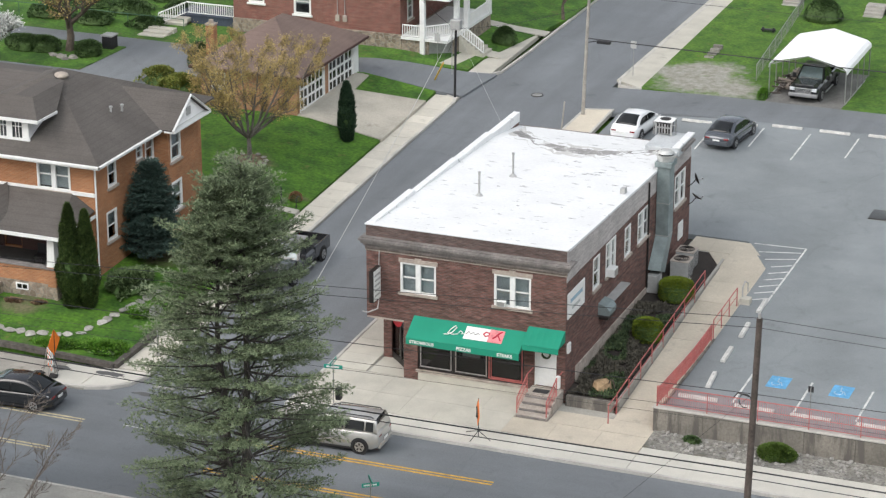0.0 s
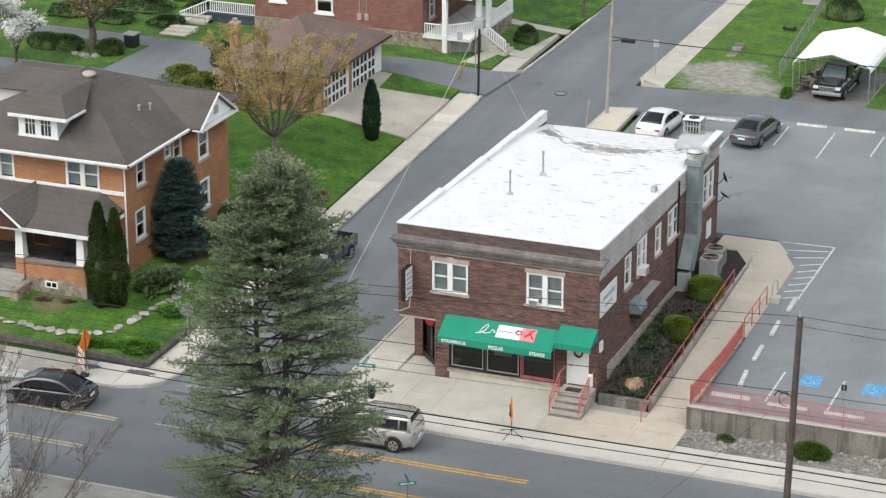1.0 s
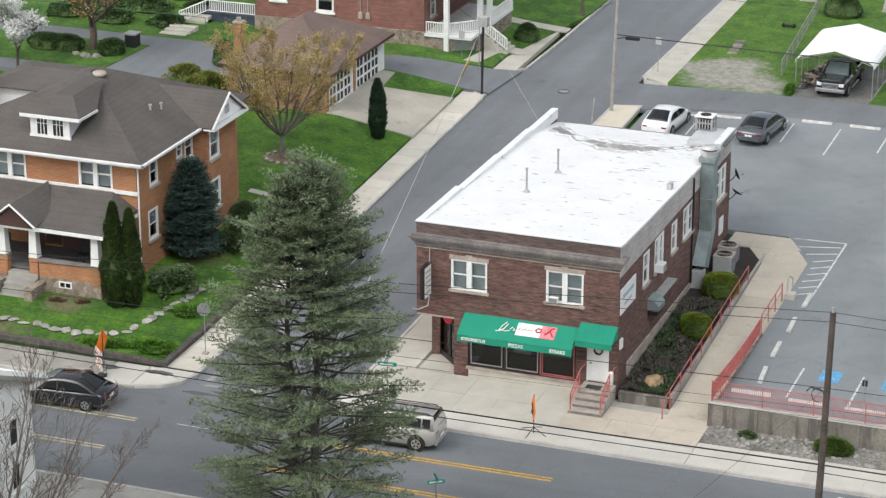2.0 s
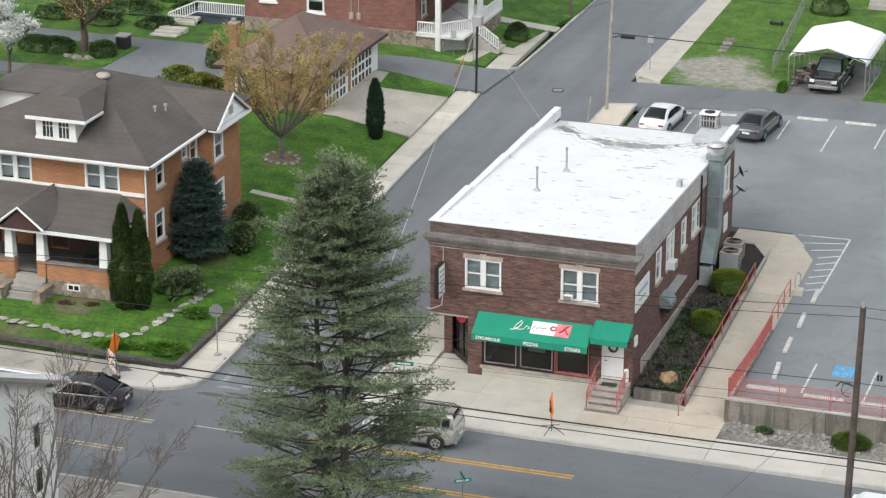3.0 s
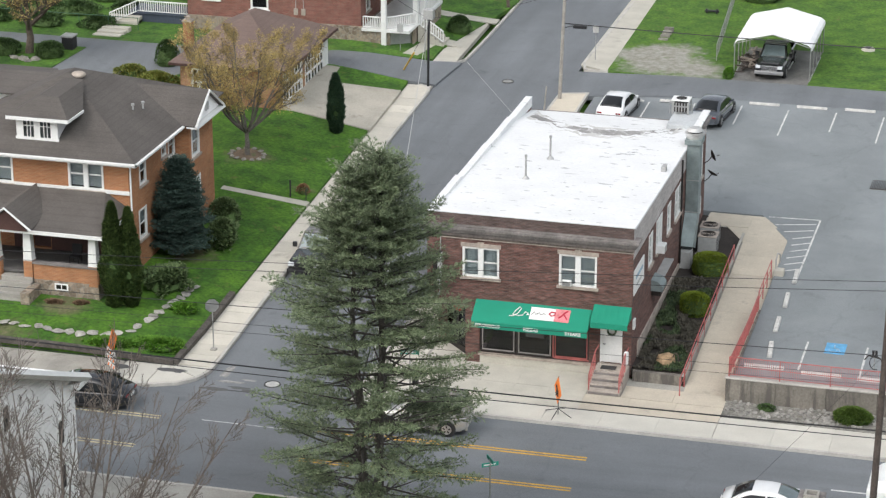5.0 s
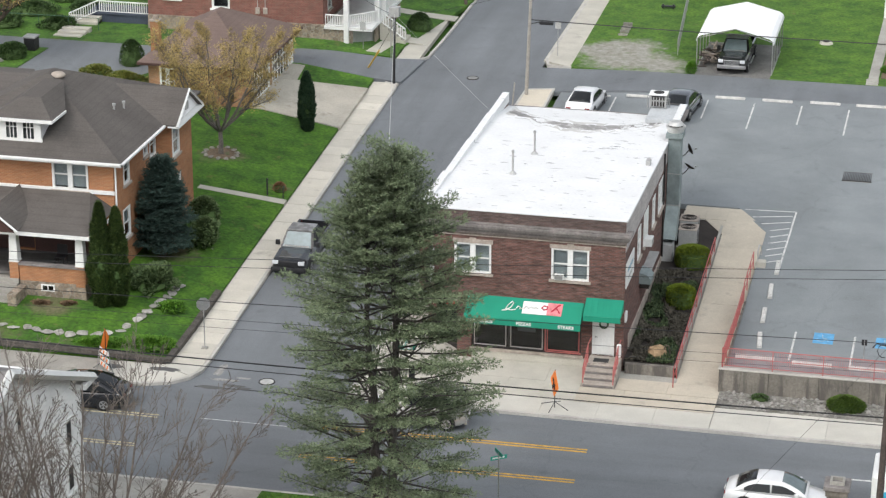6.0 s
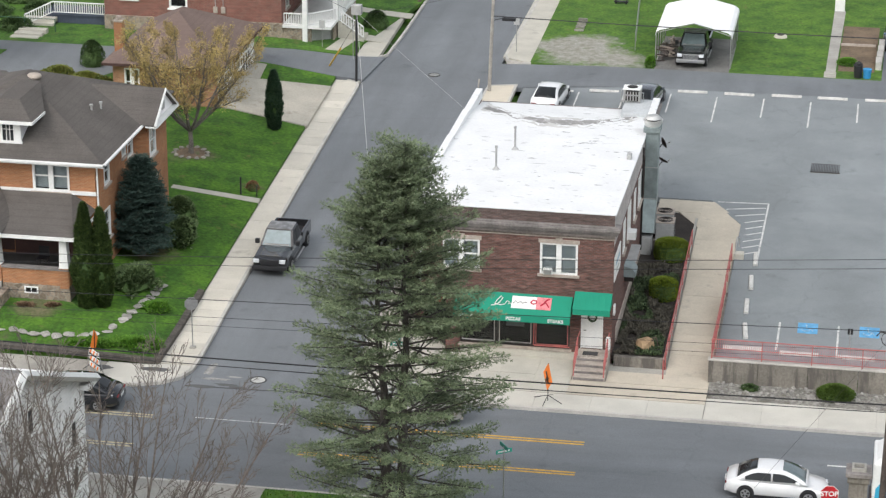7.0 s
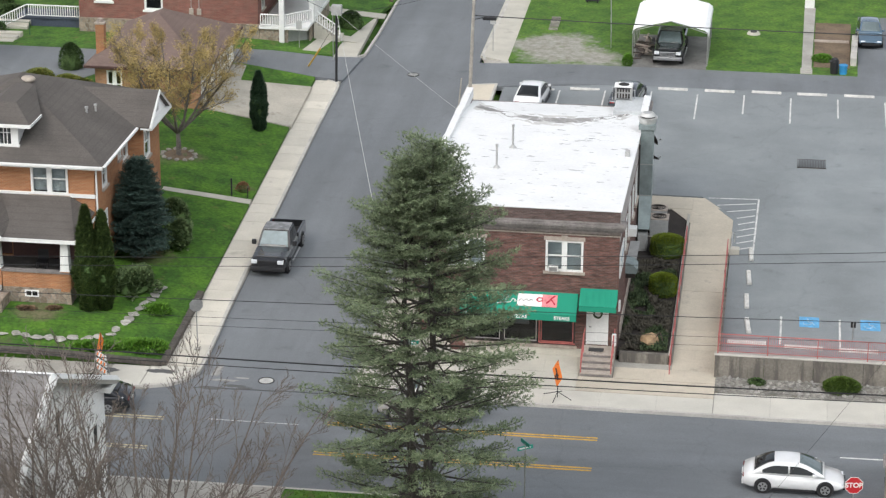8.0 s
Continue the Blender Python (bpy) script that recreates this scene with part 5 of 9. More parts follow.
PATCH = asphalt_mat("broken_asphalt", (0.1, 0.1, 0.098), (0.4, 0.4, 1), False)
for x, y, rx_, ry_ in ((-19.3, -6.3, 0.9, 0.25), (-18.2, -5.9, 0.7, 0.2), (-17.6, -6.1, 0.5, 0.16), (-15.3, -5.6, 0.7, 0.16)):
    bm = bmesh.new()
    bm.faces.new([bm.verts.new((x + rx_ * math.cos(t) * (0.75 + 0.4 * noise.noise(Vector((x, t, 0)))), y + ry_ * math.sin(t) * (0.75 + 0.4 * noise.noise(Vector((t, y, 3)))), street_z(x, y) - 0.144)) for t in [2 * math.pi * i / 22 for i in range(22)]])
    tagged(part("asphalt_patch", bm, PATCH), "broken dark asphalt patch at the junction", "road patch", kind="structure")



for x, y, rx_, ry_, z in ((-22.0, -5.0, 1.05, 0.3, 0.006), (-24.7, -5.2, 0.7, 0.35, 0.006)):
    bm = bmesh.new()
    bm.faces.new([bm.verts.new((x + rx_ * math.cos(t) * (0.8 + 0.4 * noise.noise(Vector((x, t * 2, 0)))), y + ry_ * math.sin(t) * (0.8 + 0.4 * noise.noise(Vector((t * 2, y, 3)))), z)) for t in [2 * math.pi * i / 26 for i in range(26)]])
    tagged(part("pavement_patch", bm, PATCH), "dark asphalt patch worn into the corner pavement", "pavement patch", kind="structure")

# ---- orange brick house ----
def poly_roof(faces, thick=0.1):
    """Roof planes from corner lists, given a thickness."""
    bm = bmesh.new()
    seen = {}
    for f in faces:
        vs = []
        for c in f:
            key = tuple(round(v, 3) for v in c)
            if key not in seen:
                seen[key] = bm.verts.new(c)
            vs.append(seen[key])
        bm.faces.new(vs)
    bmesh.ops.recalc_face_normals(bm, faces=bm.faces[:])
    if sum(f.normal.z for f in bm.faces) < 0:
        bmesh.ops.reverse_faces(bm, faces=bm.faces[:])
    solid(bm, thick)
    return bm


house = thing("brick_house", "two-storey orange brick house with a brown hipped roof and front porch", "house")
HX0, HX1, HY0, HY1 = -38.9, -27.7, 4.25, 16.6
zg = 0.6
fh = [(-36.2 - HX0, -34.25 - HX0, 5.62, 7.3), (-31.1 - HX0, -29.1 - HX0, 5.62, 7.3), (-36.3 - HX0, -34.4 - HX0, 3.0, 4.3), (-30.9 - HX0, -29.3 - HX0, 3.3, 4.2), (-33.3 - HX0, -32.3 - HX0, 2.15, 4.2)]
part("front_wall", wall_mesh((HX0, HY0), (HX1, HY0), zg, 7.4, 0.3, fh), ORANGE_BRICK, house)
eh = [(5.7 - HY0, 6.65 - HY0, 5.55, 7.0), (5.4 - HY0, 6.5 - HY0, 2.6, 4.25), (8.9 - HY0, 9.6 - HY0, 6.1, 7.0), (9.9 - HY0, 10.9 - HY0, 5.7, 7.05)]
part("east_wall", wall_mesh((HX1, HY0), (HX1, HY1), zg, 7.4, 0.3, eh), ORANGE_BRICK, house)
part("north_wall", wall_mesh((HX1, HY1), (HX0, HY1), zg, 7.4, 0.3), ORANGE_BRICK, house)
part("west_wall", wall_mesh((HX0, HY1), (HX0, HY0), zg, 7.4, 0.3), ORANGE_BRICK, house)
part("bay_wall", wall_mesh((-26.85, 11.0), (-26.85, 14.6), zg, 7.35, 0.3, [(0.25, 1.45, 5.4, 7.1), (0.25, 1.45, 2.5, 4.2)]), ORANGE_BRICK, house)
part("bay_wall", wall_mesh((-27.69, 11.0), (-26.85, 11.0), zg, 7.35, 0.25), ORANGE_BRICK, house)
part("bay_wall", wall_mesh((-26.85, 14.6), (-27.69, 14.6), zg, 7.35, 0.25), ORANGE_BRICK, house)
# Added planes inside, coloured near-black as the dark of the rooms.
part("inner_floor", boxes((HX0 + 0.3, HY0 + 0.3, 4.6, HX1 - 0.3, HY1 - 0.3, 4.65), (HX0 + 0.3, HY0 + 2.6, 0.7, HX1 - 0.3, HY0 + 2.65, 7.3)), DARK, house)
ez, pk = 7.45, 10.15
ex0, ex1, ey0, ey1 = -39.5, -27.08, 3.72, 17.2
ra, rb = (-33.4, 10.2, pk), (-33.4, 11.0, pk)
part("roof", poly_roof([[(ex0, ey0, ez), (ex1, ey0, ez), ra], [(ex1, ey0, ez), (ex1, ey1, ez), rb, ra], [(ex1, ey1, ez), (ex0, ey1, ez), rb], [(ex0, ey1, ez), (ex0, ey0, ez), ra, rb]]), ROOFING, house)
# the gable over the east bay
gy0, gy1, gx, gt = 10.6, 15.0, -26.3, 8.95
gm = (gy0 + gy1) / 2
part("bay_roof", poly_roof([[(gx, gy0, ez), (gx, gm, gt), (-30.7, gm, gt), (-28.0, gy0, ez)], [(gx, gm, gt), (gx, gy1, ez), (-28.0, gy1, ez), (-30.7, gm, gt)]]), ROOFING, house)
part("gable", slab_poly([(-26.5, gy0 + 0.2, ez - 0.02), (-26.5, gy1 - 0.2, ez - 0.02), (-26.5, gm, gt - 0.12)], (-0.1, 0, 0)), SIDING, house)
part("gable_vent", soft_box(-26.5, gm - 0.22, 7.75, -26.42, gm + 0.22, 8.2, 0.02), UNIT_GREY, house)
part("rake_board", tubes((((gx + 0.02, gy0 - 0.05, ez - 0.05), (gx + 0.02, gm, gt - 0.05), (gx + 0.02, gy1 + 0.05, ez - 0.05)), 0.075), seg=4), WHITE, house)
part("pent_board", boxes((-26.85, gy0, ez - 0.16, gx + 0.12, gy1, ez - 0.08)), WHITE, house)
for nm, b in (("fascia", (ex0, ey0 - 0.04, ez - 0.22, ex1 + 0.04, ey0, ez - 0.01)), ("fascia", (ex1, ey0, ez - 0.22, ex1 + 0.04, gy0, ez - 0.01)), ("soffit", (ex0, ey0, ez - 0.2, ex1, HY0, ez - 0.15)), ("soffit", (HX1, HY0, ez - 0.2, ex1, gy0, ez - 0.15)),
              ("gutter", (ex0, ey0 - 0.14, ez - 0.12, ex1 + 0.14, ey0 - 0.04, ez - 0.02)), ("gutter", (ex1 + 0.04, ey0 - 0.14, ez - 0.12, ex1 + 0.14, gy0, ez - 0.02))):
    part(nm, boxes(b), WHITE, house)
part("downpipe", tubes((((-27.55, 4.15, 7.3), (-27.55, 4.12, 1.0)), 0.05)), WHITE, house)
for (u0, u1, z0, z1), n in zip(fh[:3], (2, 2, 2)):
    stile_window(house, pose(HX0 + u0, HY0, z0), u1 - u0, z1 - z0, n, 0.11, head=False, blind=0.9)
stile_window(house, pose(HX0 + fh[3][0], HY0, 3.3), 1.6, 0.9, 2, 0.1, head=False, blind=0)
part("front_door", soft_box(-33.3, HY0 + 0.1, 2.1, -32.3, HY0 + 0.16, 4.2, 0.02), BROWN_WOOD, house)
for u0, u1, z0, z1 in eh:
    stile_window(house, pose(HX1, HY0 + u0, z0, rz=90), u1 - u0, z1 - z0, 1, 0.11, head=False, blind=0.5)
for z0, z1 in ((5.4, 7.1), (2.5, 4.2)):
    stile_window(house, pose(-26.85, 11.25, z0, rz=90), 1.2, z1 - z0, 1, 0.13, head=False, blind=0.6)
# dormer
dm = new("dormer")
dm.parent = house
part("cheeks", slab_poly([(-34.15, 4.93, 7.7), (-34.15, 8.2, 7.7), (-34.15, 8.2, 9.15), (-34.15, 4.93, 9.15)], (2.25, 0, 0)), SIDING, dm)
ee, rz_ = 9.22, 9.95
part("dormer_roof", poly_roof([[(-34.6, 4.55, ee), (-31.1, 4.55, ee), (-32.3, 6.2, rz_), (-33.4, 6.2, rz_)], [(-31.1, 4.55, ee), (-31.1, 6.6, ee), (-32.3, 9.6, rz_), (-32.3, 6.2, rz_)],
                               [(-34.6, 7.6, ee), (-34.6, 4.55, ee), (-33.4, 6.2, rz_), (-33.4, 9.6, rz_)], [(-33.4, 6.2, rz_), (-32.3, 6.2, rz_), (-32.3, 9.6, rz_), (-33.4, 9.6, rz_)]], 0.08), ROOFING, dm)
for b in ((-34.25, 4.84, 7.86, -31.8, 4.93, 8.06), (-34.2, 4.86, 8.98, -31.85, 4.93, 9.14), (-34.62, 4.5, 9.06, -31.08, 4.56, 9.24), (-31.1, 4.56, 9.08, -31.05, 6.6, 9.22), (-34.2, 4.86, 8.06, -33.8, 4.93, 8.98), (-33.2, 4.86, 8.06, -32.85, 4.93, 8.98), (-32.25, 4.86, 8.06, -31.85, 4.93, 8.98)):
    part("dormer_trim", boxes(b), WHITE, dm)
for x0 in (-33.8, -32.85):
    part("pane", boxes((x0, 4.9, 8.06, x0 + 0.6, 4.925, 8.98)), TINT, dm)
    part("muntin", boxes((x0 + 0.19, 4.87, 8.06, x0 + 0.23, 4.9, 8.98), (x0 + 0.38, 4.87, 8.06, x0 + 0.42, 4.9, 8.98), (x0, 4.868, 8.66, x0 + 0.6, 4.898, 8.7)), WHITE, dm)
for x, y, z in ((-29.2, 10.3, 8.55), (-29.5, 9.6, 8.6)):
    part("roof_vent", tubes((((x, y, z - 0.3), (x, y, z + 0.12)), 0.06), (((x, y, z + 0.1), (x, y, z + 0.2)), 0.1)), UNIT_GREY, house)
bm = bmesh.new()
bmesh.ops.create_uvsphere(bm, u_segments=16, v_segments=8, radius=0.42, matrix=Matrix.Translation((-32.9, 10.3, 9.98)) @ Matrix.Diagonal((1, 1, 0.45, 1)))
part("turbine_vent", bm, mat("tan_vent_metal", (0.42, 0.36, 0.3), 0.6, 2, 12, 0.2, 0.1, 0.0), house, smooth=True)
# rear wing
wd_ = new("side_dormer")
wd_.parent = house
part("cheek", boxes((-39.5, 10.0, 7.4, -35.6, 14.4, 8.75)), SIDING, wd_)
part("dormer_trim", boxes((-39.6, 9.94, 8.66, -36.3, 9.99, 8.8)), WHITE, wd_)
part("dormer_roof", poly_roof([[(-39.9, 9.6, 8.83), (-36.1, 9.6, 8.83), (-34.9, 12.2, 9.36), (-38.2, 12.2, 9.36)], [(-38.2, 12.2, 9.36), (-34.9, 12.2, 9.36), (-36.1, 14.8, 8.83), (-39.9, 14.8, 8.83)], [(-39.9, 14.8, 8.83), (-39.9, 9.6, 8.83), (-38.2, 12.2, 9.36)]], 0.08), ROOFING, wd_)
part("chimney", soft_box(-40.0, 9.0, 6.5, -39.3, 9.8, 9.6, 0.02), ROSE_BRICK, house)
# porch
porch = new("porch")
porch.parent = house
py = 0.7
part("foundation", boxes((HX0 - 0.2, py, 0.5, -33.6, HY0, 1.75), (-31.75, py, 0.5, -28.15, HY0, 1.75), (-33.6, py + 0.8, 0.5, -31.75, HY0, 1.9)), FIELDSTONE, porch)
# Floor colour is darkened to include the shade under the porch roof.
part("porch_floor", boxes((HX0 - 0.2, py + 0.3, 1.9, -28.2, HY0 - 0.01, 2.05)), mat("shade_grey_porch_floor", (0.13, 0.125, 0.12), 0.7, 1.2, 9, 0.2, 0.15, 0.05), porch)
part("parapet_wall", boxes((-31.75, py, 1.75, -28.12, py + 0.3, 2.58), (HX0 - 0.2, py, 1.75, -33.6, py + 0.3, 2.58), (-28.42, py + 0.3, 1.75, -28.12, HY0, 2.58)), ORANGE_BRICK, porch)
part("cap", boxes((-31.8, py - 0.06, 2.58, -28.06, py + 0.36, 2.66), (HX0 - 0.25, py - 0.06, 2.58, -33.55, py + 0.36, 2.66), (-28.48, py + 0.36, 2.58, -28.06, HY0, 2.66)), CORNICE, porch)
for bw_ in ((HX0 + 0.2, HY0 - 0.04, 2.06, -36.3, HY0 - 0.005, 4.4), (-34.4, HY0 - 0.04, 2.06, -33.35, HY0 - 0.005, 4.4), (-32.25, HY0 - 0.04, 2.06, -30.95, HY0 - 0.005, 4.4), (-29.25, HY0 - 0.04, 2.06, -28.3, HY0 - 0.005, 4.4), (-30.95, HY0 - 0.04, 2.06, -29.25, HY0 - 0.005, 3.2)):
    part("brown_wall", boxes(bw_), BROWN_WOOD, porch)
for x in (-28.42, -32.05, -33.9, -38.6):
    col = new("column")
    col.parent = porch
    part("pier", soft_box(x - 0.25, py - 0.03, 1.6, x + 0.25, py + 0.45, 2.72, 0.02), ORANGE_BRICK, col)
    bm = bmesh.new()
    for (r, z0), (r2, z1) in (((0.24, 2.76), (0.19, 4.25)),):
        a = [bm.verts.new((x + sx * r, py + 0.2 + sy * r, z0)) for sx, sy in ((-1, -1), (1, -1), (1, 1), (-1, 1))]
        b = [bm.verts.new((x + sx * r2, py + 0.2 + sy * r2, z1)) for sx, sy in ((-1, -1), (1, -1), (1, 1), (-1, 1))]
        bm.faces.new(a[::-1])
        bm.faces.new(b)
        for k in range(4):
            bm.faces.new((a[k], a[(k + 1) % 4], b[(k + 1) % 4], b[k]))
    part("shaft", bm, WHITE, col)
    part("capital", boxes((x - 0.27, py - 0.06, 4.25, x + 0.27, py + 0.46, 4.32)), WHITE, col)
    part("column_base", boxes((x - 0.27, py - 0.05, 2.72, x + 0.27, py + 0.47, 2.76)), WHITE, col)
part("beam", boxes((HX0 - 0.3, py - 0.02, 4.32, -28.05, py + 0.4, 4.5)), WHITE, porch)
px0, px1, pyf = HX0 - 0.5, -27.72, 0.35
part("porch_roof", poly_roof([[(px0, pyf, 4.55), (px1, pyf, 4.55), (px1 - 1.3, HY0 - 0.02, 5.6), (px0, HY0 - 0.02, 5.6)], [(px1, pyf, 4.55), (px1, HY0 - 0.02, 4.75), (px1 - 1.3, HY0 - 0.02, 5.6)]], 0.08), ROOFING, porch)
part("porch_fascia", boxes((px0, pyf - 0.06, 4.36, px1 + 0.04, pyf, 4.55), (px1, pyf, 4.36, px1 + 0.04, HY0, 4.55)), WHITE, porch)
part("wall_trim", boxes((HX0 - 0.3, HY0 - 0.1, 5.52, -27.65, HY0 - 0.01, 5.72)), WHITE, porch)
gx0, gx1, gxm = -34.35, -31.5, -32.92
part("porch_gable_roof", poly_roof([[(gx0, 0.1, 4.62), (gxm, 0.1, 5.75), (gxm, 4.2, 5.75), (gx0, 2.0, 4.9)], [(gxm, 0.1, 5.75), (gx1, 0.1, 4.62), (gx1, 2.0, 4.9), (gxm, 4.2, 5.75)]], 0.08), ROOFING, porch)
part("porch_gable", slab_poly([(gx0 + 0.25, 0.22, 4.5), (gx1 - 0.25, 0.22, 4.5), (gxm, 0.22, 5.6)], (0, 0.08, 0)), BROWN_WOOD, porch)
part("gable_trim", tubes((((gx0, 0.08, 4.6), (gxm, 0.08, 5.72), (gx1, 0.08, 4.6)), 0.07), seg=4), WHITE, porch)
bw = new("basement_window")
bw.parent = porch
part("window_frame", boxes((-30.6, py - 0.04, 1.25, -29.85, py + 0.0, 1.31), (-30.6, py - 0.04, 1.55, -29.85, py, 1.62), (-30.6, py - 0.04, 1.31, -30.52, py, 1.55), (-29.93, py - 0.04, 1.31, -29.85, py, 1.55), (-30.25, py - 0.04, 1.31, -30.2, py, 1.55)), WHITE, bw)
part("pane", boxes((-30.52, py - 0.02, 1.31, -29.93, py - 0.01, 1.55)), TINT, bw)
for k in range(6):
    part("stair", soft_box(-33.55, py - 0.9 + 0.28 * k - 0.6, 0.5 if k else 0.3, -31.8, py + 1.0, 0.72 + 0.22 * k, 0.02), BASE_CONCRETE, porch)
for x in (-33.9, -31.65):
    part("stair_cheek", soft_box(x - 0.25, py - 1.5, 0.3, x + 0.25, py, 1.5, 0.03), FIELDSTONE, porch)
for x, z in ((-34.9, 2.06), (-30.2, 2.06)):
    fc = thing("porch_chair", "dark metal porch chair behind the brick parapet", "chair", "porch chairs")
    y = 2.6
    part("seat", soft_box(x - 0.28, y - 0.28, z + 0.4, x + 0.28, y + 0.28, z + 0.46, 0.02), BLACK, fc)
    part("backrest", soft_box(x - 0.28, y + 0.24, z + 0.46, x + 0.28, y + 0.3, z + 1.0, 0.02), BLACK, fc)
    for sx in (-0.24, 0.24):
        for sy in (-0.24, 0.24):
            part("leg", tubes((((x + sx, y + sy, z), (x + sx, y + sy, z + 0.42)), 0.02)), BLACK, fc)
# front retaining edge, stone border and walls of the raised lawn
for pts in ([(-90, -4.28), (-22.15, -4.28)], [(-22.1, -4.3), (-22.32, 4.8)]):
    strip("lawn_edge_wall", pts, 0.3, lambda x, y: lawn_z(x, y) + 0.02, 0.0, mat("dark_block_edging", (0.09, 0.08, 0.07), 0.9, 2, 8, 0.3, 0.3, 0.4), "dark stone block edging below the lawn", "garden wall", h=0.22)

# ---- brick garage ----
gar = thing("brick_garage", "tan brick garage with white panelled doors and a russet roof", "garage")
GX0, GX1, GY0, GY1 = -35.3, -28.6, 31.5, 41.0
part("east_wall", wall_mesh((GX1, GY0), (GX1, GY1), 1.4, 4.75, 0.3, [(0.35, 4.15, 1.4, 4.3), (4.75, 8.8, 1.4, 4.3)]), GARAGE_BRICK, gar)
part("south_wall", wall_mesh((GX0, GY0), (GX1, GY0), 1.4, 4.75, 0.3, [(0.75, 1.75, 2.5, 4.3)]), GARAGE_BRICK, gar)
part("north_wall", wall_mesh((GX1, GY1), (GX0, GY1), 1.4, 4.75, 0.3), GARAGE_BRICK, gar)
part("west_wall", wall_mesh((GX0, GY1), (GX0, GY0), 1.4, 4.75, 0.3), GARAGE_BRICK, gar)
# Near-black plane added inside, for the unlit garage.
part("inner_wall", boxes((GX0 + 1.5, GY0 + 0.4, 1.4, GX0 + 1.6, GY1 - 0.4, 4.7)), DARK, gar)
e = 0.55
A, B, C, D = (GX0 - e, GY0 - e, 4.72), (GX1 + e, GY0 - e, 4.72), (GX1 + e, GY1 + e, 4.72), (GX0 - e, GY1 + e, 4.72)
T1, T2 = (-32.3, 36.3, 6.85), (-32.3, 37.4, 6.85)
part("roof", poly_roof([[A, B, T1], [B, C, T2, T1], [C, D, T2], [D, A, T1, T2]]), RUSSET_ROOF, gar)
part("fascia", boxes((GX0 - e, GY0 - e - 0.04, 4.55, GX1 + e, GY0 - e, 4.7), (GX1 + e, GY0 - e, 4.55, GX1 + e + 0.04, GY1 + e, 4.7)), BROWN_WOOD, gar)
ch_ = new("chimney")
ch_.parent = gar
part("chimney_shaft", soft_box(-35.55, 32.85, 2.2, -35.0, 33.4, 6.85, 0.02), ORANGE_BRICK, ch_)
part("cap", soft_box(-35.6, 32.8, 6.85, -34.95, 33.45, 6.97, 0.03), SILLSTONE, ch_)
part("pot", tubes((((-35.27, 33.12, 6.97), (-35.27, 33.12, 7.2)), 0.16), seg=10), SILLSTONE, ch_)
for y0, y1 in ((GY0 + 0.35, GY0 + 4.15), (GY0 + 4.75, GY0 + 8.8)):
    gd = new("garage_door")
    gd.parent = gar
    x = GX1 - 0.08
    zb = 1.55
    H_ = 4.3 - zb
    part("door_frame", boxes((x - 0.06, y0, zb, x + 0.12, y0 + 0.12, 4.3), (x - 0.06, y1 - 0.12, zb, x + 0.12, y1, 4.3), (x - 0.06, y0, 4.18, x + 0.12, y1, 4.3)), WHITE, gd)
    cols, rows_ = 6, 4
    for k in range(cols + 1):
        yy = y0 + 0.12 + (y1 - y0 - 0.24) * k / cols
        w_ = 0.2 if k % 2 == 0 else 0.09
        part("stile", boxes((x, yy - w_ / 2, zb, x + 0.05, yy + w_ / 2, 4.18)), WHITE, gd)
    for k in range(rows_ + 1):
        zz = zb + H_ * 0.955 * k / rows_
        part("rail", boxes((x + 0.002, y0 + 0.12, zz - 0.075, x + 0.052, y1 - 0.12, zz + 0.075)), WHITE, gd)
    for i in range(cols):
        for j in range(rows_):
            ya = y0 + 0.12 + (y1 - y0 - 0.24) * i / cols
            yb = y0 + 0.12 + (y1 - y0 - 0.24) * (i + 1) / cols
            za, zc = zb + H_ * 0.955 * j / rows_, zb + H_ * 0.955 * (j + 1) / rows_
            part("pane", boxes((x + 0.015, ya, za, x + 0.022, yb, zc)), TINT if j else GARAGE_BRICK, gd)
part("corner_post", boxes((GX1 - 0.1, GY0 + 8.85, 1.5, GX1 + 0.04, GY1 + 0.02, 4.6)), WHITE, gar)
stile_window(gar, pose(GX0 + 0.75, GY0, 2.5), 1.0, 1.8, 2, 0.1, head=False, blind=0)

# ---- far brick house with the white porch ----
fhs = thing("far_brick_house", "rose brick house with a white balustered porch and stone base", "house")
FX0, FX1, FY0, FY1 = -40.9, -28.3, 47.6, 58.4
part("stone_base", boxes((FX0, FY0 - 0.12, 1.2, FX1 + 0.1, FY1, 3.2)), FIELDSTONE, fhs)
part("south_wall", wall_mesh((FX0, FY0), (FX1, FY0), 3.2, 9.6, 0.3, [(4.65, 5.95, 3.9, 5.7), (4.7, 5.9, 7.0, 8.6), (1.2, 2.4, 4.4, 6.0)]), ROSE_BRICK, fhs)
part("east_wall", wall_mesh((FX1, FY0), (FX1, FY1), 3.2, 9.6, 0.3, [(1.2, 2.2, 3.9, 5.7)]), ROSE_BRICK, fhs)
part("west_wall", wall_mesh((FX0, FY1), (FX0, FY0), 3.2, 9.6, 0.3), ROSE_BRICK, fhs)
part("north_wall", wall_mesh((FX1, FY1), (FX0, FY1), 3.2, 9.6, 0.3), ROSE_BRICK, fhs)
# Plane added behind the windows, its colour the dark of the room.
part("inner_wall", boxes((FX0 + 0.4, FY0 + 1.5, 3.3, FX1 - 0.4, FY0 + 1.6, 9.5)), DARK, fhs)
ym, ze, zr_ = (FY0 + FY1) / 2, 9.6, 12.2
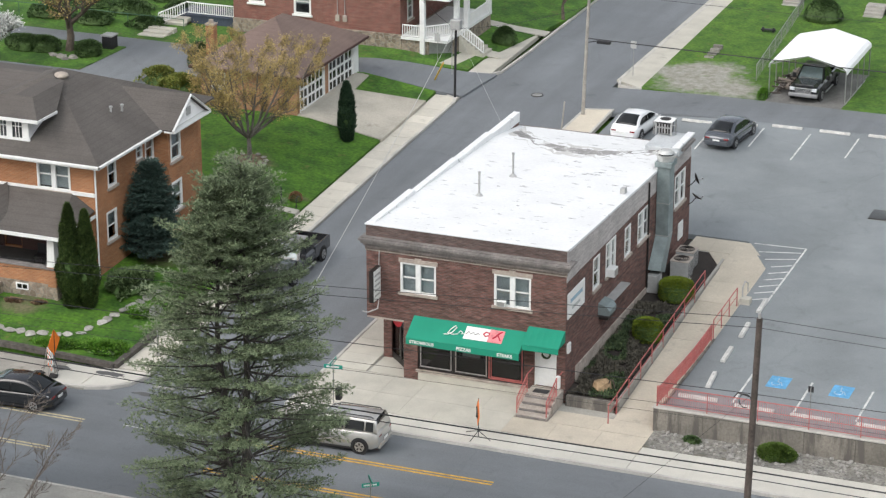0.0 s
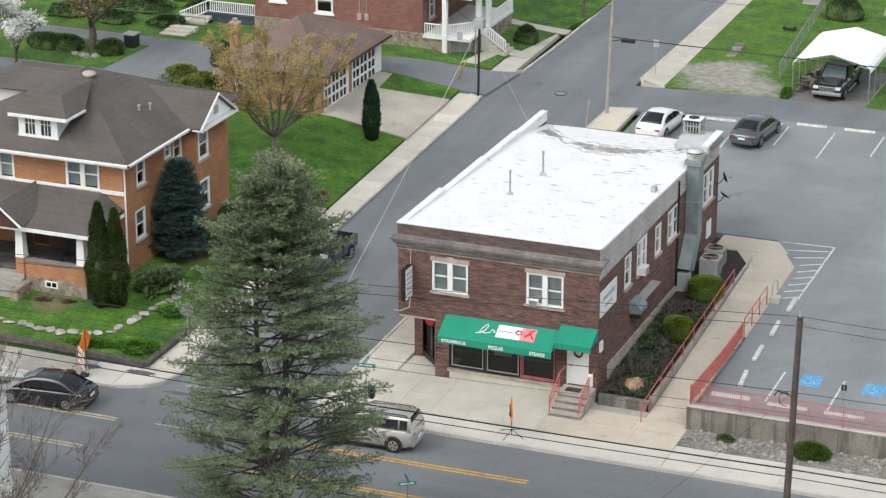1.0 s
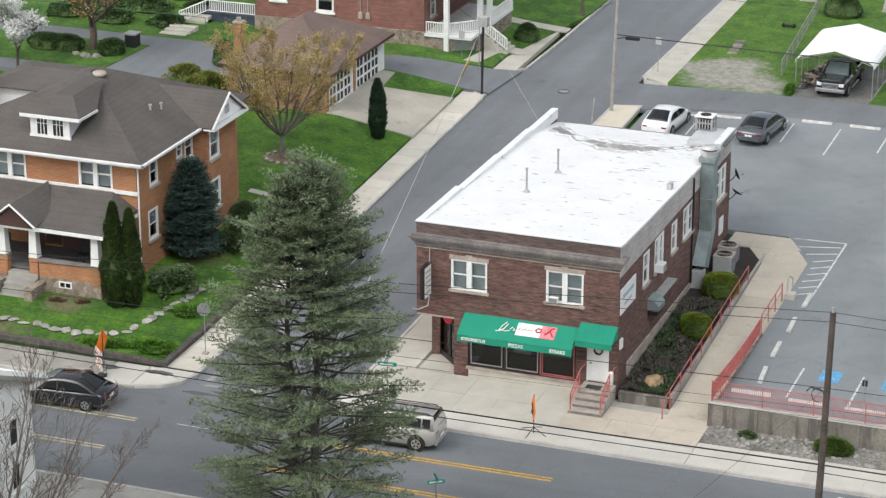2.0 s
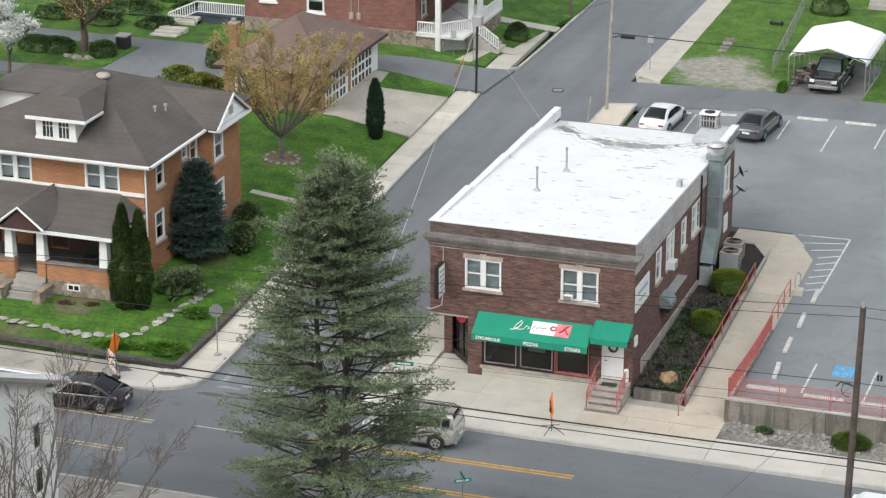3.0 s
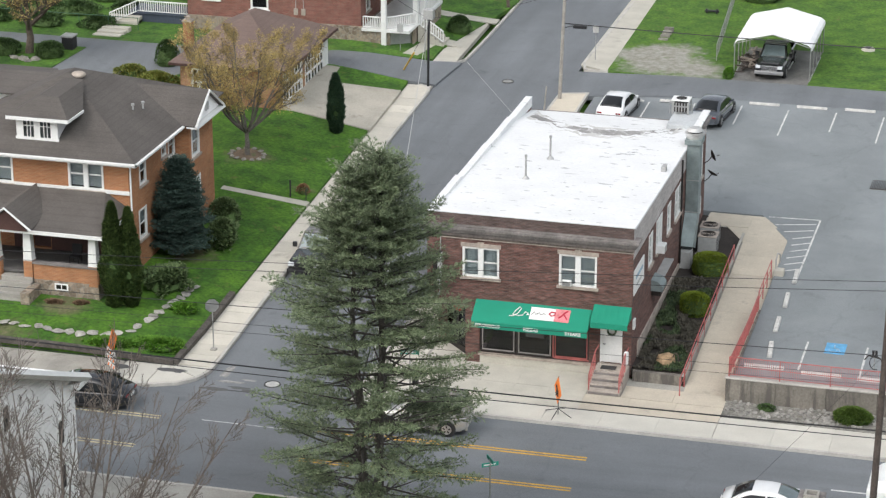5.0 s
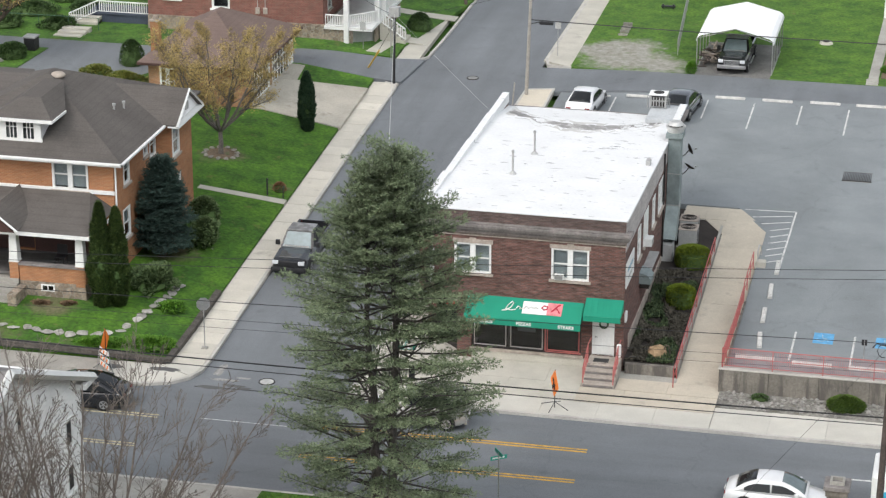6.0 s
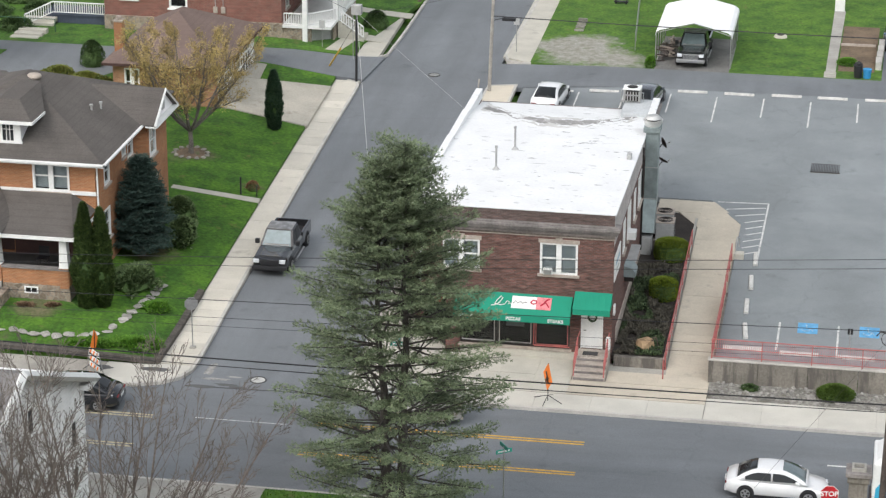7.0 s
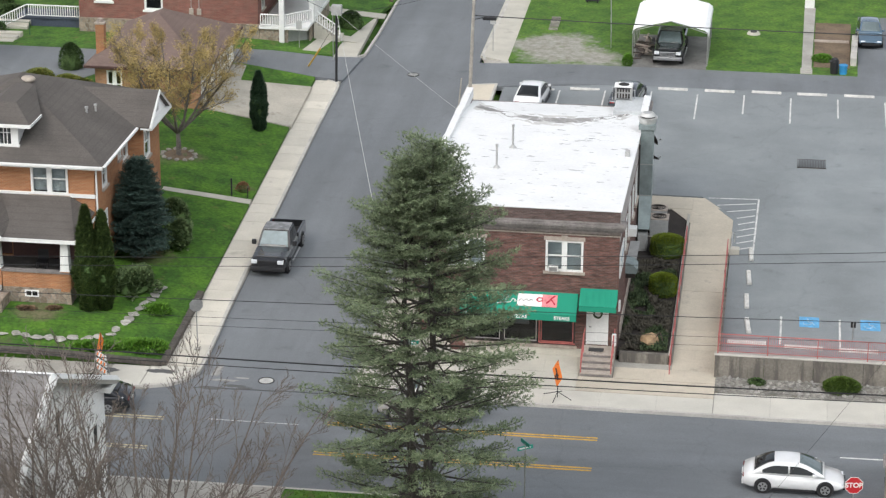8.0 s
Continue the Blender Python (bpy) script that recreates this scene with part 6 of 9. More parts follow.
part("roof", poly_roof([[(FX0 - 0.5, FY0 - 0.5, ze), (FX1 + 0.5, FY0 - 0.5, ze), (FX1 - 4, ym, zr_), (FX0 + 4, ym, zr_)], [(FX1 + 0.5, FY0 - 0.5, ze), (FX1 + 0.5, FY1 + 0.5, ze), (FX1 - 4, ym, zr_)],
                        [(FX1 + 0.5, FY1 + 0.5, ze), (FX0 - 0.5, FY1 + 0.5, ze), (FX0 + 4, ym, zr_), (FX1 - 4, ym, zr_)], [(FX0 - 0.5, FY1 + 0.5, ze), (FX0 - 0.5, FY0 - 0.5, ze), (FX0 + 4, ym, zr_)]]), ROOFING, fhs)
stile_window(fhs, pose(FX0 + 4.65, FY0, 3.9), 1.3, 1.8, 1, 0.13, head=False, blind=0.6, sill="white")
stile_window(fhs, pose(FX0 + 1.2, FY0, 4.4), 1.2, 1.6, 1, 0.13, head=False, blind=0.6, sill="white")
stile_window(fhs, pose(FX1, FY0 + 1.2, 3.9, rz=90), 1.0, 1.8, 1, 0.12, head=False, blind=0.4)
for x in (-33.1, -32.55):
    part("meter", soft_box(x, FY0 - 0.12, 3.7, x + 0.3, FY0 + 0.02, 4.15, 0.03), SILLSTONE, fhs)
    part("conduit", tubes((((x + 0.15, FY0 - 0.05, 4.1), (x + 0.15, FY0 - 0.05, 6.7)), 0.025)), UNIT_GREY, fhs)


def baluster_rail(parent, a, b, za, zb, h=0.8, gap=0.16):
    n = max(2, int(math.dist(a, b) / gap))
    for i in range(n + 1):
        t = i / n
        x, y, z = a[0] + (b[0] - a[0]) * t, a[1] + (b[1] - a[1]) * t, za + (zb - za) * t
        part("baluster", boxes((x - 0.025, y - 0.025, z + 0.05, x + 0.025, y + 0.025, z + h)), WHITE, parent)
    part("rail", tubes((((*a, za + h), (*b, zb + h)), 0.05), (((*a, za + 0.07), (*b, zb + 0.07)), 0.04), seg=6), WHITE, parent)


fp = new("porch")
fp.parent = fhs
pz = 3.15
part("deck", boxes((FX1 + 0.1, 47.4, pz - 0.2, -24.8, 56.0, pz)), WHITE, fp)
part("skirt", boxes((FX1 + 0.12, 47.52, 1.4, -26.2, 47.62, pz - 0.2), (-25.0, 48.8, 1.4, -24.9, 56.0, pz - 0.2)), FIELDSTONE, fp)
part("lattice", slab_poly([(-26.45, 47.6, 1.4), (-24.95, 49.2, 1.4), (-24.95, 49.2, pz - 0.2), (-26.45, 47.6, pz - 0.2)], (-0.06, 0.06, 0)), UNIT_GREY, fp)
baluster_rail(fp, (-28.1, 47.5), (-26.75, 47.5), pz, pz)
baluster_rail(fp, (-26.5, 47.5), (-24.9, 49.2), pz, pz)
baluster_rail(fp, (-24.9, 51.4), (-24.9, 55.6), pz, pz)
for x, y in ((-26.62, 47.5), (-24.9, 49.4), (-24.9, 51.3), (-24.9, 55.6)):
    part("column", soft_box(x - 0.17, y - 0.17, 1.5 if x == -26.62 else pz - 0.1, x + 0.17, y + 0.17, 5.9, 0.02), WHITE, fp)
part("porch_beam", boxes((FX1 + 0.1, 47.3, 5.9, -24.6, 56.0, 6.15)), WHITE, fp)
for k in range(6):
    part("step", boxes((-24.8 + 0.3 * k, 49.55, 1.4, -24.5 + 0.3 * k, 51.2, pz - 0.2 - 0.22 * k)), CONCRETE, fp)
baluster_rail(fp, (-24.7, 49.55), (-23.0, 49.55), pz - 0.1, 1.9)
sp = new("side_porch")
sp.parent = fhs
part("deck", boxes((-45.6, 48.2, 2.8, -40.95, 50.5, 2.92)), mat("blue_grey_deck", (0.07, 0.085, 0.12), 0.7), sp)
part("skirt", boxes((-45.5, 48.3, 1.6, -40.95, 48.4, 2.8)), mat("blue_grey_boards", (0.06, 0.075, 0.11), 0.7), sp)
baluster_rail(sp, (-44.9, 48.3), (-40.95, 48.3), 2.92, 2.92)
baluster_rail(sp, (-46.6, 47.2), (-44.9, 48.3), 2.2, 2.92)
for k in range(4):
    part("step", boxes((-46.9, 46.6 + 0.35 * k, 1.6, -44.6, 48.3, 1.9 + 0.25 * k)), CONCRETE, sp)
for k in range(3):
    st_ = thing("garden_step", "flat concrete garden step in the grass", "step", "garden steps")
    part("slab", soft_box(-46.6 + 0.1 * k, 44.0 + 0.6 * k, 1.9, -44.6 + 0.1 * k, 44.55 + 0.6 * k, 2.3 + 0.12 * k, 0.03), CONCRETE, st_)
sheet("house_walk", [[(-25.0, 46.4), (-24.0, 46.6), (-23.5, 50.0), (-24.5, 50.0)], R(-24.5, 50.0, -21.6, 51.2), [(-26, 56.5), (-21.0, 56.5), (-21.0, 57.6), (-26, 57.6)]], back_z, 0.02, CONCRETE, "concrete garden walks in front of the far house", "path", depth=0.08)

# ---- carport ----
cp = thing("carport", "white metal carport with rounded eaves over a pickup", "carport")
cx0, cx1, cy0, cy1, cg = -2.72, 2.45, 48.0, 55.2, 1.5
bm = bmesh.new()
prof = [(cx0, 3.55), (cx0 + 0.06, 3.8), (cx0 + 0.3, 3.98), ((cx0 + cx1) / 2, 4.55), (cx1 - 0.3, 3.98), (cx1 - 0.06, 3.8), (cx1, 3.55)]
rowsv = [[bm.verts.new((x, y, z + (0.01 if i % 2 else 0))) for x, z in prof] for i, y in enumerate([cy0 + (cy1 - cy0) * k / 12 for k in range(13)])]
for a, b in zip(rowsv, rowsv[1:]):
    for i in range(len(prof) - 1):
        bm.faces.new((a[i], a[i + 1], b[i + 1], b[i]))
solid(bm, 0.02)
part("roof_sheet", bm, mat("white_sheet_metal", (0.88, 0.88, 0.88), 0.6, 1, 8, 0.04, 0.03, 0.05), cp)
for x in (cx0 + 0.08, cx1 - 0.08):
    for k in range(5):
        y = cy0 + 0.1 + (cy1 - cy0 - 0.2) * k / 4
        part("leg", tubes((((x, y, cg - 0.05), (x, y, 3.75)), 0.04), seg=6), STEEL, cp)
    part("base_rail", boxes((x - 0.04, cy0, cg - 0.03, x + 0.04, cy1, cg + 0.04)), STEEL, cp)
for k in range(5):
    y = cy0 + 0.1 + (cy1 - cy0 - 0.2) * k / 4
    part("truss", tubes((((cx0 + 0.1, y, 3.74), ((cx0 + cx1) / 2, y, 4.48), (cx1 - 0.1, y, 3.74)), 0.03), seg=5), STEEL, cp)
sheet("carport_floor", [R(cx0 + 0.1, 46.98, cx1 - 0.1, cy1)], back_z, 0.01, mat("grey_grit", (0.17, 0.165, 0.155), 0.95, 0.6, 9, 0.3, 0.3, 0.4), "bare grey grit under the carport", "ground", depth=0.05)
for k, (x, y, s) in enumerate(((-2.0, 50.0, 0.5), (-2.2, 51.2, 0.6), (-1.9, 52.4, 0.45), (-2.3, 49.3, 0.35))):
    jk = thing("stored_bundle", "jumbled pale boards and bundles stored under the carport", "stored goods", "stored goods")
    for i in range(7):
        part("board", boxes_at((-s, -s * 0.2, 0, s, s * 0.05, 0.08), pose(x + random.uniform(-0.2, 0.2), y + random.uniform(-0.3, 0.3), cg + 0.02 + 0.1 * i, random.uniform(-20, 20), random.uniform(-15, 15), random.uniform(0, 180))), WOODPOLE if k % 2 else SILLSTONE, jk)


# ---- plants ----
class Leaves:
    """Gathers many small leaf or needle blades for one mesh."""

    def __init__(self):
        self.v, self.f = [], []

    def blade(self, p, d, length, width, droop=0.0):
        d = Vector(d).normalized()
        s = d.cross(Vector((random.uniform(-0.3, 0.3), random.uniform(-0.3, 0.3), 1.0)))
        s = s.normalized() if s.length > 1e-4 else Vector((1, 0, 0))
        s = (s + Vector((0, 0, random.uniform(-0.6, 0.6)))).normalized() * width / 2
        k = len(self.v)
        m = p + d * length * 0.5
        t = p + d * length + Vector((0, 0, -droop))
        self.v += [tuple(p), tuple(m + s), tuple(t), tuple(m - s)]
        self.f.append((k, k + 1, k + 2, k + 3))

    def tuft(self, p, d, length, width, n, spread=0.6, droop=0.0):
        d = Vector(d).normalized()
        for _ in range(n):
            e = (d + Vector((random.gauss(0, spread), random.gauss(0, spread), random.gauss(0, spread * 0.7)))).normalized()
            self.blade(p, e, length * random.uniform(0.7, 1.2), width * random.uniform(0.7, 1.2), droop)

    def put(self, name, material, parent):
        me = bpy.data.meshes.new(name)
        me.from_pydata(self.v, [], self.f)
        me.materials.append(material)
        ob = new(name, me)
        ob.parent = parent
        return ob


def conifer(label, at, height, radius, trunks, material, seed, name, full=11.0, power=0.52, step=0.5, ring=6, low=0.06, droop=-0.1, rise=0.75, bare=0.45, gaps=0.1, twig_gap=0.22, tuft_gap=0.13, blades=6, blade_len=0.17, blade_w=0.034, spread=0.45, sweep=0.34, curl=(0.1, 0.24), hang=0.25, bark=BARK, vary=(0.68, 1.06)):
    """Whorls of boughs round one or more trunks; each bough carries flat sprays of needle tufts on its outer part, so that light falls through near the trunks."""
    random.seed(seed)
    tr = thing(name, label, "tree")
    lv = Leaves()
    foot = Vector(at)
    boughs = bmesh.new()
    for dx, dy, hh in trunks:
        top = height * hh
        bend = [Vector((noise.noise(Vector((k * 0.7, seed, dx))), noise.noise(Vector((k * 0.7, seed, 5 + dx))), 0)) * 0.16 * min(1.0, k / 3) for k in range(13)]
        pts = [foot + Vector((dx * (0.35 + 0.65 * min(1.0, k / 7)), dy * (0.35 + 0.65 * min(1.0, k / 7)), top * k / 12)) + bend[k] for k in range(13)]
        bm = bmesh.new()
        tube(bm, pts, 0.0135 * height + 0.02, 0.012, 8)
        part("trunk", bm, bark, tr)
        out = Vector((dx, dy, 0)).length
        z = low * height
        while z < top - 0.12:
            d = top - z
            f = 12 * z / top
            k = min(int(f), 11)
            o0 = pts[k].lerp(pts[k + 1], f - k)
            reach = radius * min(1.0, d / full) ** power + 0.08
            young = 1 - min(1.0, d / (height * 0.55))
            a0 = random.uniform(0, 6.28)
            n = ring + 2 if 0.8 < d < 5.0 else ring
            for b in range(n):
                a = a0 + 6.283 * (b + random.uniform(-0.3, 0.3)) / n
                way = Vector((math.cos(a), math.sin(a), 0))
                facing = (way.x * dx + way.y * dy) / out if out > 0.01 else 0.0
                if facing < -0.35 and random.random() < 0.6:
                    continue
                if young < 0.6 and random.random() < gaps:
                    continue
                L = max(0.18, (reach - out * facing) * random.uniform(*vary) * (0.82 if z < low * height + 1.2 else 1.0))
                e0 = droop + (rise - droop) * young ** 1.4 + random.uniform(-0.08, 0.1)
                tip = random.uniform(*curl)
                o = o0 + Vector((0, 0, random.uniform(-0.5, 0.5) * step))
                P = lambda u: o + way * (L * u) + Vector((0, 0, L * (e0 * u + tip * u * u)))
                tube(boughs, [o, P(0.35), P(0.7), P(1.0)], 0.01 + 0.011 * L, 0.006, 4)
                side = Vector((-way.y, way.x, 0))
                start = bare * (1 - young) * min(1.0, L / 2.0) + random.uniform(-0.06, 0.06)
                u = max(0.04, start)
                while u <= 1.0:
                    q = P(u)
                    fwd = (way + Vector((0, 0, e0 + 2 * tip * u))).normalized()
                    thin = min(1.0, 0.45 + 2.2 * (u - start))
                    w = (sweep * L * (1.12 - u) + 0.16) * random.uniform(0.65, 1.15) * thin
                    for sg in (-1, 1):
                        way2 = (side * sg * 0.8 + fwd * random.uniform(0.45, 0.8) + Vector((0, 0, random.uniform(-0.16, 0.14)))).normalized()
                        m = max(1, int(w / tuft_gap))
                        for i in range(1, m + 1):
                            r = q + way2 * (w * i / m) + Vector((random.gauss(0, 0.02), random.gauss(0, 0.02), random.gauss(0, 0.025)))
                            lv.tuft(r, way2 + fwd * 0.4 + Vector((0, 0, random.uniform(hang - 0.35, hang + 0.35))), blade_len, blade_w, blades, spread, 0.01)
                    lv.tuft(q, fwd + Vector((0, 0, 0.3)), blade_len, blade_w, blades, spread)
                    u += twig_gap / max(L, 0.2)
                lv.tuft(P(1.0), way + Vector((0, 0, 0.5)), blade_len * 1.2, blade_w, blades, 0.4)
            z += step * random.uniform(0.75, 1.2) * (0.45 + 0.55 * min(1.0, d / 5))
        lv.tuft(pts[-1] - Vector((0, 0, 0.1)), (0, 0, 1), blade_len * 1.5, blade_w, 10, 0.3)
    part("bough_mass", boughs, bark, tr)["kind"] = "stuff"
    lv.put("needles", material, tr)["kind"] = "stuff"
    return tr


PINE_BARK = mat("dark_grey_pine_bark", (0.075, 0.068, 0.06), 0.95, 2, 16, 0.3, 0.4, 0.6)
conifer("tall feathery grey-green pine with two dark trunks beside the road", (-6.5, -21.8, 0.0), 18.0, 4.75, [(-0.72, -0.15, 0.95), (0.36, 0.12, 1.0)], PINE, 5, "pine_tree", full=9.0, power=0.58, step=0.48, ring=7, droop=0.1, rise=0.62, bare=0.5, gaps=0.18, twig_gap=0.18, tuft_gap=0.12, blades=7, blade_len=0.17, blade_w=0.038, spread=0.55, sweep=0.36, curl=(-0.04, 0.16), hang=0.1, bark=PINE_BARK, vary=(0.6, 1.06))
conifer("dense dark blue-green spruce beside the brick house", (-26.35, 7.95, 0.9), 5.6, 2.15, [(0, 0, 1)], SPRUCE, 8, "spruce_tree", full=5.4, power=0.62, step=0.2, ring=11, low=0.16, droop=-0.25, rise=0.5, bare=0.15, gaps=0.0, twig_gap=0.12, tuft_gap=0.09, blades=7, blade_len=0.13, blade_w=0.034, spread=0.5, sweep=0.32)


def dense_column(label, at, height, radius, material, seed, name, tip=1.6, n=5200, blade=0.16, belly=0.35):
    """A close-set upright evergreen: an uneven spindle covered in small sprays."""
    random.seed(seed)
    tr = thing(name, label, "tree")
    bm = bmesh.new()
    tube(bm, [(at[0], at[1], at[2] - 0.1), (at[0], at[1], at[2] + height * 0.9)], 0.09, 0.02, 6)
    part("trunk", bm, BARK, tr)
    prof = lambda t: radius * (min(1.0, (t + 0.12) / (belly + 0.12)) ** 0.5 if t < belly else ((1 - t) / (1 - belly)) ** (1 / tip))
    core = bmesh.new()
    rings = []
    for k in range(13):
        t = k / 12
        rings.append([core.verts.new((at[0] + prof(t) * 0.8 * math.cos(a), at[1] + prof(t) * 0.8 * math.sin(a), at[2] + 0.05 + height * 0.97 * t)) for a in [6.283 * i / 12 for i in range(12)]])
    for r, s in zip(rings, rings[1:]):
        for i in range(12):
            core.faces.new((r[i], r[(i + 1) % 12], s[(i + 1) % 12], s[i]))
    part("inner_foliage", core, SHRUB_DARK, tr)
    lv = Leaves()
    for _ in range(n):
        t, a = random.random() ** 1.15, random.uniform(0, 6.283)
        r = prof(t) * (0.86 + 0.34 * noise.noise(Vector((math.cos(a) * 2.6, math.sin(a) * 2.6, t * height * 1.9 + seed)))) * random.uniform(0.85, 1.05)
        p = Vector((at[0] + r * math.cos(a), at[1] + r * math.sin(a), at[2] + height * t))
        lv.tuft(p, (math.cos(a) * 0.5, math.sin(a) * 0.5, 0.9), blade, blade * 0.45, 2, 0.35)
    lv.put("foliage", material, tr)["kind"] = "stuff"
    return tr


dense_column("tall narrow dark green arborvitae at the porch corner", (-27.2, 0.55, 0.75), 5.6, 0.72, ARBOR, 11, "arborvitae", n=8500, blade=0.2)
dense_column("narrow dark green arborvitae with golden edge", (-26.45, 0.9, 0.7), 5.3, 0.68, ARBOR, 12, "arborvitae", n=8000, blade=0.2)
dense_column("narrow dark cypress at the edge of the driveway", (-24.45, 29.75, 1.35), 3.75, 0.58, leafy("cypress_green", (0.022, 0.055, 0.032), (0.075, 0.125, 0.07)), 13, "cypress_tree", n=5200, belly=0.45, blade=0.22)


def mound(label, at, rx, ry, h, material, seed, n=2600, blade=0.13, flat=0.0, name="shrub", cat="shrub", rough=0.18, up=0.5):
    """A rounded or clipped bush with a leafy, uneven skin and dark inside."""
    random.seed(seed)
    sh = thing(name, label, cat)
    z_of = lambda t: h * (t ** (0.6 if flat else 0.85))
    shape = lambda t: (1 - max(0.0, (t - flat) / (1 - flat)) ** 2.2) ** 0.5 * (0.82 + 0.18 * min(1, t * 4)) if t < 1 else 0.02
    core = bmesh.new()
    rings = []
    for k in range(9):
        t = k / 8
        rings.append([core.verts.new((at[0] + rx * 0.84 * shape(t) * math.cos(a), at[1] + ry * 0.84 * shape(t) * math.sin(a), at[2] - 0.05 + h * 0.9 * t)) for a in [6.283 * i / 14 for i in range(14)]])
    for r, s in zip(rings, rings[1:]):
        for i in range(14):
            core.faces.new((r[i], r[(i + 1) % 14], s[(i + 1) % 14], s[i]))
    part("inner_foliage", core, SHRUB_DARK, sh)
    lv = Leaves()
    for _ in range(n):
        a = random.uniform(0, 6.283)
        t = 1 - random.random() ** 1.4
        k = shape(t) * (0.92 + rough * noise.noise(Vector((math.cos(a) * 1.7, math.sin(a) * 1.7, t * 2 + seed))))
        if random.random() < 0.35:
            k *= math.sqrt(random.random())
            z = h * (flat if flat else 0.0) + h * (1 - (flat if flat else 0.0)) * max(0.0, 1 - (k / max(0.01, 1.0)) ** 2) ** 0.5
        else:
            z = h * t
        p = Vector((at[0] + rx * k * math.cos(a), at[1] + ry * k * math.sin(a), at[2] + z))
        lv.tuft(p, (math.cos(a), math.sin(a), up + 0.8 * t), blade, blade * 0.5, 2, 0.6)
    lv.put("leaves", material, sh)["kind"] = "stuff"
    return sh


LOOSE = leafy("loose_shrub_leaves", (0.07, 0.115, 0.045), (0.16, 0.215, 0.09))
mound("clipped yellow-green yew with a flat top in the bed", (1.75, 12.6, 0.95), 0.98, 0.92, 1.1, SHRUB, 21, 3600, 0.09, flat=0.7, name="clipped_shrub", rough=0.1)
mound("clipped yellow-green yew drum in the mulch bed", (1.85, 7.3, 0.72), 0.78, 0.75, 1.1, SHRUB, 22, 3600, 0.09, flat=0.7, name="clipped_shrub", rough=0.1)
mound("spreading green juniper on the gravel bank", (11.1, -2.5, 0.04), 0.95, 0.6, 0.62, JUNIPER, 23, 2600, 0.14, name="juniper_shrub")
mound("small sparse weed clump on the gravel", (7.0, -2.2, 0.04), 0.45, 0.3, 0.22, SHRUB_DARK, 24, 350, 0.1, name="weed_clump")
mound("loose dark green rhododendron below the arborvitae", (-25.75, 4.2, 0.65), 1.15, 1.75, 0.9, LOOSE, 25, 2600, 0.24, name="shrub", rough=0.9)
mound("loose mid-green shrub beside the spruce", (-24.9, 10.3, 0.9), 0.75, 0.95, 1.35, LOOSE, 26, 2600, 0.24, name="shrub", rough=1.1)
mound("olive shrub against the far house corner", (-25.9, 13.6, 1.0), 0.9, 0.9, 1.3, LOOSE, 27, 2000, 0.18, name="shrub", rough=0.6)
mound("leafy green shrub on the lawn corner", (-24.0, 1.9, 0.33), 0.8, 0.8, 0.28, LAWN_LEAF, 28, 900, 0.16, name="shrub", rough=0.4)
mound("bright green perennials along the lawn edge", (-23.7, -2.6, 0.12), 1.5, 0.9, 0.32, LAWN_LEAF, 29, 1500, 0.17, name="perennials", rough=0.5)
mound("bright green perennials along the lawn edge", (-26.2, -3.1, 0.15), 1.4, 0.7, 0.26, LAWN_LEAF, 30, 1100, 0.17, name="perennials", rough=0.5)
mound("rounded clipped bush behind the garage", (-38.9, 38.4, 2.2), 0.85, 0.8, 1.7, SHRUB_DARK, 31, 1900, 0.14, name="shrub")
for k, (x, y, w) in enumerate(((-52.0, 38.0, 1.5), (-50.6, 38.1, 1.3), (-47.2, 38.2, 0.9))):
    mound("dark clipped hedge at the edge of the yard", (x, y, 2.15), w, 0.85, 1.05, SHRUB_DARK, 40 + k, 1500, 0.16, flat=0.6, name="hedge")
mound("dark round shrub beside the far porch", (-22.9, 53.5, 1.55), 0.9, 0.9, 1.2, SHRUB_DARK, 45, 1300, 0.15, name="shrub")
mound("dark round shrub on the far lawn", (-3.7, 67.4, 1.6), 1.5, 1.2, 1.6, SHRUB_DARK, 46, 1300, 0.18, name="shrub")
mound("green weeds at the foot of the carport", (-2.95, 47.9, 1.45), 0.35, 0.9, 0.6, LAWN_LEAF, 47, 700, 0.14, name="weed_clump")
mound("bright leaves in the garden corner", (10.1, 50.6, 1.5), 0.75, 0.8, 0.35, LAWN_LEAF, 48, 700, 0.15, name="perennials")
FORSYTHIA = leafy("yellow_green_leaves", (0.1, 0.15, 0.03), (0.26, 0.25, 0.06))
mound("loose shrub with yellow-green spring leaves beside the garage", (-37.7, 33.4, 1.95), 1.5, 1.3, 1.2, FORSYTHIA, 81, 2600, 0.2, name="shrub", rough=0.7)
mound("loose shrub with yellow-green spring leaves beside the garage", (-40.0, 34.8, 1.95), 1.3, 1.2, 1.1, FORSYTHIA, 82, 1500, 0.2, name="shrub", rough=0.7)
DRY = leafy("dry_brown_twigs", (0.12, 0.075, 0.045), (0.24, 0.16, 0.1))
mound("low dry brown shrub below the porch wall", (-30.3, -0.1, 0.5), 0.9, 0.5, 0.45, DRY, 83, 900, 0.13, name="shrub", rough=0.6)
mound("low dry brown shrub below the porch wall", (-28.9, 0.1, 0.55), 0.7, 0.5, 0.4, DRY, 84, 700, 0.13, name="shrub", rough=0.6)
for k, (x, y, s) in enumerate(((-51.0, 45.9, 1.6), (-47.0, 46.2, 1.2), (-50.2, 49.5, 1.8), (-46.6, 50.5, 1.3), (-53.5, 50.0, 1.8), (-49.0, 53.5, 1.6), (-55.0, 46.5, 1.7))):
    mound("dark tangled shrub with pale flowers in the far garden", (x, y, 2.2), s, s * 0.8, 0.75, SHRUB_DARK, 60 + k, 1100, 0.2, name="shrub", rough=0.7)
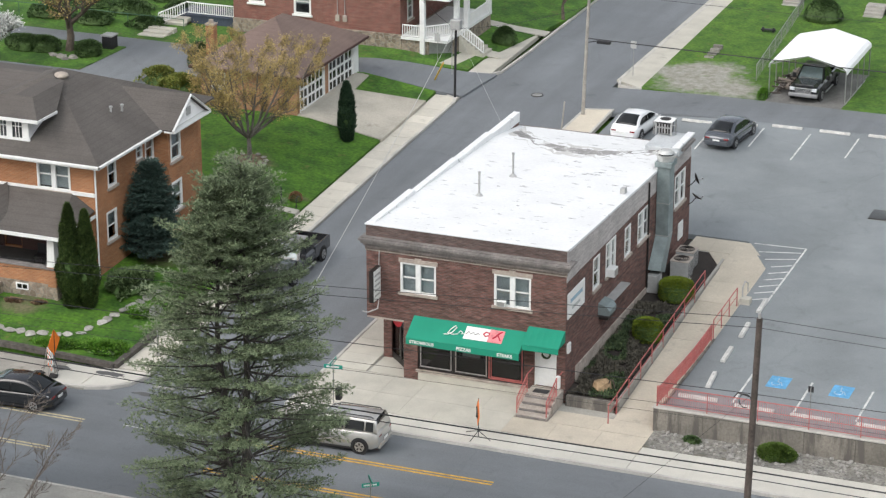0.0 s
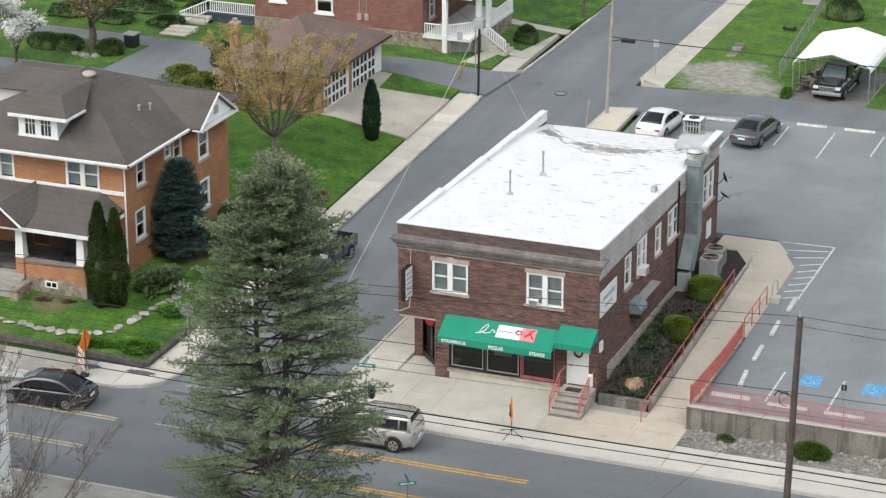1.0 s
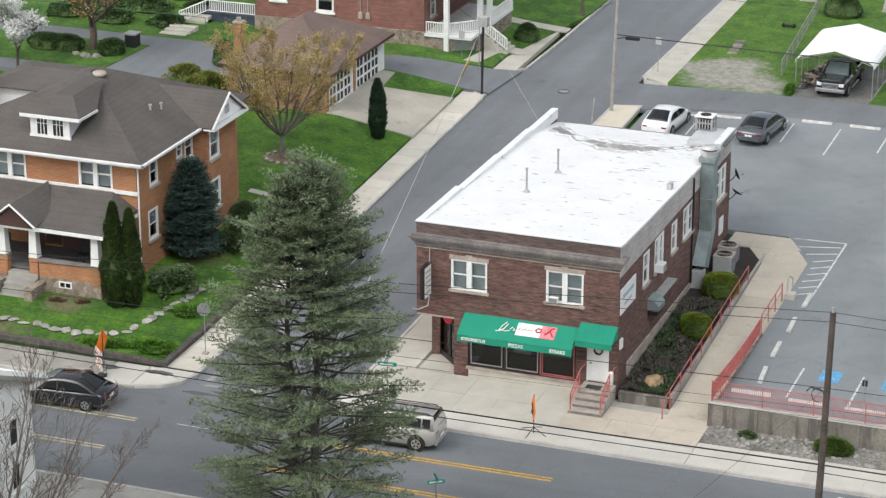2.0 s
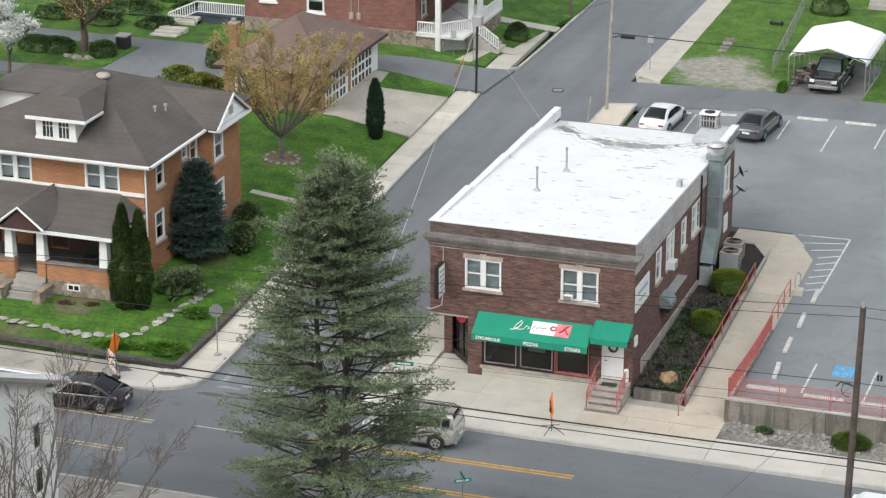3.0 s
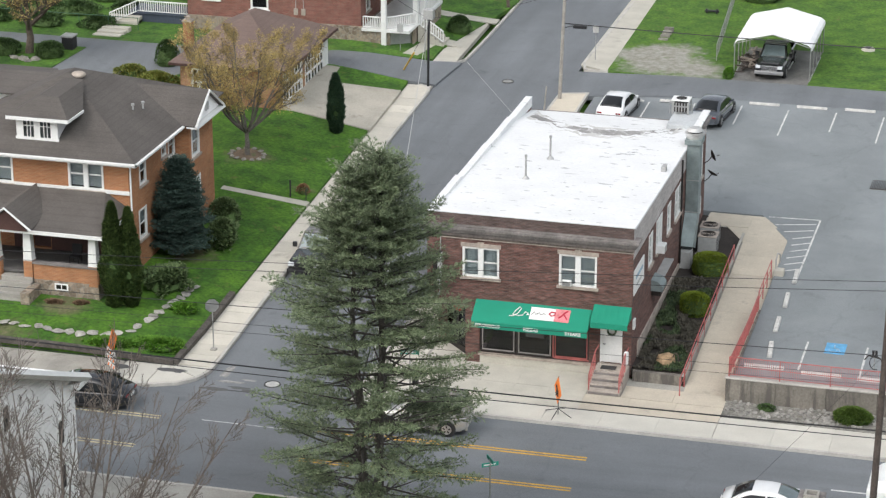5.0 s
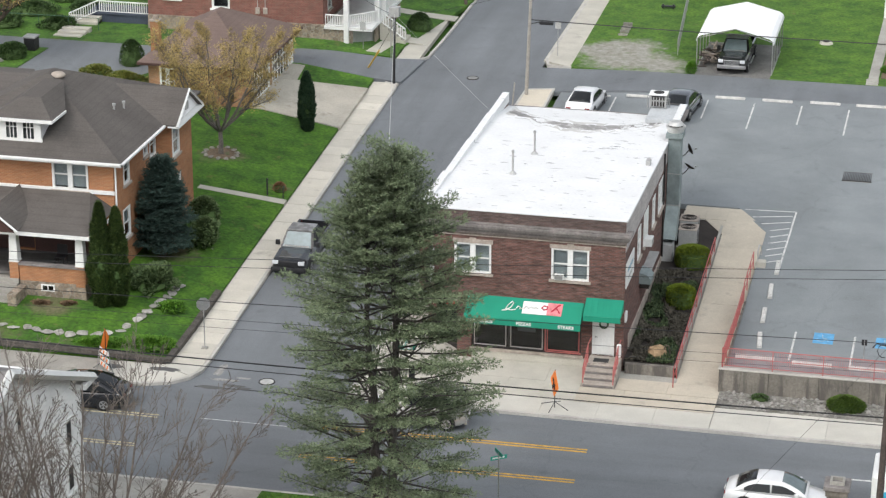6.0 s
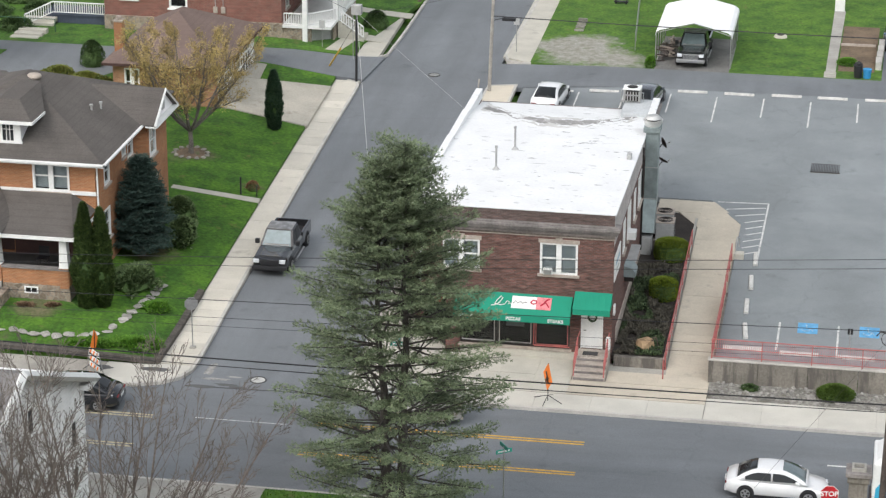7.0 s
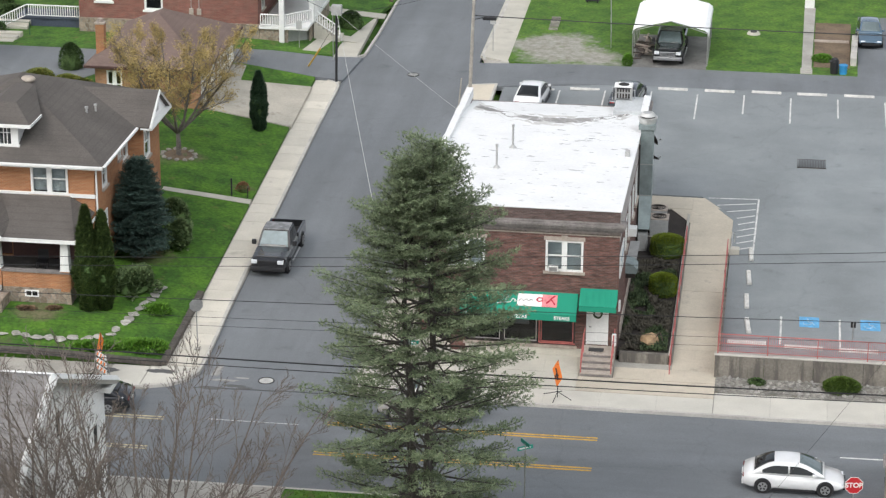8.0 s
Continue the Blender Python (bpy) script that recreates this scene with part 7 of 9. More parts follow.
# leafy ground cover in the bed
random.seed(50)
gc = tagged(new("ground_cover"), "low trailing ground cover and dead leaves over the mulch", "ground cover", kind="stuff")
lv, lv2 = Leaves(), Leaves()
for _ in range(9500):
    x, y = random.uniform(0.15, 2.45), random.uniform(0.1, 11.4)
    dens = noise.noise(Vector((x * 1.1, y * 0.7, 2.0)))
    z = 0.44 + 0.045 * y + random.uniform(0, 0.12)
    if dens > -0.3:
        (lv if noise.noise(Vector((x * 0.8, y * 0.5, 9.0))) > 0.02 + 0.02 * (y - 4) else lv2).tuft(Vector((x, y, z + 0.14 * max(0, dens))), (random.uniform(-1, 1), random.uniform(-1, 1), 1.2), 0.17, 0.07, 2, 0.7)
lv.put("leaves", IVY, gc)
lv2.put("dry_leaves", mat("dry_olive_leaves", (0.1, 0.09, 0.068), 0.9, 2, 9, 0.4, 0.3, 0.0), gc)
bl = thing("boulder", "large tan boulder at the front of the bed", "boulder")
part("rock", rock_mesh(0.62, 3.3, 0.9), TAN_ROCK, bl, smooth=False).matrix_basis = pose(1.6, 0.95, 0.62, 0, 15, 30)
st2 = thing("bed_wire_hoop", "dark arched twig beside the boulder", "garden ornament")
part("hoop", tubes(([(2.05 + 0.18 * math.cos(t), 0.9, 0.45 + 0.7 * math.sin(t)) for t in [math.pi * k / 8 for k in range(9)]], 0.03)), BARK, st2)

# ---- rocks ----
random.seed(61)
BORDER = mat("pale_border_stone", (0.38, 0.365, 0.33), 0.92, 1.5, 7, 0.3, 0.3, 0.4, each=0.3)
border = [(-34.0, -2.3), (-31.5, -2.6), (-29.5, -2.75), (-27.8, -2.8), (-26.5, -2.4), (-25.5, -1.8), (-25.1, -0.3), (-24.9, 1.0), (-24.7, 2.4), (-24.55, 3.6), (-24.3, 5.2)]
k = 0
for (ax, ay), (bx, by) in zip(border, border[1:]):
    n = max(2, int(math.dist((ax, ay), (bx, by)) / 0.52))
    for i in range(n):
        t = i / n
        x, y = ax + (bx - ax) * t + random.uniform(-0.08, 0.08), ay + (by - ay) * t + random.uniform(-0.1, 0.1)
        rk = thing("border_stone", "flat grey border stone half sunk in the lawn", "stone", "border stones")
        part("stone", rock_mesh(random.uniform(0.28, 0.48), k * 1.7, 0.17), BORDER, rk).matrix_basis = pose(x, y, lawn_z(x, y) + 0.03, random.uniform(-10, 10), random.uniform(-10, 10), random.uniform(0, 360))
        k += 1
rb_ = tagged(new("bank_stones"), "scattered pale broken stones on the gravel bank", "stones", kind="stuff")
bmv = bmesh.new()
protos = [rock_mesh(1.0, s, 0.6) for s in (1.1, 4.4, 7.7)]
tv, tf = [], []
proto_data = []
for pb in protos:
    pb.verts.index_update()
    proto_data.append(([v.co.copy() for v in pb.verts], [[v.index for v in f.verts] for f in pb.faces]))
    pb.free()
for _ in range(420):
    x, y = random.uniform(5.1, 24.0), random.uniform(-3.45, -1.65)
    co, fc_ = random.choice(proto_data)
    s = random.uniform(0.04, 0.15) * (1.3 if random.random() < 0.15 else 1)
    m = Matrix.Translation((x, y, 0.02 * (y + 3.5) + s * 0.2)) @ pose(0, 0, 0, random.uniform(-30, 30), random.uniform(-30, 30), random.uniform(0, 360))
    o = len(tv)
    tv += [tuple(m @ (c * s)) for c in co]
    tf += [[i + o for i in f] for f in fc_]
me = bpy.data.meshes.new("stones")
me.from_pydata(tv, [], tf)
me.materials.append(mat("pale_bank_stone", (0.33, 0.315, 0.29), 0.92, 1.2, 9, 0.35, 0.3, 0.3))
new("stones", me).parent = rb_
bmv.free()
for x, y, r in ((-47.9, 37.2, 0.4), (-48.6, 37.1, 0.45), (-49.4, 37.3, 0.35), (-48.2, 36.8, 0.3)):
    rk = thing("yard_rock", "pale rounded rock round the yard tree", "stone", "yard rocks")
    part("stone", rock_mesh(r, x, 0.7), ROCK, rk).matrix_basis = pose(x, y, 2.25)
for k in range(13):
    a = 6.283 * k / 13
    x, y = -28.0 + 1.0 * math.cos(a), 23.3 + 0.95 * math.sin(a)
    rk = thing("tree_ring_stone", "low grey stone in a ring round the lawn tree", "stone", "tree ring stones")
    part("stone", rock_mesh(0.2, k * 2.3, 0.5), ROCK, rk).matrix_basis = pose(x, y, lawn_z(x, y) + 0.04, 0, 0, math.degrees(a))
bm = bmesh.new()
bm.faces.new([bm.verts.new((-28.0 + 0.95 * math.cos(a), 23.3 + 0.9 * math.sin(a), lawn_z(-28 + 0.95 * math.cos(a), 23.3 + 0.9 * math.sin(a)) + 0.02)) for a in [6.283 * k / 20 for k in range(20)]])
tagged(part("tree_bed", bm, SOIL), "round bare soil bed under the lawn tree", "soil", kind="structure")


# ---- deciduous trees ----
def branching(label, at, height, spread, seed, leaf=None, leaf_n=0, leaf_size=0.12, stems=1, levels=5, name="tree", bark=BARK, twig_r=0.006, up=0.55, r0=0.16, fan=0.55, first=0.28, kids=(3, 4), keep=(0.62, 0.86), splay=0.35):
    """A trunk that forks again and again into limbs and twigs, with sparse leaves near the twig ends."""
    random.seed(seed)
    tr = thing(name, label, "tree")
    wood, limbs, ends = bmesh.new(), bmesh.new(), []

    def grow(p, d, length, r, lev):
        q = p + d * length
        mid = p.lerp(q, 0.5) + Vector((random.gauss(0, 0.04), random.gauss(0, 0.04), random.gauss(0, 0.02))) * length
        tube(wood if lev < 2 else limbs, [p, mid, q], r, max(r * 0.62, twig_r), 8 if lev == 0 else 5 if lev < 3 else 3)
        if lev >= levels:
            ends.append((p, q, d))
            return
        if lev >= levels - 2:
            ends.append((p, q, d))
        n = random.choice(kids)
        a0 = random.uniform(0, 6.28)
        for k in range(n):
            a = a0 + 6.283 * k / n + random.uniform(-0.4, 0.4)
            o = Vector((math.cos(a), math.sin(a), 0)) * spread * random.uniform(0.6, 1.25)
            nd = (d * random.uniform(0.6, 1.0) + o * fan + Vector((0, 0, up * random.uniform(0.2, 0.8)))).normalized()
            start = p.lerp(q, random.uniform(0.55, 1.0)) if k else q
            grow(start, nd, length * random.uniform(*keep), max(r * 0.58, twig_r), lev + 1)

    for s in range(stems):
        a = 6.283 * s / max(1, stems) + 0.4
        d = Vector((math.cos(a), math.sin(a), 0)) * (splay * random.uniform(0.6, 1.15) if stems > 1 else 0.03) + Vector((0, 0, 1))
        grow(Vector(at) + Vector((math.cos(a), math.sin(a), 0)) * (0.15 if stems > 1 else 0), d.normalized(), height * first, r0, 0)
    part("trunk", wood, bark, tr)
    part("limb_mass", limbs, bark, tr)["kind"] = "stuff"
    if leaf:
        lv = Leaves()
        for _ in range(leaf_n):
            p, q, d = random.choice(ends)
            x = p.lerp(q, random.random()) + Vector((random.gauss(0, 0.12), random.gauss(0, 0.12), random.gauss(0, 0.1)))
            lv.tuft(x, (random.uniform(-1, 1), random.uniform(-1, 1), random.uniform(-0.4, 1)), leaf_size, leaf_size * 0.6, 2, 0.8)
        lv.put("leaves", leaf, tr)["kind"] = "stuff"
    return tr


def vase_tree(label, at, height, spread, seed, stems, fork=0.0, name="bare_tree", bark=TWIG, r0=0.1, twig_r=0.006, subs=11, twigs=6, fine=3, bow=1.5, leaf=None, leaf_n=0, leaf_size=0.1, first=0.3, side=(0.16, 0.34), flare=(0.45, 0.9), scatter=0.07):
    """Stems that arch up and outward from one foot or a short trunk, with ascending side branches that divide into fine twigs."""
    random.seed(seed)
    tr = thing(name, label, "tree")
    wood, limbs, ends = bmesh.new(), bmesh.new(), []
    foot = Vector(at)
    start = foot + Vector((0, 0, fork))
    if fork:
        tube(wood, [foot - Vector((0, 0, 0.1)), foot + Vector((0.03, 0.02, fork * 0.5)), start], r0 * 1.7, r0 * 1.2, 9)

    def twig(p, d, length, r, depth):
        n = 4
        pts, q, e = [p], p.copy(), d.copy()
        for _ in range(n):
            e = (e + Vector((random.gauss(0, 0.1), random.gauss(0, 0.1), 0.07 + random.gauss(0, 0.05)))).normalized()
            q = q + e * length / n
            pts.append(q.copy())
        tube(limbs, pts, r, max(twig_r, r * 0.35), 4 if depth > 1 else 3)
        ends.append((pts[-2], pts[-1]))
        ends.append((pts[1], pts[-1]))
        if depth == 0:
            return
        count = twigs if depth == 2 else fine
        for k in range(count):
            u = 0.25 + 0.7 * (k + random.random()) / count
            i = min(n - 1, int(u * n))
            base = pts[i].lerp(pts[i + 1], u * n - i)
            t = (pts[i + 1] - pts[i]).normalized()
            o = t.cross(Vector((random.gauss(0, 1), random.gauss(0, 1), random.gauss(0, 1)))).normalized()
            twig(base, (t + o * random.uniform(0.45, 0.85)).normalized(), length * random.uniform(0.32, 0.55) * (1.15 - 0.5 * u), max(twig_r, r * 0.5), depth - 1)

    for k in range(stems):
        a = 6.283 * (k + random.uniform(-0.3, 0.3)) / stems
        way = Vector((math.cos(a), math.sin(a), 0))
        lean = spread * random.uniform(0.35, 1.0)
        tall = (height - fork) * random.uniform(0.8, 1.0) * (1 - 0.18 * lean / spread)
        P = [start + way * (lean * (i / 8) ** bow + 0.1) + Vector((random.gauss(0, 0.05), random.gauss(0, 0.05), 0)) * min(1, i) + Vector((0, 0, tall * (i / 8))) for i in range(9)]
        tube(wood, P, r0 * random.uniform(0.75, 1.0), twig_r * 1.6, 6)
        ends.append((P[-2], P[-1]))
        for b in range(subs):
            u = first + (0.97 - first) * (b + random.random()) / subs
            i = min(7, int(u * 8))
            base = P[i].lerp(P[i + 1], u * 8 - i)
            t = (P[i + 1] - P[i]).normalized()
            c = random.uniform(0, 6.283)
            o = (Vector((math.cos(c), math.sin(c), 0)) + way * 0.55).normalized()
            twig(base, (t * random.uniform(0.75, 1.1) + o * random.uniform(*flare)).normalized(), tall * random.uniform(*side) * (1.25 - 0.7 * u), max(twig_r, r0 * 0.36 * (1.15 - u)), 2)
    part("trunk", wood, bark, tr)
    part("limb_mass", limbs, bark, tr)["kind"] = "stuff"
    if leaf:
        lv = Leaves()
        for _ in range(leaf_n):
            p, q = random.choice(ends)
            x = p.lerp(q, random.random()) + Vector((random.gauss(0, scatter), random.gauss(0, scatter), random.gauss(0, scatter)))
            lv.tuft(x, (random.uniform(-1, 1), random.uniform(-1, 1), random.uniform(-0.4, 1)), leaf_size, leaf_size * 0.6, 2, 0.8)
        lv.put("leaves", leaf, tr)["kind"] = "stuff"
    return tr


vase_tree("spreading young tree with sparse golden spring leaves", (-28.0, 23.3, 1.65), 8.6, 4.7, 77, 9, fork=1.5, name="golden_tree", bark=GREY_BARK, r0=0.1, twig_r=0.008, subs=10, twigs=6, fine=3, bow=0.7, leaf=SPRING_LEAF, leaf_n=25000, leaf_size=0.09, first=0.1, side=(0.26, 0.46), flare=(0.8, 1.5), scatter=0.12)
branching("spreading tree with sparse golden leaves in the far yard", (-48.9, 38.6, 2.2), 8.5, 1.0, 72, SPRING_LEAF, 3600, 0.15, levels=5, name="golden_tree", r0=0.32, fan=0.75, first=0.25, up=0.35, keep=(0.7, 0.95))
branching("small tree thick with white blossom", (-51.6, 33.2, 2.0), 6.2, 1.0, 73, BLOSSOM, 9500, 0.15, levels=5, name="blossom_tree", r0=0.14, first=0.25)
vase_tree("bare many-stemmed tree with fine upright twigs", (-15.4, -34.0, -0.05), 14.2, 7.2, 74, 18, r0=0.12, subs=12, twigs=6, fine=4, twig_r=0.0095, bow=0.9)
vase_tree("bare thin tree beside the near house", (-19.6, -34.6, -0.05), 13.6, 5.0, 75, 12, r0=0.12, subs=12, twigs=6, fine=4, twig_r=0.0095, bow=1.1)
branching("thin street tree on the far verge", (-21.2, 61.0, 1.5), 6.0, 0.9, 76, SPRING_LEAF, 300, 0.12, levels=4, name="street_tree", r0=0.14, first=0.35)
for k, (x, y) in enumerate(((-22.85, 19.6), )):
    bb = thing("planted_post", "low dark metal post and hoop beside the path", "post")
    z = lawn_z(x, y)
    part("post", tubes((((-23.75, 18.7, z), (-23.75, 18.7, z + 1.15)), 0.05)), BLACK, bb)
    part("hoop", tubes((((-22.8, 18.7, z), (-22.8, 18.7, z + 0.6), (-22.85, 19.1, z + 0.6)), 0.03)), BLACK, bb)
mound("small russet shrub on the lawn", (-23.3, 19.7, 0.85), 0.4, 0.4, 0.55, leafy("russet_leaves", (0.2, 0.11, 0.06), (0.3, 0.17, 0.09)), 80, 500, 0.1, name="shrub")
# grass tufts that break up the lawns
random.seed(90)
tg = tagged(new("lawn_tufts"), "short uneven grass blades over the lawns", "grass", kind="stuff")
lv = Leaves()
for _ in range(1800):
    x, y = random.uniform(-13.4, 5), random.uniform(-19.1, -17.2)
    lv.tuft(Vector((x, y, 0.01)), (0, 0, 1), 0.12, 0.05, 2, 0.6)
lv.put("blades", leafy("grass_blades", (0.07, 0.17, 0.018), (0.13, 0.25, 0.03)), tg)


# ---- vehicles ----
def paint(name, col, metal=0.3):
    return mat(name, col, 0.18, 1.5, 20, 0.05, 0.03, 0.0, metal=metal, coat=1.0)


def loft(secs, ring):
    """A closed body through cross-sections; ring(section) gives points round it."""
    bm = bmesh.new()
    rings = [[bm.verts.new(p) for p in ring(s)] for s in secs]
    n = len(rings[0])
    for a, b in zip(rings, rings[1:]):
        for i in range(n):
            bm.faces.new((a[i], a[(i + 1) % n], b[(i + 1) % n], b[i]))
    bm.faces.new(rings[0][::-1])
    bm.faces.new(rings[-1])
    bmesh.ops.recalc_face_normals(bm, faces=bm.faces[:])
    return bm


def panel(q, s0, s1, t0, t1, off, thick=0.012):
    """A thin panel set on a four-cornered face: bottom left, bottom right, top right, top left."""
    a, b, c, d = [Vector(p) for p in q]
    n = (b - a).cross(d - a).normalized()
    at = lambda s, t: (a.lerp(b, s)).lerp(d.lerp(c, s), t) + n * off
    bm = bmesh.new()
    bm.faces.new([bm.verts.new(at(s, t)) for s, t in ((s0, t0), (s1, t0), (s1, t1), (s0, t1))])
    solid(bm, -thick)
    return bm


def wheel(parent, x, y, r, w=0.22):
    wh_ = new("wheel")
    wh_.parent, wh_.matrix_basis = parent, Matrix.Translation((x, y, r))
    s = 1 if y > 0 else -1
    bm = bmesh.new()
    bmesh.ops.create_cone(bm, cap_ends=True, segments=24, radius1=r, radius2=r, depth=w, matrix=pose(0, 0, 0, rx=90))
    bmesh.ops.bevel(bm, geom=[e for e in bm.edges if len(e.link_faces) == 2 and abs(e.calc_face_angle(0)) > 1], offset=0.03, segments=2, affect="EDGES")
    part("tyre", bm, TYRE, wh_)
    bm = bmesh.new()
    bmesh.ops.create_cone(bm, cap_ends=True, segments=24, radius1=r * 0.64, radius2=r * 0.64, depth=0.03, matrix=Matrix.Translation((0, s * w / 2, 0)) @ pose(0, 0, 0, rx=90))
    part("rim", bm, RIM, wh_)
    # Near-black bars on the closed rim, for the shade between its spokes.
    for k in range(5):
        a = 6.283 * k / 5
        part("spoke_gap", boxes_at((-0.035, -0.008, r * 0.22, 0.035, 0.008, r * 0.52), Matrix.Translation((0, s * (w / 2 + 0.012), 0)) @ pose(0, 0, 0, ry=math.degrees(a))), DARK, wh_)


def sedan(name, label, colour, L=4.75, W=1.82, H=1.45, hatch=False, suv=False, kind="car", wheels=0.33, rack=False):
    """A car along +x: hull, glasshouse, panes, wheels, lights, bumpers."""
    car = thing(name, label, kind)
    body = new("body")
    body.parent = car
    belt = 0.92 if not suv else 1.12
    h2 = L / 2
    hood = belt - (0.12 if not suv else 0.08)
    deck = belt + 0.05
    secs = [(-h2, 0.45, 0.72, 0.80), (-h2 + 0.06, 0.32, deck - 0.12, 0.9), (-h2 + 0.35, 0.24, deck, 0.97), (-h2 * 0.45, 0.2, belt + 0.02, 1.0), (0, 0.2, belt, 1.0), (h2 * 0.42, 0.2, belt - 0.02, 1.0), (h2 * 0.62, 0.22, hood, 0.98), (h2 - 0.32, 0.26, hood - 0.12, 0.93), (h2 - 0.06, 0.33, hood - 0.24, 0.84), (h2, 0.42, hood - 0.36, 0.74)]
    if suv:
        secs[0], secs[1] = (-h2, 0.5, 1.0, 0.88), (-h2 + 0.05, 0.4, deck, 0.96)
    hw = W / 2

    def ring(s):
        x, zb, zt, k = s
        w = hw * k
        zm = zb + (zt - zb) * 0.55
        pts = [(x, -w * 0.86, zb), (x, -w * 0.98, zb + 0.1), (x, -w, zm), (x, -w * 0.965, zt - 0.06), (x, -w * 0.86, zt), (x, 0, zt + 0.025)]
        return pts + [(a, -b, c) for a, b, c in pts[4::-1]]

    part("hull", loft(secs, ring), colour, body, smooth=True)
    # glasshouse
    if suv:
        xb0, xb1, xr0, xr1 = -h2 + 0.06, h2 * 0.42, -h2 + 0.25, h2 * 0.12
    elif hatch:
        xb0, xb1, xr0, xr1 = -h2 + 0.3, h2 * 0.5, -h2 * 0.55, h2 * 0.05
    else:
        xb0, xb1, xr0, xr1 = -h2 * 0.84, h2 * 0.6, -h2 * 0.36, h2 * 0.06
    wb, wr = hw * 0.94, hw * 0.74
    zb = belt - 0.01

    def roofline(x):
        if x < xr0:
            return zb + (H - zb) * (1 - (1 - max(0.0, (x - xb0) / (xr0 - xb0))) ** (1.55 if not suv else 2.4))
        if x > xr1:
            return zb + (H - zb) * (1 - (1 - max(0.0, (xb1 - x) / (xb1 - xr1))) ** 1.55)
        return H + 0.03 * math.sin(math.pi * (x - xr0) / (xr1 - xr0))

    half = lambda z: wb - (wb - wr) * (z - zb) / (H - zb)
    xs = [xb0 + (xr0 - xb0) * (k / 9) ** 1.2 for k in range(9)] + [xr0 + (xr1 - xr0) * k / 6 for k in range(7)] + [xr1 + (xb1 - xr1) * (1 - (1 - k / 9) ** 1.2) for k in range(1, 10)]

    def hoop(x):
        z = max(zb + 0.004, roofline(x))
        y = half(z)
        r = min(0.1, (z - zb) * 0.5)
        pts = [(x, -wb, zb - 0.03), (x, -half(z - r), z - r), (x, -y + r * 0.35, z - r * 0.3), (x, -y + r * 1.2, z), (x, 0, z + 0.025)]
        return pts + [(p, -q, c) for p, q, c in pts[3::-1]]

    part("cabin", loft(xs, hoop), colour, body, smooth=True)
    pillar = (xb0 * 0.45 + xb1 * 0.55) - 0.12
    cuts = [(xb0 + 0.22, pillar - 1.05), (pillar - 0.97, pillar - 0.04), (pillar + 0.04, xb1 - 0.3)] if suv else [(xb0 + 0.5, pillar - 0.04), (pillar + 0.04, xb1 - 0.4)]
    for sg in (-1, 1):
        for x0, x1 in cuts:
            xx = [x0 + (x1 - x0) * k / 10 for k in range(11)]
            up_ = [(x, min(roofline(x), H) - 0.13) for x in xx]
            up_ = [(x, z) for x, z in up_ if z > zb + 0.1]
            ring_ = [(up_[0][0], zb + 0.07), (up_[-1][0], zb + 0.07)] + up_[::-1]
            bm = bmesh.new()
            f_ = bm.faces.new([bm.verts.new((x, sg * (half(z) + 0.012), z)) for x, z in ring_])
            if f_.normal.y * sg < 0:
                f_.normal_flip()
            solid(bm, -0.02)
            part("side_window", bm, BLACKGLASS, body)
    for nm, x0, x1 in (("windscreen", xr1 + 0.1, xb1 - 0.1), ("rear_window", xr0 - (0.08 if not suv else 0.04), xb0 + (0.14 if not suv else 0.06))):
        bm = bmesh.new()
        rows_ = []
        for k in range(9):
            x = x0 + (x1 - x0) * k / 8
            z = roofline(x)
            y = half(z) - 0.12
            rows_.append([bm.verts.new((x, y * c, z + 0.022 + 0.012 * (1 - c * c))) for c in (-1, -0.5, 0, 0.5, 1)])
        for a, b in zip(rows_, rows_[1:]):
            for k in range(4):
                bm.faces.new((a[k], a[k + 1], b[k + 1], b[k]))
        bmesh.ops.recalc_face_normals(bm, faces=bm.faces[:])
        if sum(f.normal.z for f in bm.faces) < 0:
            bmesh.ops.reverse_faces(bm, faces=bm.faces[:])
        solid(bm, 0.015)
        part(nm, bm, WINDGLASS if nm == "windscreen" else BLACKGLASS, body, smooth=True)
    for s in (-1, 1):
        part("headlight", soft_box(h2 - 0.3, s * hw * 0.62 - 0.16, hood - 0.36, h2 - 0.06, s * hw * 0.62 + 0.16, hood - 0.2, 0.04), LAMP_CLEAR, body)
        part("tail_light", soft_box(-h2 - 0.005, s * hw * 0.66 - 0.18, deck - 0.27, -h2 + 0.12, s * hw * 0.66 + 0.14, deck - 0.17, 0.03), LAMP_RED, body)
        part("mirror", soft_box(xb1 - 0.55, s * (hw + 0.02) - 0.09, belt, xb1 - 0.35, s * (hw + 0.02) + 0.09, belt + 0.14, 0.04), colour, body)
    part("front_bumper", soft_box(h2 - 0.12, -hw * 0.72, 0.28, h2 + 0.03, hw * 0.72, 0.46, 0.04), BLACK, body)
    part("rear_bumper", soft_box(-h2 - 0.04, -hw * 0.8, 0.32, -h2 + 0.1, hw * 0.8, 0.56, 0.04), colour, body)
    part("plate_bar", boxes((-h2 - 0.05, -0.22, 0.6, -h2 - 0.03, 0.22, 0.72)), WHITE, body)
    for s in (-1, 1):
        part("sill_trim", boxes((-h2 * 0.42, s * hw - 0.04, 0.2, h2 * 0.42, s * hw + 0.004, 0.3)), BLACK, body)
    if rack:
        for s in (-1, 1):
            part("roof_rail", tubes((((xr0 + 0.1, s * (wr - 0.12), H), (xr0 + 0.2, s * (wr - 0.12), H + 0.07), (xr1 - 0.2, s * (wr - 0.12), H + 0.07), (xr1 - 0.1, s * (wr - 0.12), H)), 0.025)), BLACK, body)
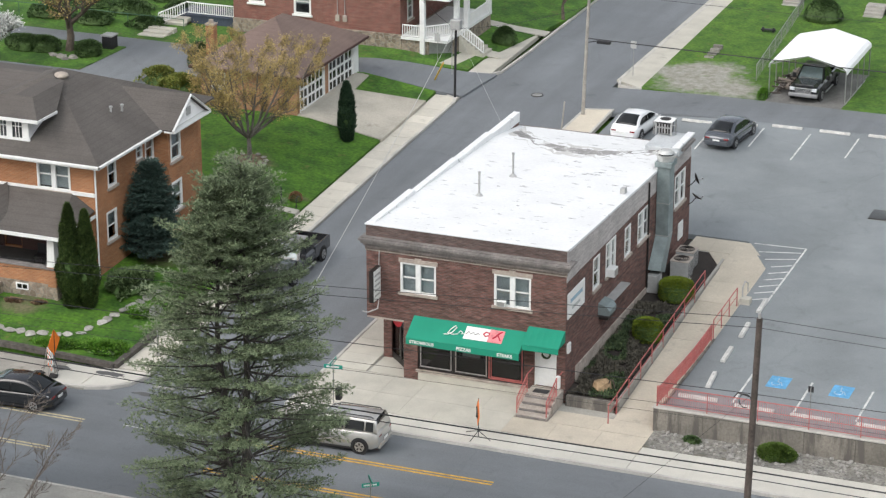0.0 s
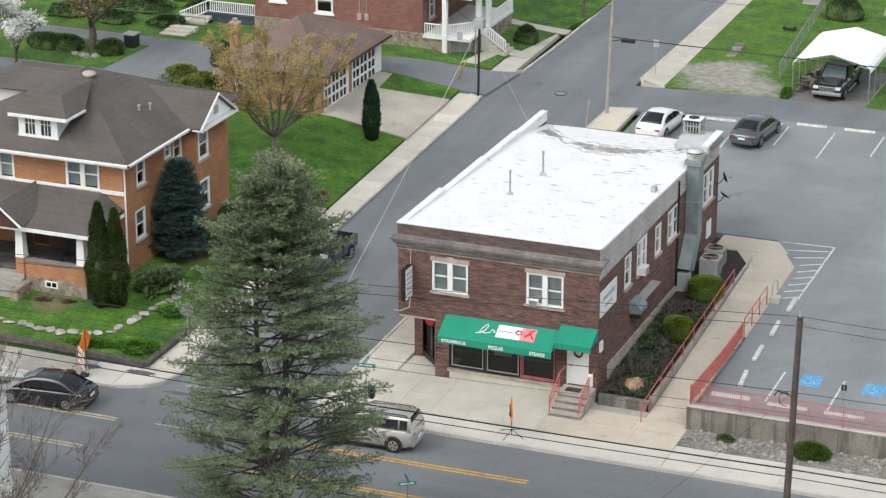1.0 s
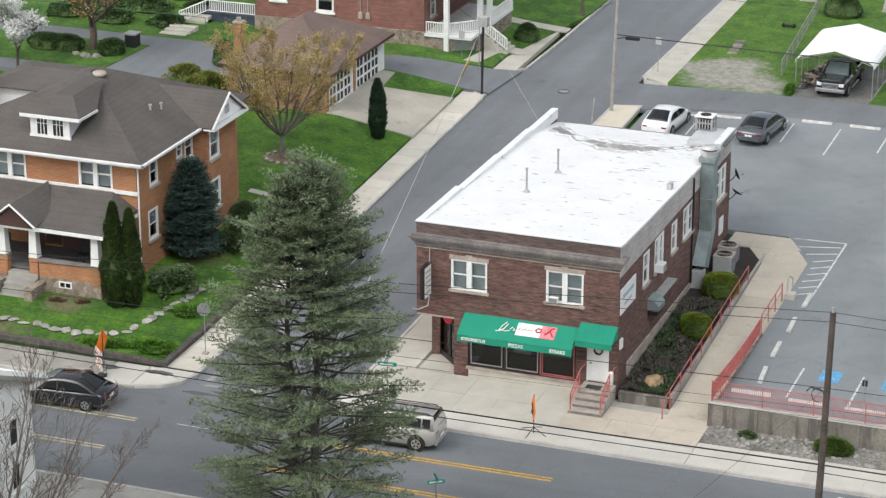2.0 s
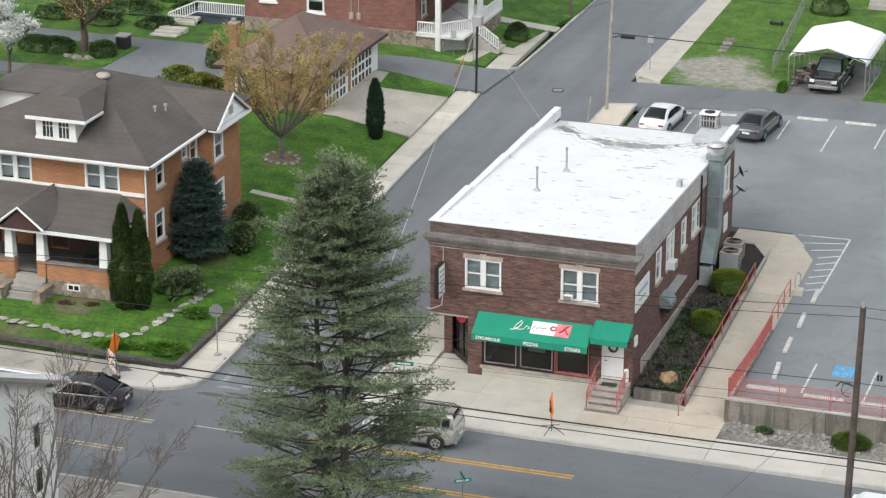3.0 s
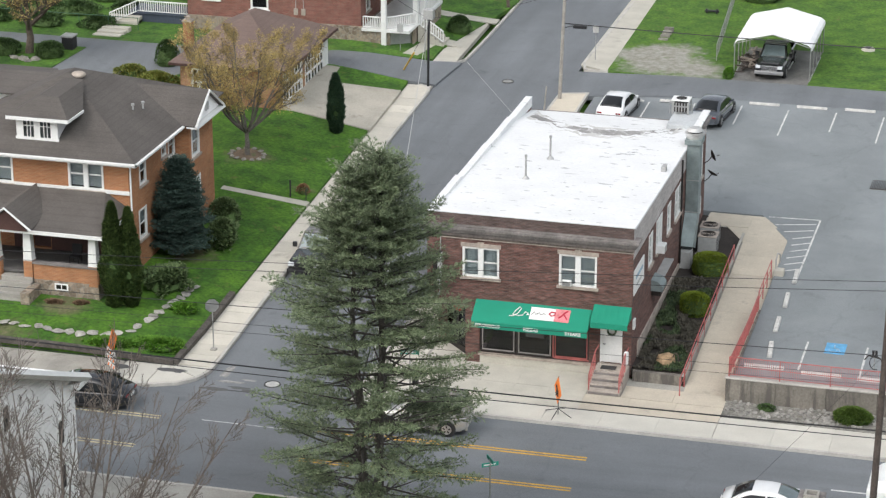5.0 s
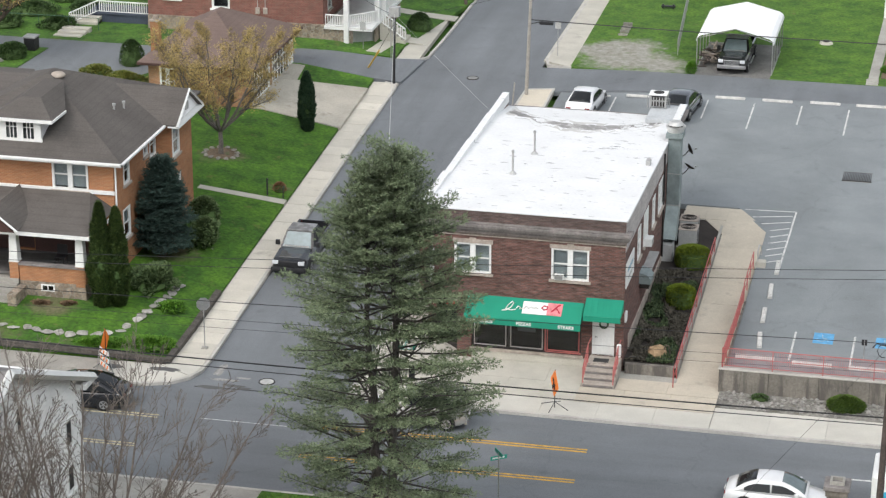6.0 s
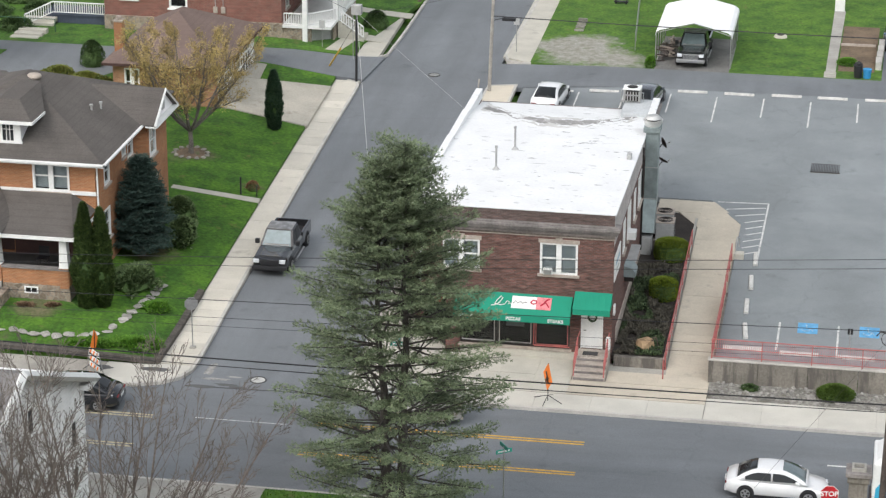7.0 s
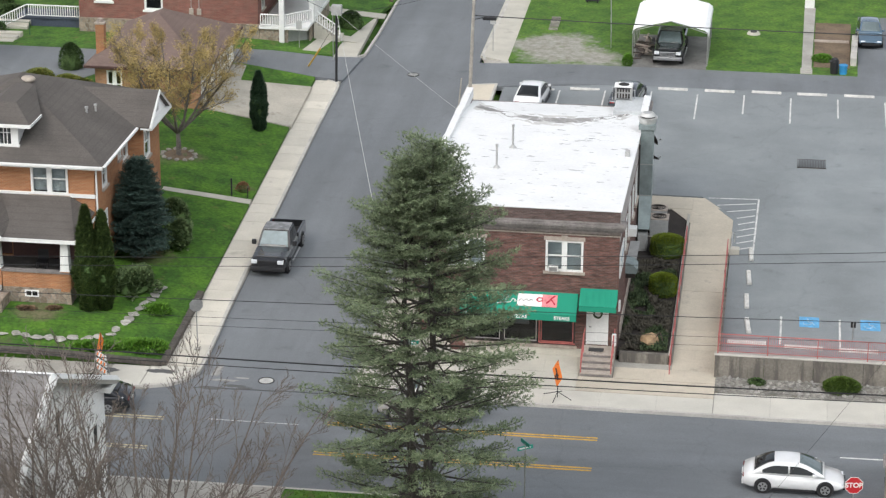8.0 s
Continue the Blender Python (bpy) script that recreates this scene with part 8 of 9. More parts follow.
    for x in (-h2 * 0.6, h2 * 0.62):
        for s in (-1, 1):
            # Black disc on the body side, for the shade in the wheel well.
            bm = bmesh.new()
            bmesh.ops.create_cone(bm, cap_ends=True, segments=24, radius1=wheels * 1.17, radius2=wheels * 1.17, depth=0.06, matrix=Matrix.Translation((x, s * (hw - 0.028), wheels + 0.02)) @ pose(0, 0, 0, rx=90))
            part("wheel_arch", bm, BLACK, body)
            wheel(car, x, s * (hw - 0.1), wheels)
    return car


BLACKGLASS = mat("dark_car_glass", (0.015, 0.017, 0.018), 0.06, 2, 8, 0.1, 0.05, 0.0)
# Windscreens only: base colour raised to hold the sky they reflect.
WINDGLASS = mat("sky_paled_car_glass", (0.13, 0.165, 0.17), 0.05, 2, 8, 0.1, 0.05, 0.0, spec=0.9)
P_WHITE, P_BLACK, P_GREY, P_SILVER, P_BLUE = paint("white_car_paint", (0.8, 0.8, 0.8), 0.0), paint("black_car_paint", (0.012, 0.013, 0.015), 0.0), paint("dark_grey_car_paint", (0.09, 0.1, 0.115)), paint("silver_car_paint", (0.5, 0.49, 0.46), 0.4), paint("blue_grey_car_paint", (0.1, 0.16, 0.22))




# Pickup roof, bonnet and windscreen: the reflected sky is put into these colours.
SKY_SHEEN = mat("roof_paint_with_sky_sheen", (0.3, 0.3, 0.3), 0.35, 1.2, 9, 0.35, 0.1, 0.0, coat=0.6, stain=((0.12, 0.12, 0.12), 1.2, 0.5))
BONNET = mat("bonnet_paint_with_sky_sheen", (0.05, 0.052, 0.055), 0.22, 1.5, 12, 0.2, 0.04, 0.0, coat=1.0)
SCREEN = mat("sky_lit_windscreen", (0.22, 0.28, 0.29), 0.05, 1.5, 8, 0.2, 0.05, 0.0, spec=0.9)


def pickup(name, label, colour, chrome=True):
    car = thing(name, label, "pickup truck")
    body = new("body")
    body.parent = car
    hw, h2 = 0.98, 2.85
    secs = [(0.05, 0.45, 1.12, 1.0), (1.1, 0.45, 1.1, 1.0), (1.35, 0.45, 1.14, 1.0), (2.55, 0.45, 1.08, 0.97), (2.8, 0.5, 0.98, 0.9), (2.85, 0.55, 0.85, 0.84)]

    def ring(s):
        x, zb, zt, k = s
        w = hw * k
        pts = [(x, -w * 0.92, zb), (x, -w, zb + 0.12), (x, -w, zt - 0.14), (x, -w * 0.9, zt), (x, 0, zt + 0.03)]
        return pts + [(a, -b, c) for a, b, c in pts[3::-1]]

    part("hull", loft([(-0.9, 0.45, 1.12, 1.0)] + secs, ring), colour, body, smooth=False)
    zb, H = 1.1, 1.85
    lo = [(-0.85, -0.93, zb), (1.2, -0.93, zb), (1.2, 0.93, zb), (-0.85, 0.93, zb)]
    hi = [(-0.68, -0.74, H), (0.45, -0.74, H), (0.45, 0.74, H), (-0.68, 0.74, H)]
    bm = bmesh.new()
    a, b = [bm.verts.new(p) for p in lo], [bm.verts.new(p) for p in hi]
    bm.faces.new(b)
    bm.faces.new(a[::-1])
    for k in range(4):
        bm.faces.new((a[k], a[(k + 1) % 4], b[(k + 1) % 4], b[k]))
    bmesh.ops.bevel(bm, geom=bm.edges[:], offset=0.05, segments=2, affect="EDGES")
    part("cab", bm, colour, body)
    for q in ([lo[0], lo[1], hi[1], hi[0]], [lo[2], lo[3], hi[3], hi[2]]):
        for s0, s1 in ((0.1, 0.42), (0.46, 0.86)):
            part("side_window", panel(q, s0, s1, 0.1, 0.86, 0.004), BLACKGLASS, body)
    part("windscreen", panel([lo[1], lo[2], hi[2], hi[1]], 0.07, 0.93, 0.05, 0.92, 0.004), SCREEN, body)
    part("dash_top", panel([lo[1], lo[2], hi[2], hi[1]], 0.12, 0.88, 0.06, 0.16, 0.012, 0.004), PALE_FRAME, body)
    part("rear_window", panel([lo[3], lo[0], hi[0], hi[3]], 0.12, 0.88, 0.15, 0.85, 0.004), BLACKGLASS, body)
    for s in (-1, 1):
        part("bed_side", soft_box(-2.85, s * 0.92 - 0.07, 0.5, -0.9, s * 0.92 + 0.07, 1.18, 0.03), colour, body)
        part("headlight", soft_box(2.62, s * 0.72 - 0.18, 0.8, 2.87, s * 0.72 + 0.15, 1.0, 0.03), LAMP_CLEAR, body)
        part("tail_light", soft_box(-2.88, s * 0.9 - 0.07, 0.75, -2.8, s * 0.9 + 0.07, 1.1, 0.02), LAMP_RED, body)
        part("mirror", soft_box(0.85, s * 1.12 - 0.12, 1.15, 1.02, s * 1.12 + 0.12, 1.42, 0.04), BLACK, body)
    # Bonnet and added roof panel are paler than the body, as sky sheen.
    part("bonnet_bulge", soft_box(1.25, -0.62, 1.06, 2.6, 0.62, 1.16, 0.05, 3), BONNET, body)
    part("roof_panel", soft_box(-0.64, -0.7, 1.82, 0.42, 0.7, 1.885, 0.03, 3), SKY_SHEEN, body, "roof panel coloured pale for the sky's sheen")
    part("cowl", boxes((1.14, -0.8, 1.12, 1.27, 0.8, 1.145)), BLACK, body)
    for s in (-1, 1):
        part("side_step", tubes((((-0.7, s * 1.06, 0.4), (1.2, s * 1.06, 0.4)), 0.055)), RIM, body, "bright tubular step")
        part("door_seam", boxes((0.2, s * 0.98 - 0.006, 0.55, 0.22, s * 0.98 + 0.006, 1.08), (-0.86, s * 0.98 - 0.006, 0.55, -0.84, s * 0.98 + 0.006, 1.08)), BLACK, body)
    part("tailgate", soft_box(-2.88, -0.85, 0.55, -2.8, 0.85, 1.16, 0.02), colour, body)
    part("bed_floor", boxes((-2.8, -0.86, 0.72, -0.9, 0.86, 0.78)), BLACK, body)
    gm_ = RIM if chrome else BLACK
    part("grille", soft_box(2.78, -0.52, 0.68, 2.89, 0.52, 1.0, 0.03), gm_, body)
    for k in range(3):
        part("grille_bar", boxes((2.885, -0.5, 0.74 + 0.08 * k, 2.9, 0.5, 0.77 + 0.08 * k)), BLACK, body)
    part("front_bumper", soft_box(2.72, -0.95, 0.42, 2.98, 0.95, 0.66, 0.05), gm_, body)
    part("rear_bumper", soft_box(-3.0, -0.9, 0.45, -2.86, 0.9, 0.62, 0.03), gm_, body)
    for x in (-1.85, 1.9):
        for s in (-1, 1):
            # Wheel well shade as a flat black disc, no recess behind it.
            bm = bmesh.new()
            bmesh.ops.create_cone(bm, cap_ends=True, segments=24, radius1=0.46, radius2=0.46, depth=0.08, matrix=Matrix.Translation((x, s * 0.965, 0.42)) @ pose(0, 0, 0, rx=90))
            part("wheel_arch", bm, BLACK, body)
            wheel(car, x, s * 0.9, 0.4, 0.27)
    return car


def park(ob, x, y, z, heading, tilt=0.0):
    ob.matrix_basis = pose(x, y, z) @ pose(0, 0, 0, rz=heading) @ pose(0, 0, 0, ry=tilt)
    return ob


park(pickup("pickup_truck", "black pickup truck parked at the kerb of the side street", P_BLACK, False), -19.4, 10.85, street_z(0, 10.85) - 0.15, -90, 2)
park(pickup("pickup_truck", "black pickup truck with a chrome grille under the carport", P_BLACK, True), -0.2, 50.4, 1.51, -91)
park(sedan("sedan_car", "white sedan parked in the rear row of the lot", P_WHITE, 4.8), -8.3, 37.6, lot_z(-8.3, 37.6), 86)
park(sedan("sedan_car", "dark grey sedan parked in the rear row of the lot", P_GREY, 4.85), -2.2, 37.3, lot_z(-2.2, 37.3), 84)
park(sedan("sedan_car", "white sedan driving along the main road", P_WHITE, 4.5, 1.76, 1.44), 8.9, -13.15, -0.15, 0)
park(sedan("sedan_car", "black sedan driving on the main road", P_BLACK, 4.85), -24.8, -9.35, -0.15, 183)
park(sedan("suv_car", "silver sport utility car with a roof rack on the road", P_SILVER, 4.6, 1.85, 1.72, suv=True, kind="suv", wheels=0.37, rack=True), -8.35, -7.9, -0.15, 182)
park(sedan("hatchback_car", "blue-grey hatchback parked on the far drive", P_BLUE, 4.1, 1.72, 1.5, hatch=True), 13.3, 55.7, 1.55, -88)

# ---- city bus ----
bus = thing("city_bus", "white city bus with teal and green panels and dark windows", "bus")
bb_ = new("body")
bb_.parent = bus
BW, BL, BH = 1.28, 12.2, 2.9
P_BUS = mat("white_bus_paint", (0.8, 0.81, 0.8), 0.35, 1, 10, 0.05, 0.04, 0.0, coat=0.3)
part("shell", soft_box(-BL / 2, -BW, 0.36, BL / 2, BW, BH, 0.16, 4), P_BUS, bb_)
bm = bmesh.new()
sec = [(-BL / 2 + 0.12, 0.0), (-BL / 2 + 0.5, 0.3), (-0.9, 0.32), (-0.35, 0.0)]
rows_ = [[bm.verts.new((x, y * (1.0 if z == BH - 0.03 else 0.86), z + (h if z > BH else 0))) for y, z in ((-1.12, BH - 0.03), (-1.12, BH + 0.001), (1.12, BH + 0.001), (1.12, BH - 0.03))] for x, h in sec]
for a, b in zip(rows_, rows_[1:]):
    for k in range(4):
        bm.faces.new((a[k], a[(k + 1) % 4], b[(k + 1) % 4], b[k]))
bm.faces.new(rows_[0])
bm.faces.new(rows_[-1][::-1])
bmesh.ops.recalc_face_normals(bm, faces=bm.faces[:])
bmesh.ops.bevel(bm, geom=bm.edges[:], offset=0.04, segments=2, affect="EDGES")
part("roof_unit", bm, P_BUS, bb_)
part("roof_grille", boxes((-5.0, -1.0, BH + 0.3, -4.2, -0.55, BH + 0.335)), UNIT_GREY, bb_)
part("roof_hatch", soft_box(2.6, -0.4, BH - 0.01, 3.4, 0.4, BH + 0.06, 0.02), P_BUS, bb_)
TEAL, SKYB, BGREEN, DEEPB = [mat(n_, c_, 0.4, 2, 10, 0.08, 0.04, 0.0) for n_, c_ in (("teal_vinyl", (0.02, 0.33, 0.33)), ("sky_blue_vinyl", (0.05, 0.4, 0.62)), ("green_vinyl", (0.01, 0.3, 0.17)), ("deep_blue_vinyl", (0.03, 0.2, 0.36)))]
curve_ = lambda x0, z0, x1, z1, bulge: [(x0 + (x1 - x0) * t + bulge * math.sin(math.pi * t), z0 + (z1 - z0) * t) for t in [k / 8 for k in range(9)]]
ORANGE_SIGN = mat("amber_display", (0.7, 0.25, 0.04), 0.5, 2, 10, 0.1, 0.05, 0.0)
for s in (-1, 1):
    y = s * (BW + 0.004)

    def skin(name, pts, lift, material):
        bm = bmesh.new()
        f_ = bm.faces.new([bm.verts.new((x, y + s * lift, z)) for x, z in pts])
        if f_.normal.y * s < 0:
            f_.normal_flip()
        solid(bm, -0.008)
        return part(name, bm, material, bb_)

    skin("colour_panel", [(-6.0, 0.44)] + curve_(-4.7, 0.44, -5.2, 2.3, -0.25) + [(-5.6, 2.2), (-5.95, 1.7)], 0.002, SKYB)
    skin("colour_panel", [(-4.7, 0.44), (-4.0, 0.44)] + curve_(-4.0, 0.44, -4.9, 1.4, 0.3) + curve_(-5.13, 1.4, -4.7, 0.44, -0.2), 0.003, TEAL)
    skin("colour_panel", [(-4.0, 0.44), (-2.3, 0.44)] + curve_(-2.3, 0.44, -1.9, 1.42, 0.35) + [(-4.9, 1.42)] + curve_(-4.9, 1.42, -4.0, 0.44, 0.3)[1:-1], 0.002, BGREEN)
    skin("colour_panel", curve_(-4.4, 2.34, -3.9, 2.72, 0.0) + curve_(-2.5, 2.72, -2.1, 2.34, 0.12), 0.002, BGREEN)
    skin("engine_grille", [(-5.85, 0.75), (-5.15, 0.75), (-5.15, 1.2), (-5.85, 1.2)], 0.006, DEEPB)
    for f0, f1 in ((0.085, 0.17), (0.177, 0.272), (0.28, 0.37), (0.468, 0.527), (0.537, 0.632), (0.642, 0.74), (0.75, 0.862)):
        part("side_window", soft_box(-6.1 + BL * f0, y - 0.015, 1.38, -6.1 + BL * f1, y + 0.015, 2.34, 0.05, 3), BLACKGLASS, bb_)
    for f0, f1 in ((0.385, 0.458), (0.872, 0.962)) if s == -1 else ():
        door_ = new("door")
        door_.parent = bb_
        x0, x1 = -6.1 + BL * f0, -6.1 + BL * f1
        part("door_frame", soft_box(x0, y - 0.02, 0.42, x1, y + 0.012, 2.46, 0.02), DARK_METAL, door_)
        for k in range(2):
            a, b = x0 + 0.05 + (x1 - x0) / 2 * k, x0 - 0.02 + (x1 - x0) / 2 * (k + 1)
            part("leaf", boxes((a, y - 0.03, 0.48, a + 0.09, y - 0.02, 2.4), (b - 0.09, y - 0.03, 0.48, b, y - 0.02, 2.4), (a + 0.09, y - 0.03, 2.3, b - 0.09, y - 0.02, 2.4), (a + 0.09, y - 0.03, 0.48, b - 0.09, y - 0.02, 0.6)), P_BUS, door_)
            part("pane", boxes((a + 0.09, y - 0.026, 0.6, b - 0.09, y - 0.021, 2.3)), BLACKGLASS, door_)
    part("skirt", boxes((-5.9, y - 0.006, 0.34, 5.9, y + 0.006, 0.42)), BLACK, bb_)
part("side_display", boxes((3.2, -BW - 0.024, 2.12, 4.2, -BW - 0.02, 2.25)), ORANGE_SIGN, bb_, "amber display behind the glass")
part("windscreen", soft_box(BL / 2 - 0.03, -1.12, 1.15, BL / 2 + 0.02, 1.12, 2.6, 0.05), BLACKGLASS, bb_)
part("rear_window", soft_box(-BL / 2 - 0.02, -0.8, 1.7, -BL / 2 + 0.03, 0.8, 2.4, 0.05), BLACKGLASS, bb_)
part("rear_vent", soft_box(-BL / 2 - 0.015, -0.9, 0.8, -BL / 2 + 0.03, 0.9, 1.45, 0.03), UNIT_GREY, bb_)
for s in (-1, 1):
    part("tail_light", soft_box(-BL / 2 - 0.03, s * 1.05 - 0.08, 0.9, -BL / 2 + 0.03, s * 1.05 + 0.08, 1.35, 0.02), LAMP_RED, bb_)
    part("mirror", soft_box(BL / 2 + 0.02, s * 1.4 - 0.1, 1.7, BL / 2 + 0.16, s * 1.4 + 0.1, 2.25, 0.04), BLACK, bb_)
part("bumper", soft_box(-BL / 2 - 0.12, -1.2, 0.38, -BL / 2 + 0.05, 1.2, 0.68, 0.05), BLACK, bb_)
part("bumper", soft_box(BL / 2 - 0.05, -1.2, 0.38, BL / 2 + 0.12, 1.2, 0.7, 0.05), BLACK, bb_)
part("bike_rack", tubes((((BL / 2 + 0.1, -0.8, 0.6), (BL / 2 + 0.55, -0.8, 0.7), (BL / 2 + 0.55, 0.8, 0.7), (BL / 2 + 0.1, 0.8, 0.6)), 0.03), (((BL / 2 + 0.35, -0.8, 0.65), (BL / 2 + 0.4, -0.8, 1.4), (BL / 2 + 0.4, 0.8, 1.4), (BL / 2 + 0.35, 0.8, 0.65)), 0.025)), BLACK, bb_)
for x in (-3.4, 3.95):
    for s in (-1, 1):
        # Black disc stands in for the shaded well round each wheel.
        bm = bmesh.new()
        bmesh.ops.create_cone(bm, cap_ends=True, segments=24, radius1=0.58, radius2=0.58, depth=0.06, matrix=Matrix.Translation((x, s * (BW - 0.015), 0.5)) @ pose(0, 0, 0, rx=90))
        part("wheel_arch", bm, BLACK, bb_)
        wheel(bus, x, s * (BW - 0.1), 0.5, 0.28)
park(bus, 19.1, -14.1, -0.15, 0)


# ---- poles, wires, signs ----
def sagging(a, b, sag, n=16):
    a, b = Vector(a), Vector(b)
    return [a.lerp(b, t) - Vector((0, 0, 4 * sag * t * (1 - t))) for t in [k / n for k in range(n + 1)]]


PALE_WIRE = mat("pale_sheathed_wire", (0.5, 0.5, 0.48), 0.6, 2, 12, 0.1, 0.1, 0.0)


def wire(label, a, b, sag, r=0.02, material=BLACK):
    w = thing("overhead_wire", label, "wire", "overhead wires")
    part("cable", tubes((sagging(a, b, sag), r), seg=5), material, w)
    return w


pole = thing("utility_pole", "weathered brown wooden utility pole beside the near kerb", "utility pole")
bm = bmesh.new()
tube(bm, [(13.4, -17.3, -0.1), (13.5, -17.15, 6), (13.6, -17.0, 12.7)], 0.16, 0.12, 12)
part("shaft", bm, WOODPOLE, pole)
part("bracket", tubes((((13.4, -17.1, 9.4), (12.9, -17.1, 9.5), (12.75, -17.1, 9.3)), 0.03)), DARK_METAL, pole)
part("insulator", tubes((((13.6, -17.0, 12.65), (13.6, -17.0, 12.9)), 0.06)), UNIT_GREY, pole)
part("cable_loop", tubes(([(13.2 + 0.25 * math.cos(a), -17.1, 9.2 + 0.3 * math.sin(a)) for a in [6.283 * k / 10 for k in range(9)]], 0.02)), BLACK, pole)
FARX = -36.0
for z, zr, r in ((6.2, 6.7, 0.034), (5.86, 6.2, 0.02)):
    wire("thick black cable strung along the main road", (13.45, -17.0, z), (FARX, -17.0, z + 0.1), 0.22, r)
    wire("thick black cable strung along the main road", (13.45, -17.0, z), (60, -17.0, zr), 0.15, r)
for z, zl in ((12.7, 9.85), (12.3, 9.45)):
    wire("thin overhead wire above the road", (13.6, -17.0, z), (FARX, -17.0, zl), 0.25, 0.013)
    wire("thin overhead wire above the road", (13.6, -17.0, z), (60, -17.0, z + 0.4), 0.4, 0.013)
for z, zl, zr, r in ((9.5, 8.45, 10.4, 0.016), (8.6, 7.7, 9.2, 0.009), (8.2, 7.3, 8.8, 0.008)):
    wire("thin overhead wire above the road", (13.5, -17.0, z), (FARX, -17.0, zl), 0.1, r)
    wire("thin overhead wire above the road", (13.5, -17.0, z), (60, -17.0, zr), 0.1, r)
wire("grey guy wire slanting down from the near pole", (13.55, -17.05, 9.6), (2.7, -32.6, 1.0), 0.0, 0.007, DARK_METAL)
fpole = thing("street_light_pole", "tall black pole with a pale box at the corner", "street lamp")
part("shaft", tubes((((-21.6, 40.65, 1.35), (-21.55, 40.7, 6.1)), 0.085)), BLACK, fpole)
part("transformer_box", soft_box(-21.87, 40.45, 6.0, -21.2, 40.95, 6.65, 0.04), UNIT_GREY, fpole)
part("pipe", tubes((((-21.78, 40.6, 3.0), (-21.78, 40.6, 6.0)), 0.03)), STEEL, fpole)
bpole = thing("utility_pole", "pale tall wooden utility pole on the lot island", "utility pole")
bm = bmesh.new()
tube(bm, [(-12.65, 40.1, 1.5), (-12.5, 40.1, 6.0), (-12.3, 40.1, 11.5)], 0.12, 0.09, 10)
part("shaft", bm, PALE_POLE, bpole)
part("cross_arm", soft_box(-13.3, 40.02, 10.3, -11.3, 40.18, 10.45, 0.02), WOODPOLE, bpole)
part("street_light_arm", tubes((((-12.5, 40.1, 6.2), (-11.7, 40.4, 6.35)), 0.03)), BLACK, bpole)
part("lamp_head", soft_box(-11.9, 40.25, 6.15, -11.0, 40.55, 6.35, 0.06), BLACK, bpole)
stub = thing("wooden_stub_post", "short leaning wooden stub post at the island", "post")
part("post", tubes((((-12.95, 36.8, 1.3), (-12.8, 36.9, 3.2)), 0.05)), PALE_POLE, stub)
wire("black cable from the lot pole along the alley", (-12.45, 40.1, 6.5), (60, 44.0, 6.4), 0.6, 0.035)
wire("thin wire from the lot pole", (-12.4, 40.1, 9.5), (60, 46.0, 10.0), 0.9, 0.012)
wire("thin wire across the side street", (-12.4, 40.1, 8.6), (-21.46, 40.5, 6.1), 0.3, 0.012)
wire("thin pale service wire over the side street", (-21.5, 40.5, 6.2), (-8.03, -17.0, 6.5), 0.3, 0.018, PALE_WIRE)
wire("thin pale service drop to the rear of the brick building", (-21.45, 40.5, 6.15), (-10.32, 20.3, 5.9), 0.08, 0.008, PALE_WIRE)
wire("thin guy wire at the corner pole", (-21.5, 40.5, 5.6), (-24.0, 43.0, 1.6), 0.0, 0.012)
wire("service wire to the far house", (-21.5, 40.5, 6.1), (-29.0, 49.2, 7.0), 0.3, 0.014)


def sign_post(name, label, x, y, z, h, r=0.03):
    s = thing(name, label, "sign")
    part("post", tubes((((x, y, z - 0.02), (x, y, z + h)), r)), STEEL, s)
    return s


def octagon(r, y0, y1, m):
    bm = bmesh.new()
    pts = [(r * math.cos(math.pi / 8 + math.pi / 4 * k), r * math.sin(math.pi / 8 + math.pi / 4 * k)) for k in range(8)]
    a = [bm.verts.new(m @ Vector((x, y0, z))) for x, z in pts]
    b = [bm.verts.new(m @ Vector((x, y1, z))) for x, z in pts]
    bm.faces.new(a)
    bm.faces.new(b[::-1])
    for k in range(8):
        bm.faces.new((a[k], a[(k + 1) % 8], b[(k + 1) % 8], b[k]))
    bmesh.ops.recalc_face_normals(bm, faces=bm.faces[:])
    return bm


ss = sign_post("stop_sign", "grey back of a stop sign on a steel post", -20.9, -2.0, 0.0, 2.7)
part("plate", octagon(0.36, -0.01, 0.01, pose(-20.9, -2.03, 2.4, rz=25)), STEEL, ss, "bare grey back of the sign")
part("foot", soft_box(-21.05, -2.15, -0.02, -20.75, -1.85, 0.08, 0.03), BASE_CONCRETE, ss)
ns_ = sign_post("stop_sign", "red octagonal stop sign with white letters and border", 11.26, -20.75, 0.0, 4.0)
mm = pose(11.26, -20.84, 3.75, rz=8)
part("plate", octagon(0.4, -0.012, 0.0, mm), WHITE, ns_, "white bordered sign plate")
part("face", octagon(0.375, -0.016, -0.0125, mm), RED, ns_, "red sign face")
letters("lettering", "STOP", 0.3, mm @ pose(0, -0.02, 0, rx=90), WHITE, ns_, 0.003)
st_n = sign_post("street_name_sign", "green street name blades on a tall post at the corner", -9.56, -5.75, 0.0, 2.95)
for z, rz in ((2.62, 8), (2.88, 95)):
    mm = pose(-9.56, -5.75, z, rz=rz)
    part("blade", boxes_at((-0.45, -0.012, -0.1, 0.45, 0.012, 0.1), mm), SIGN_GREEN, st_n)
    part("name_bar", boxes_at((-0.34, -0.016, -0.04, 0.3, -0.013, 0.04), mm), WHITE, st_n)
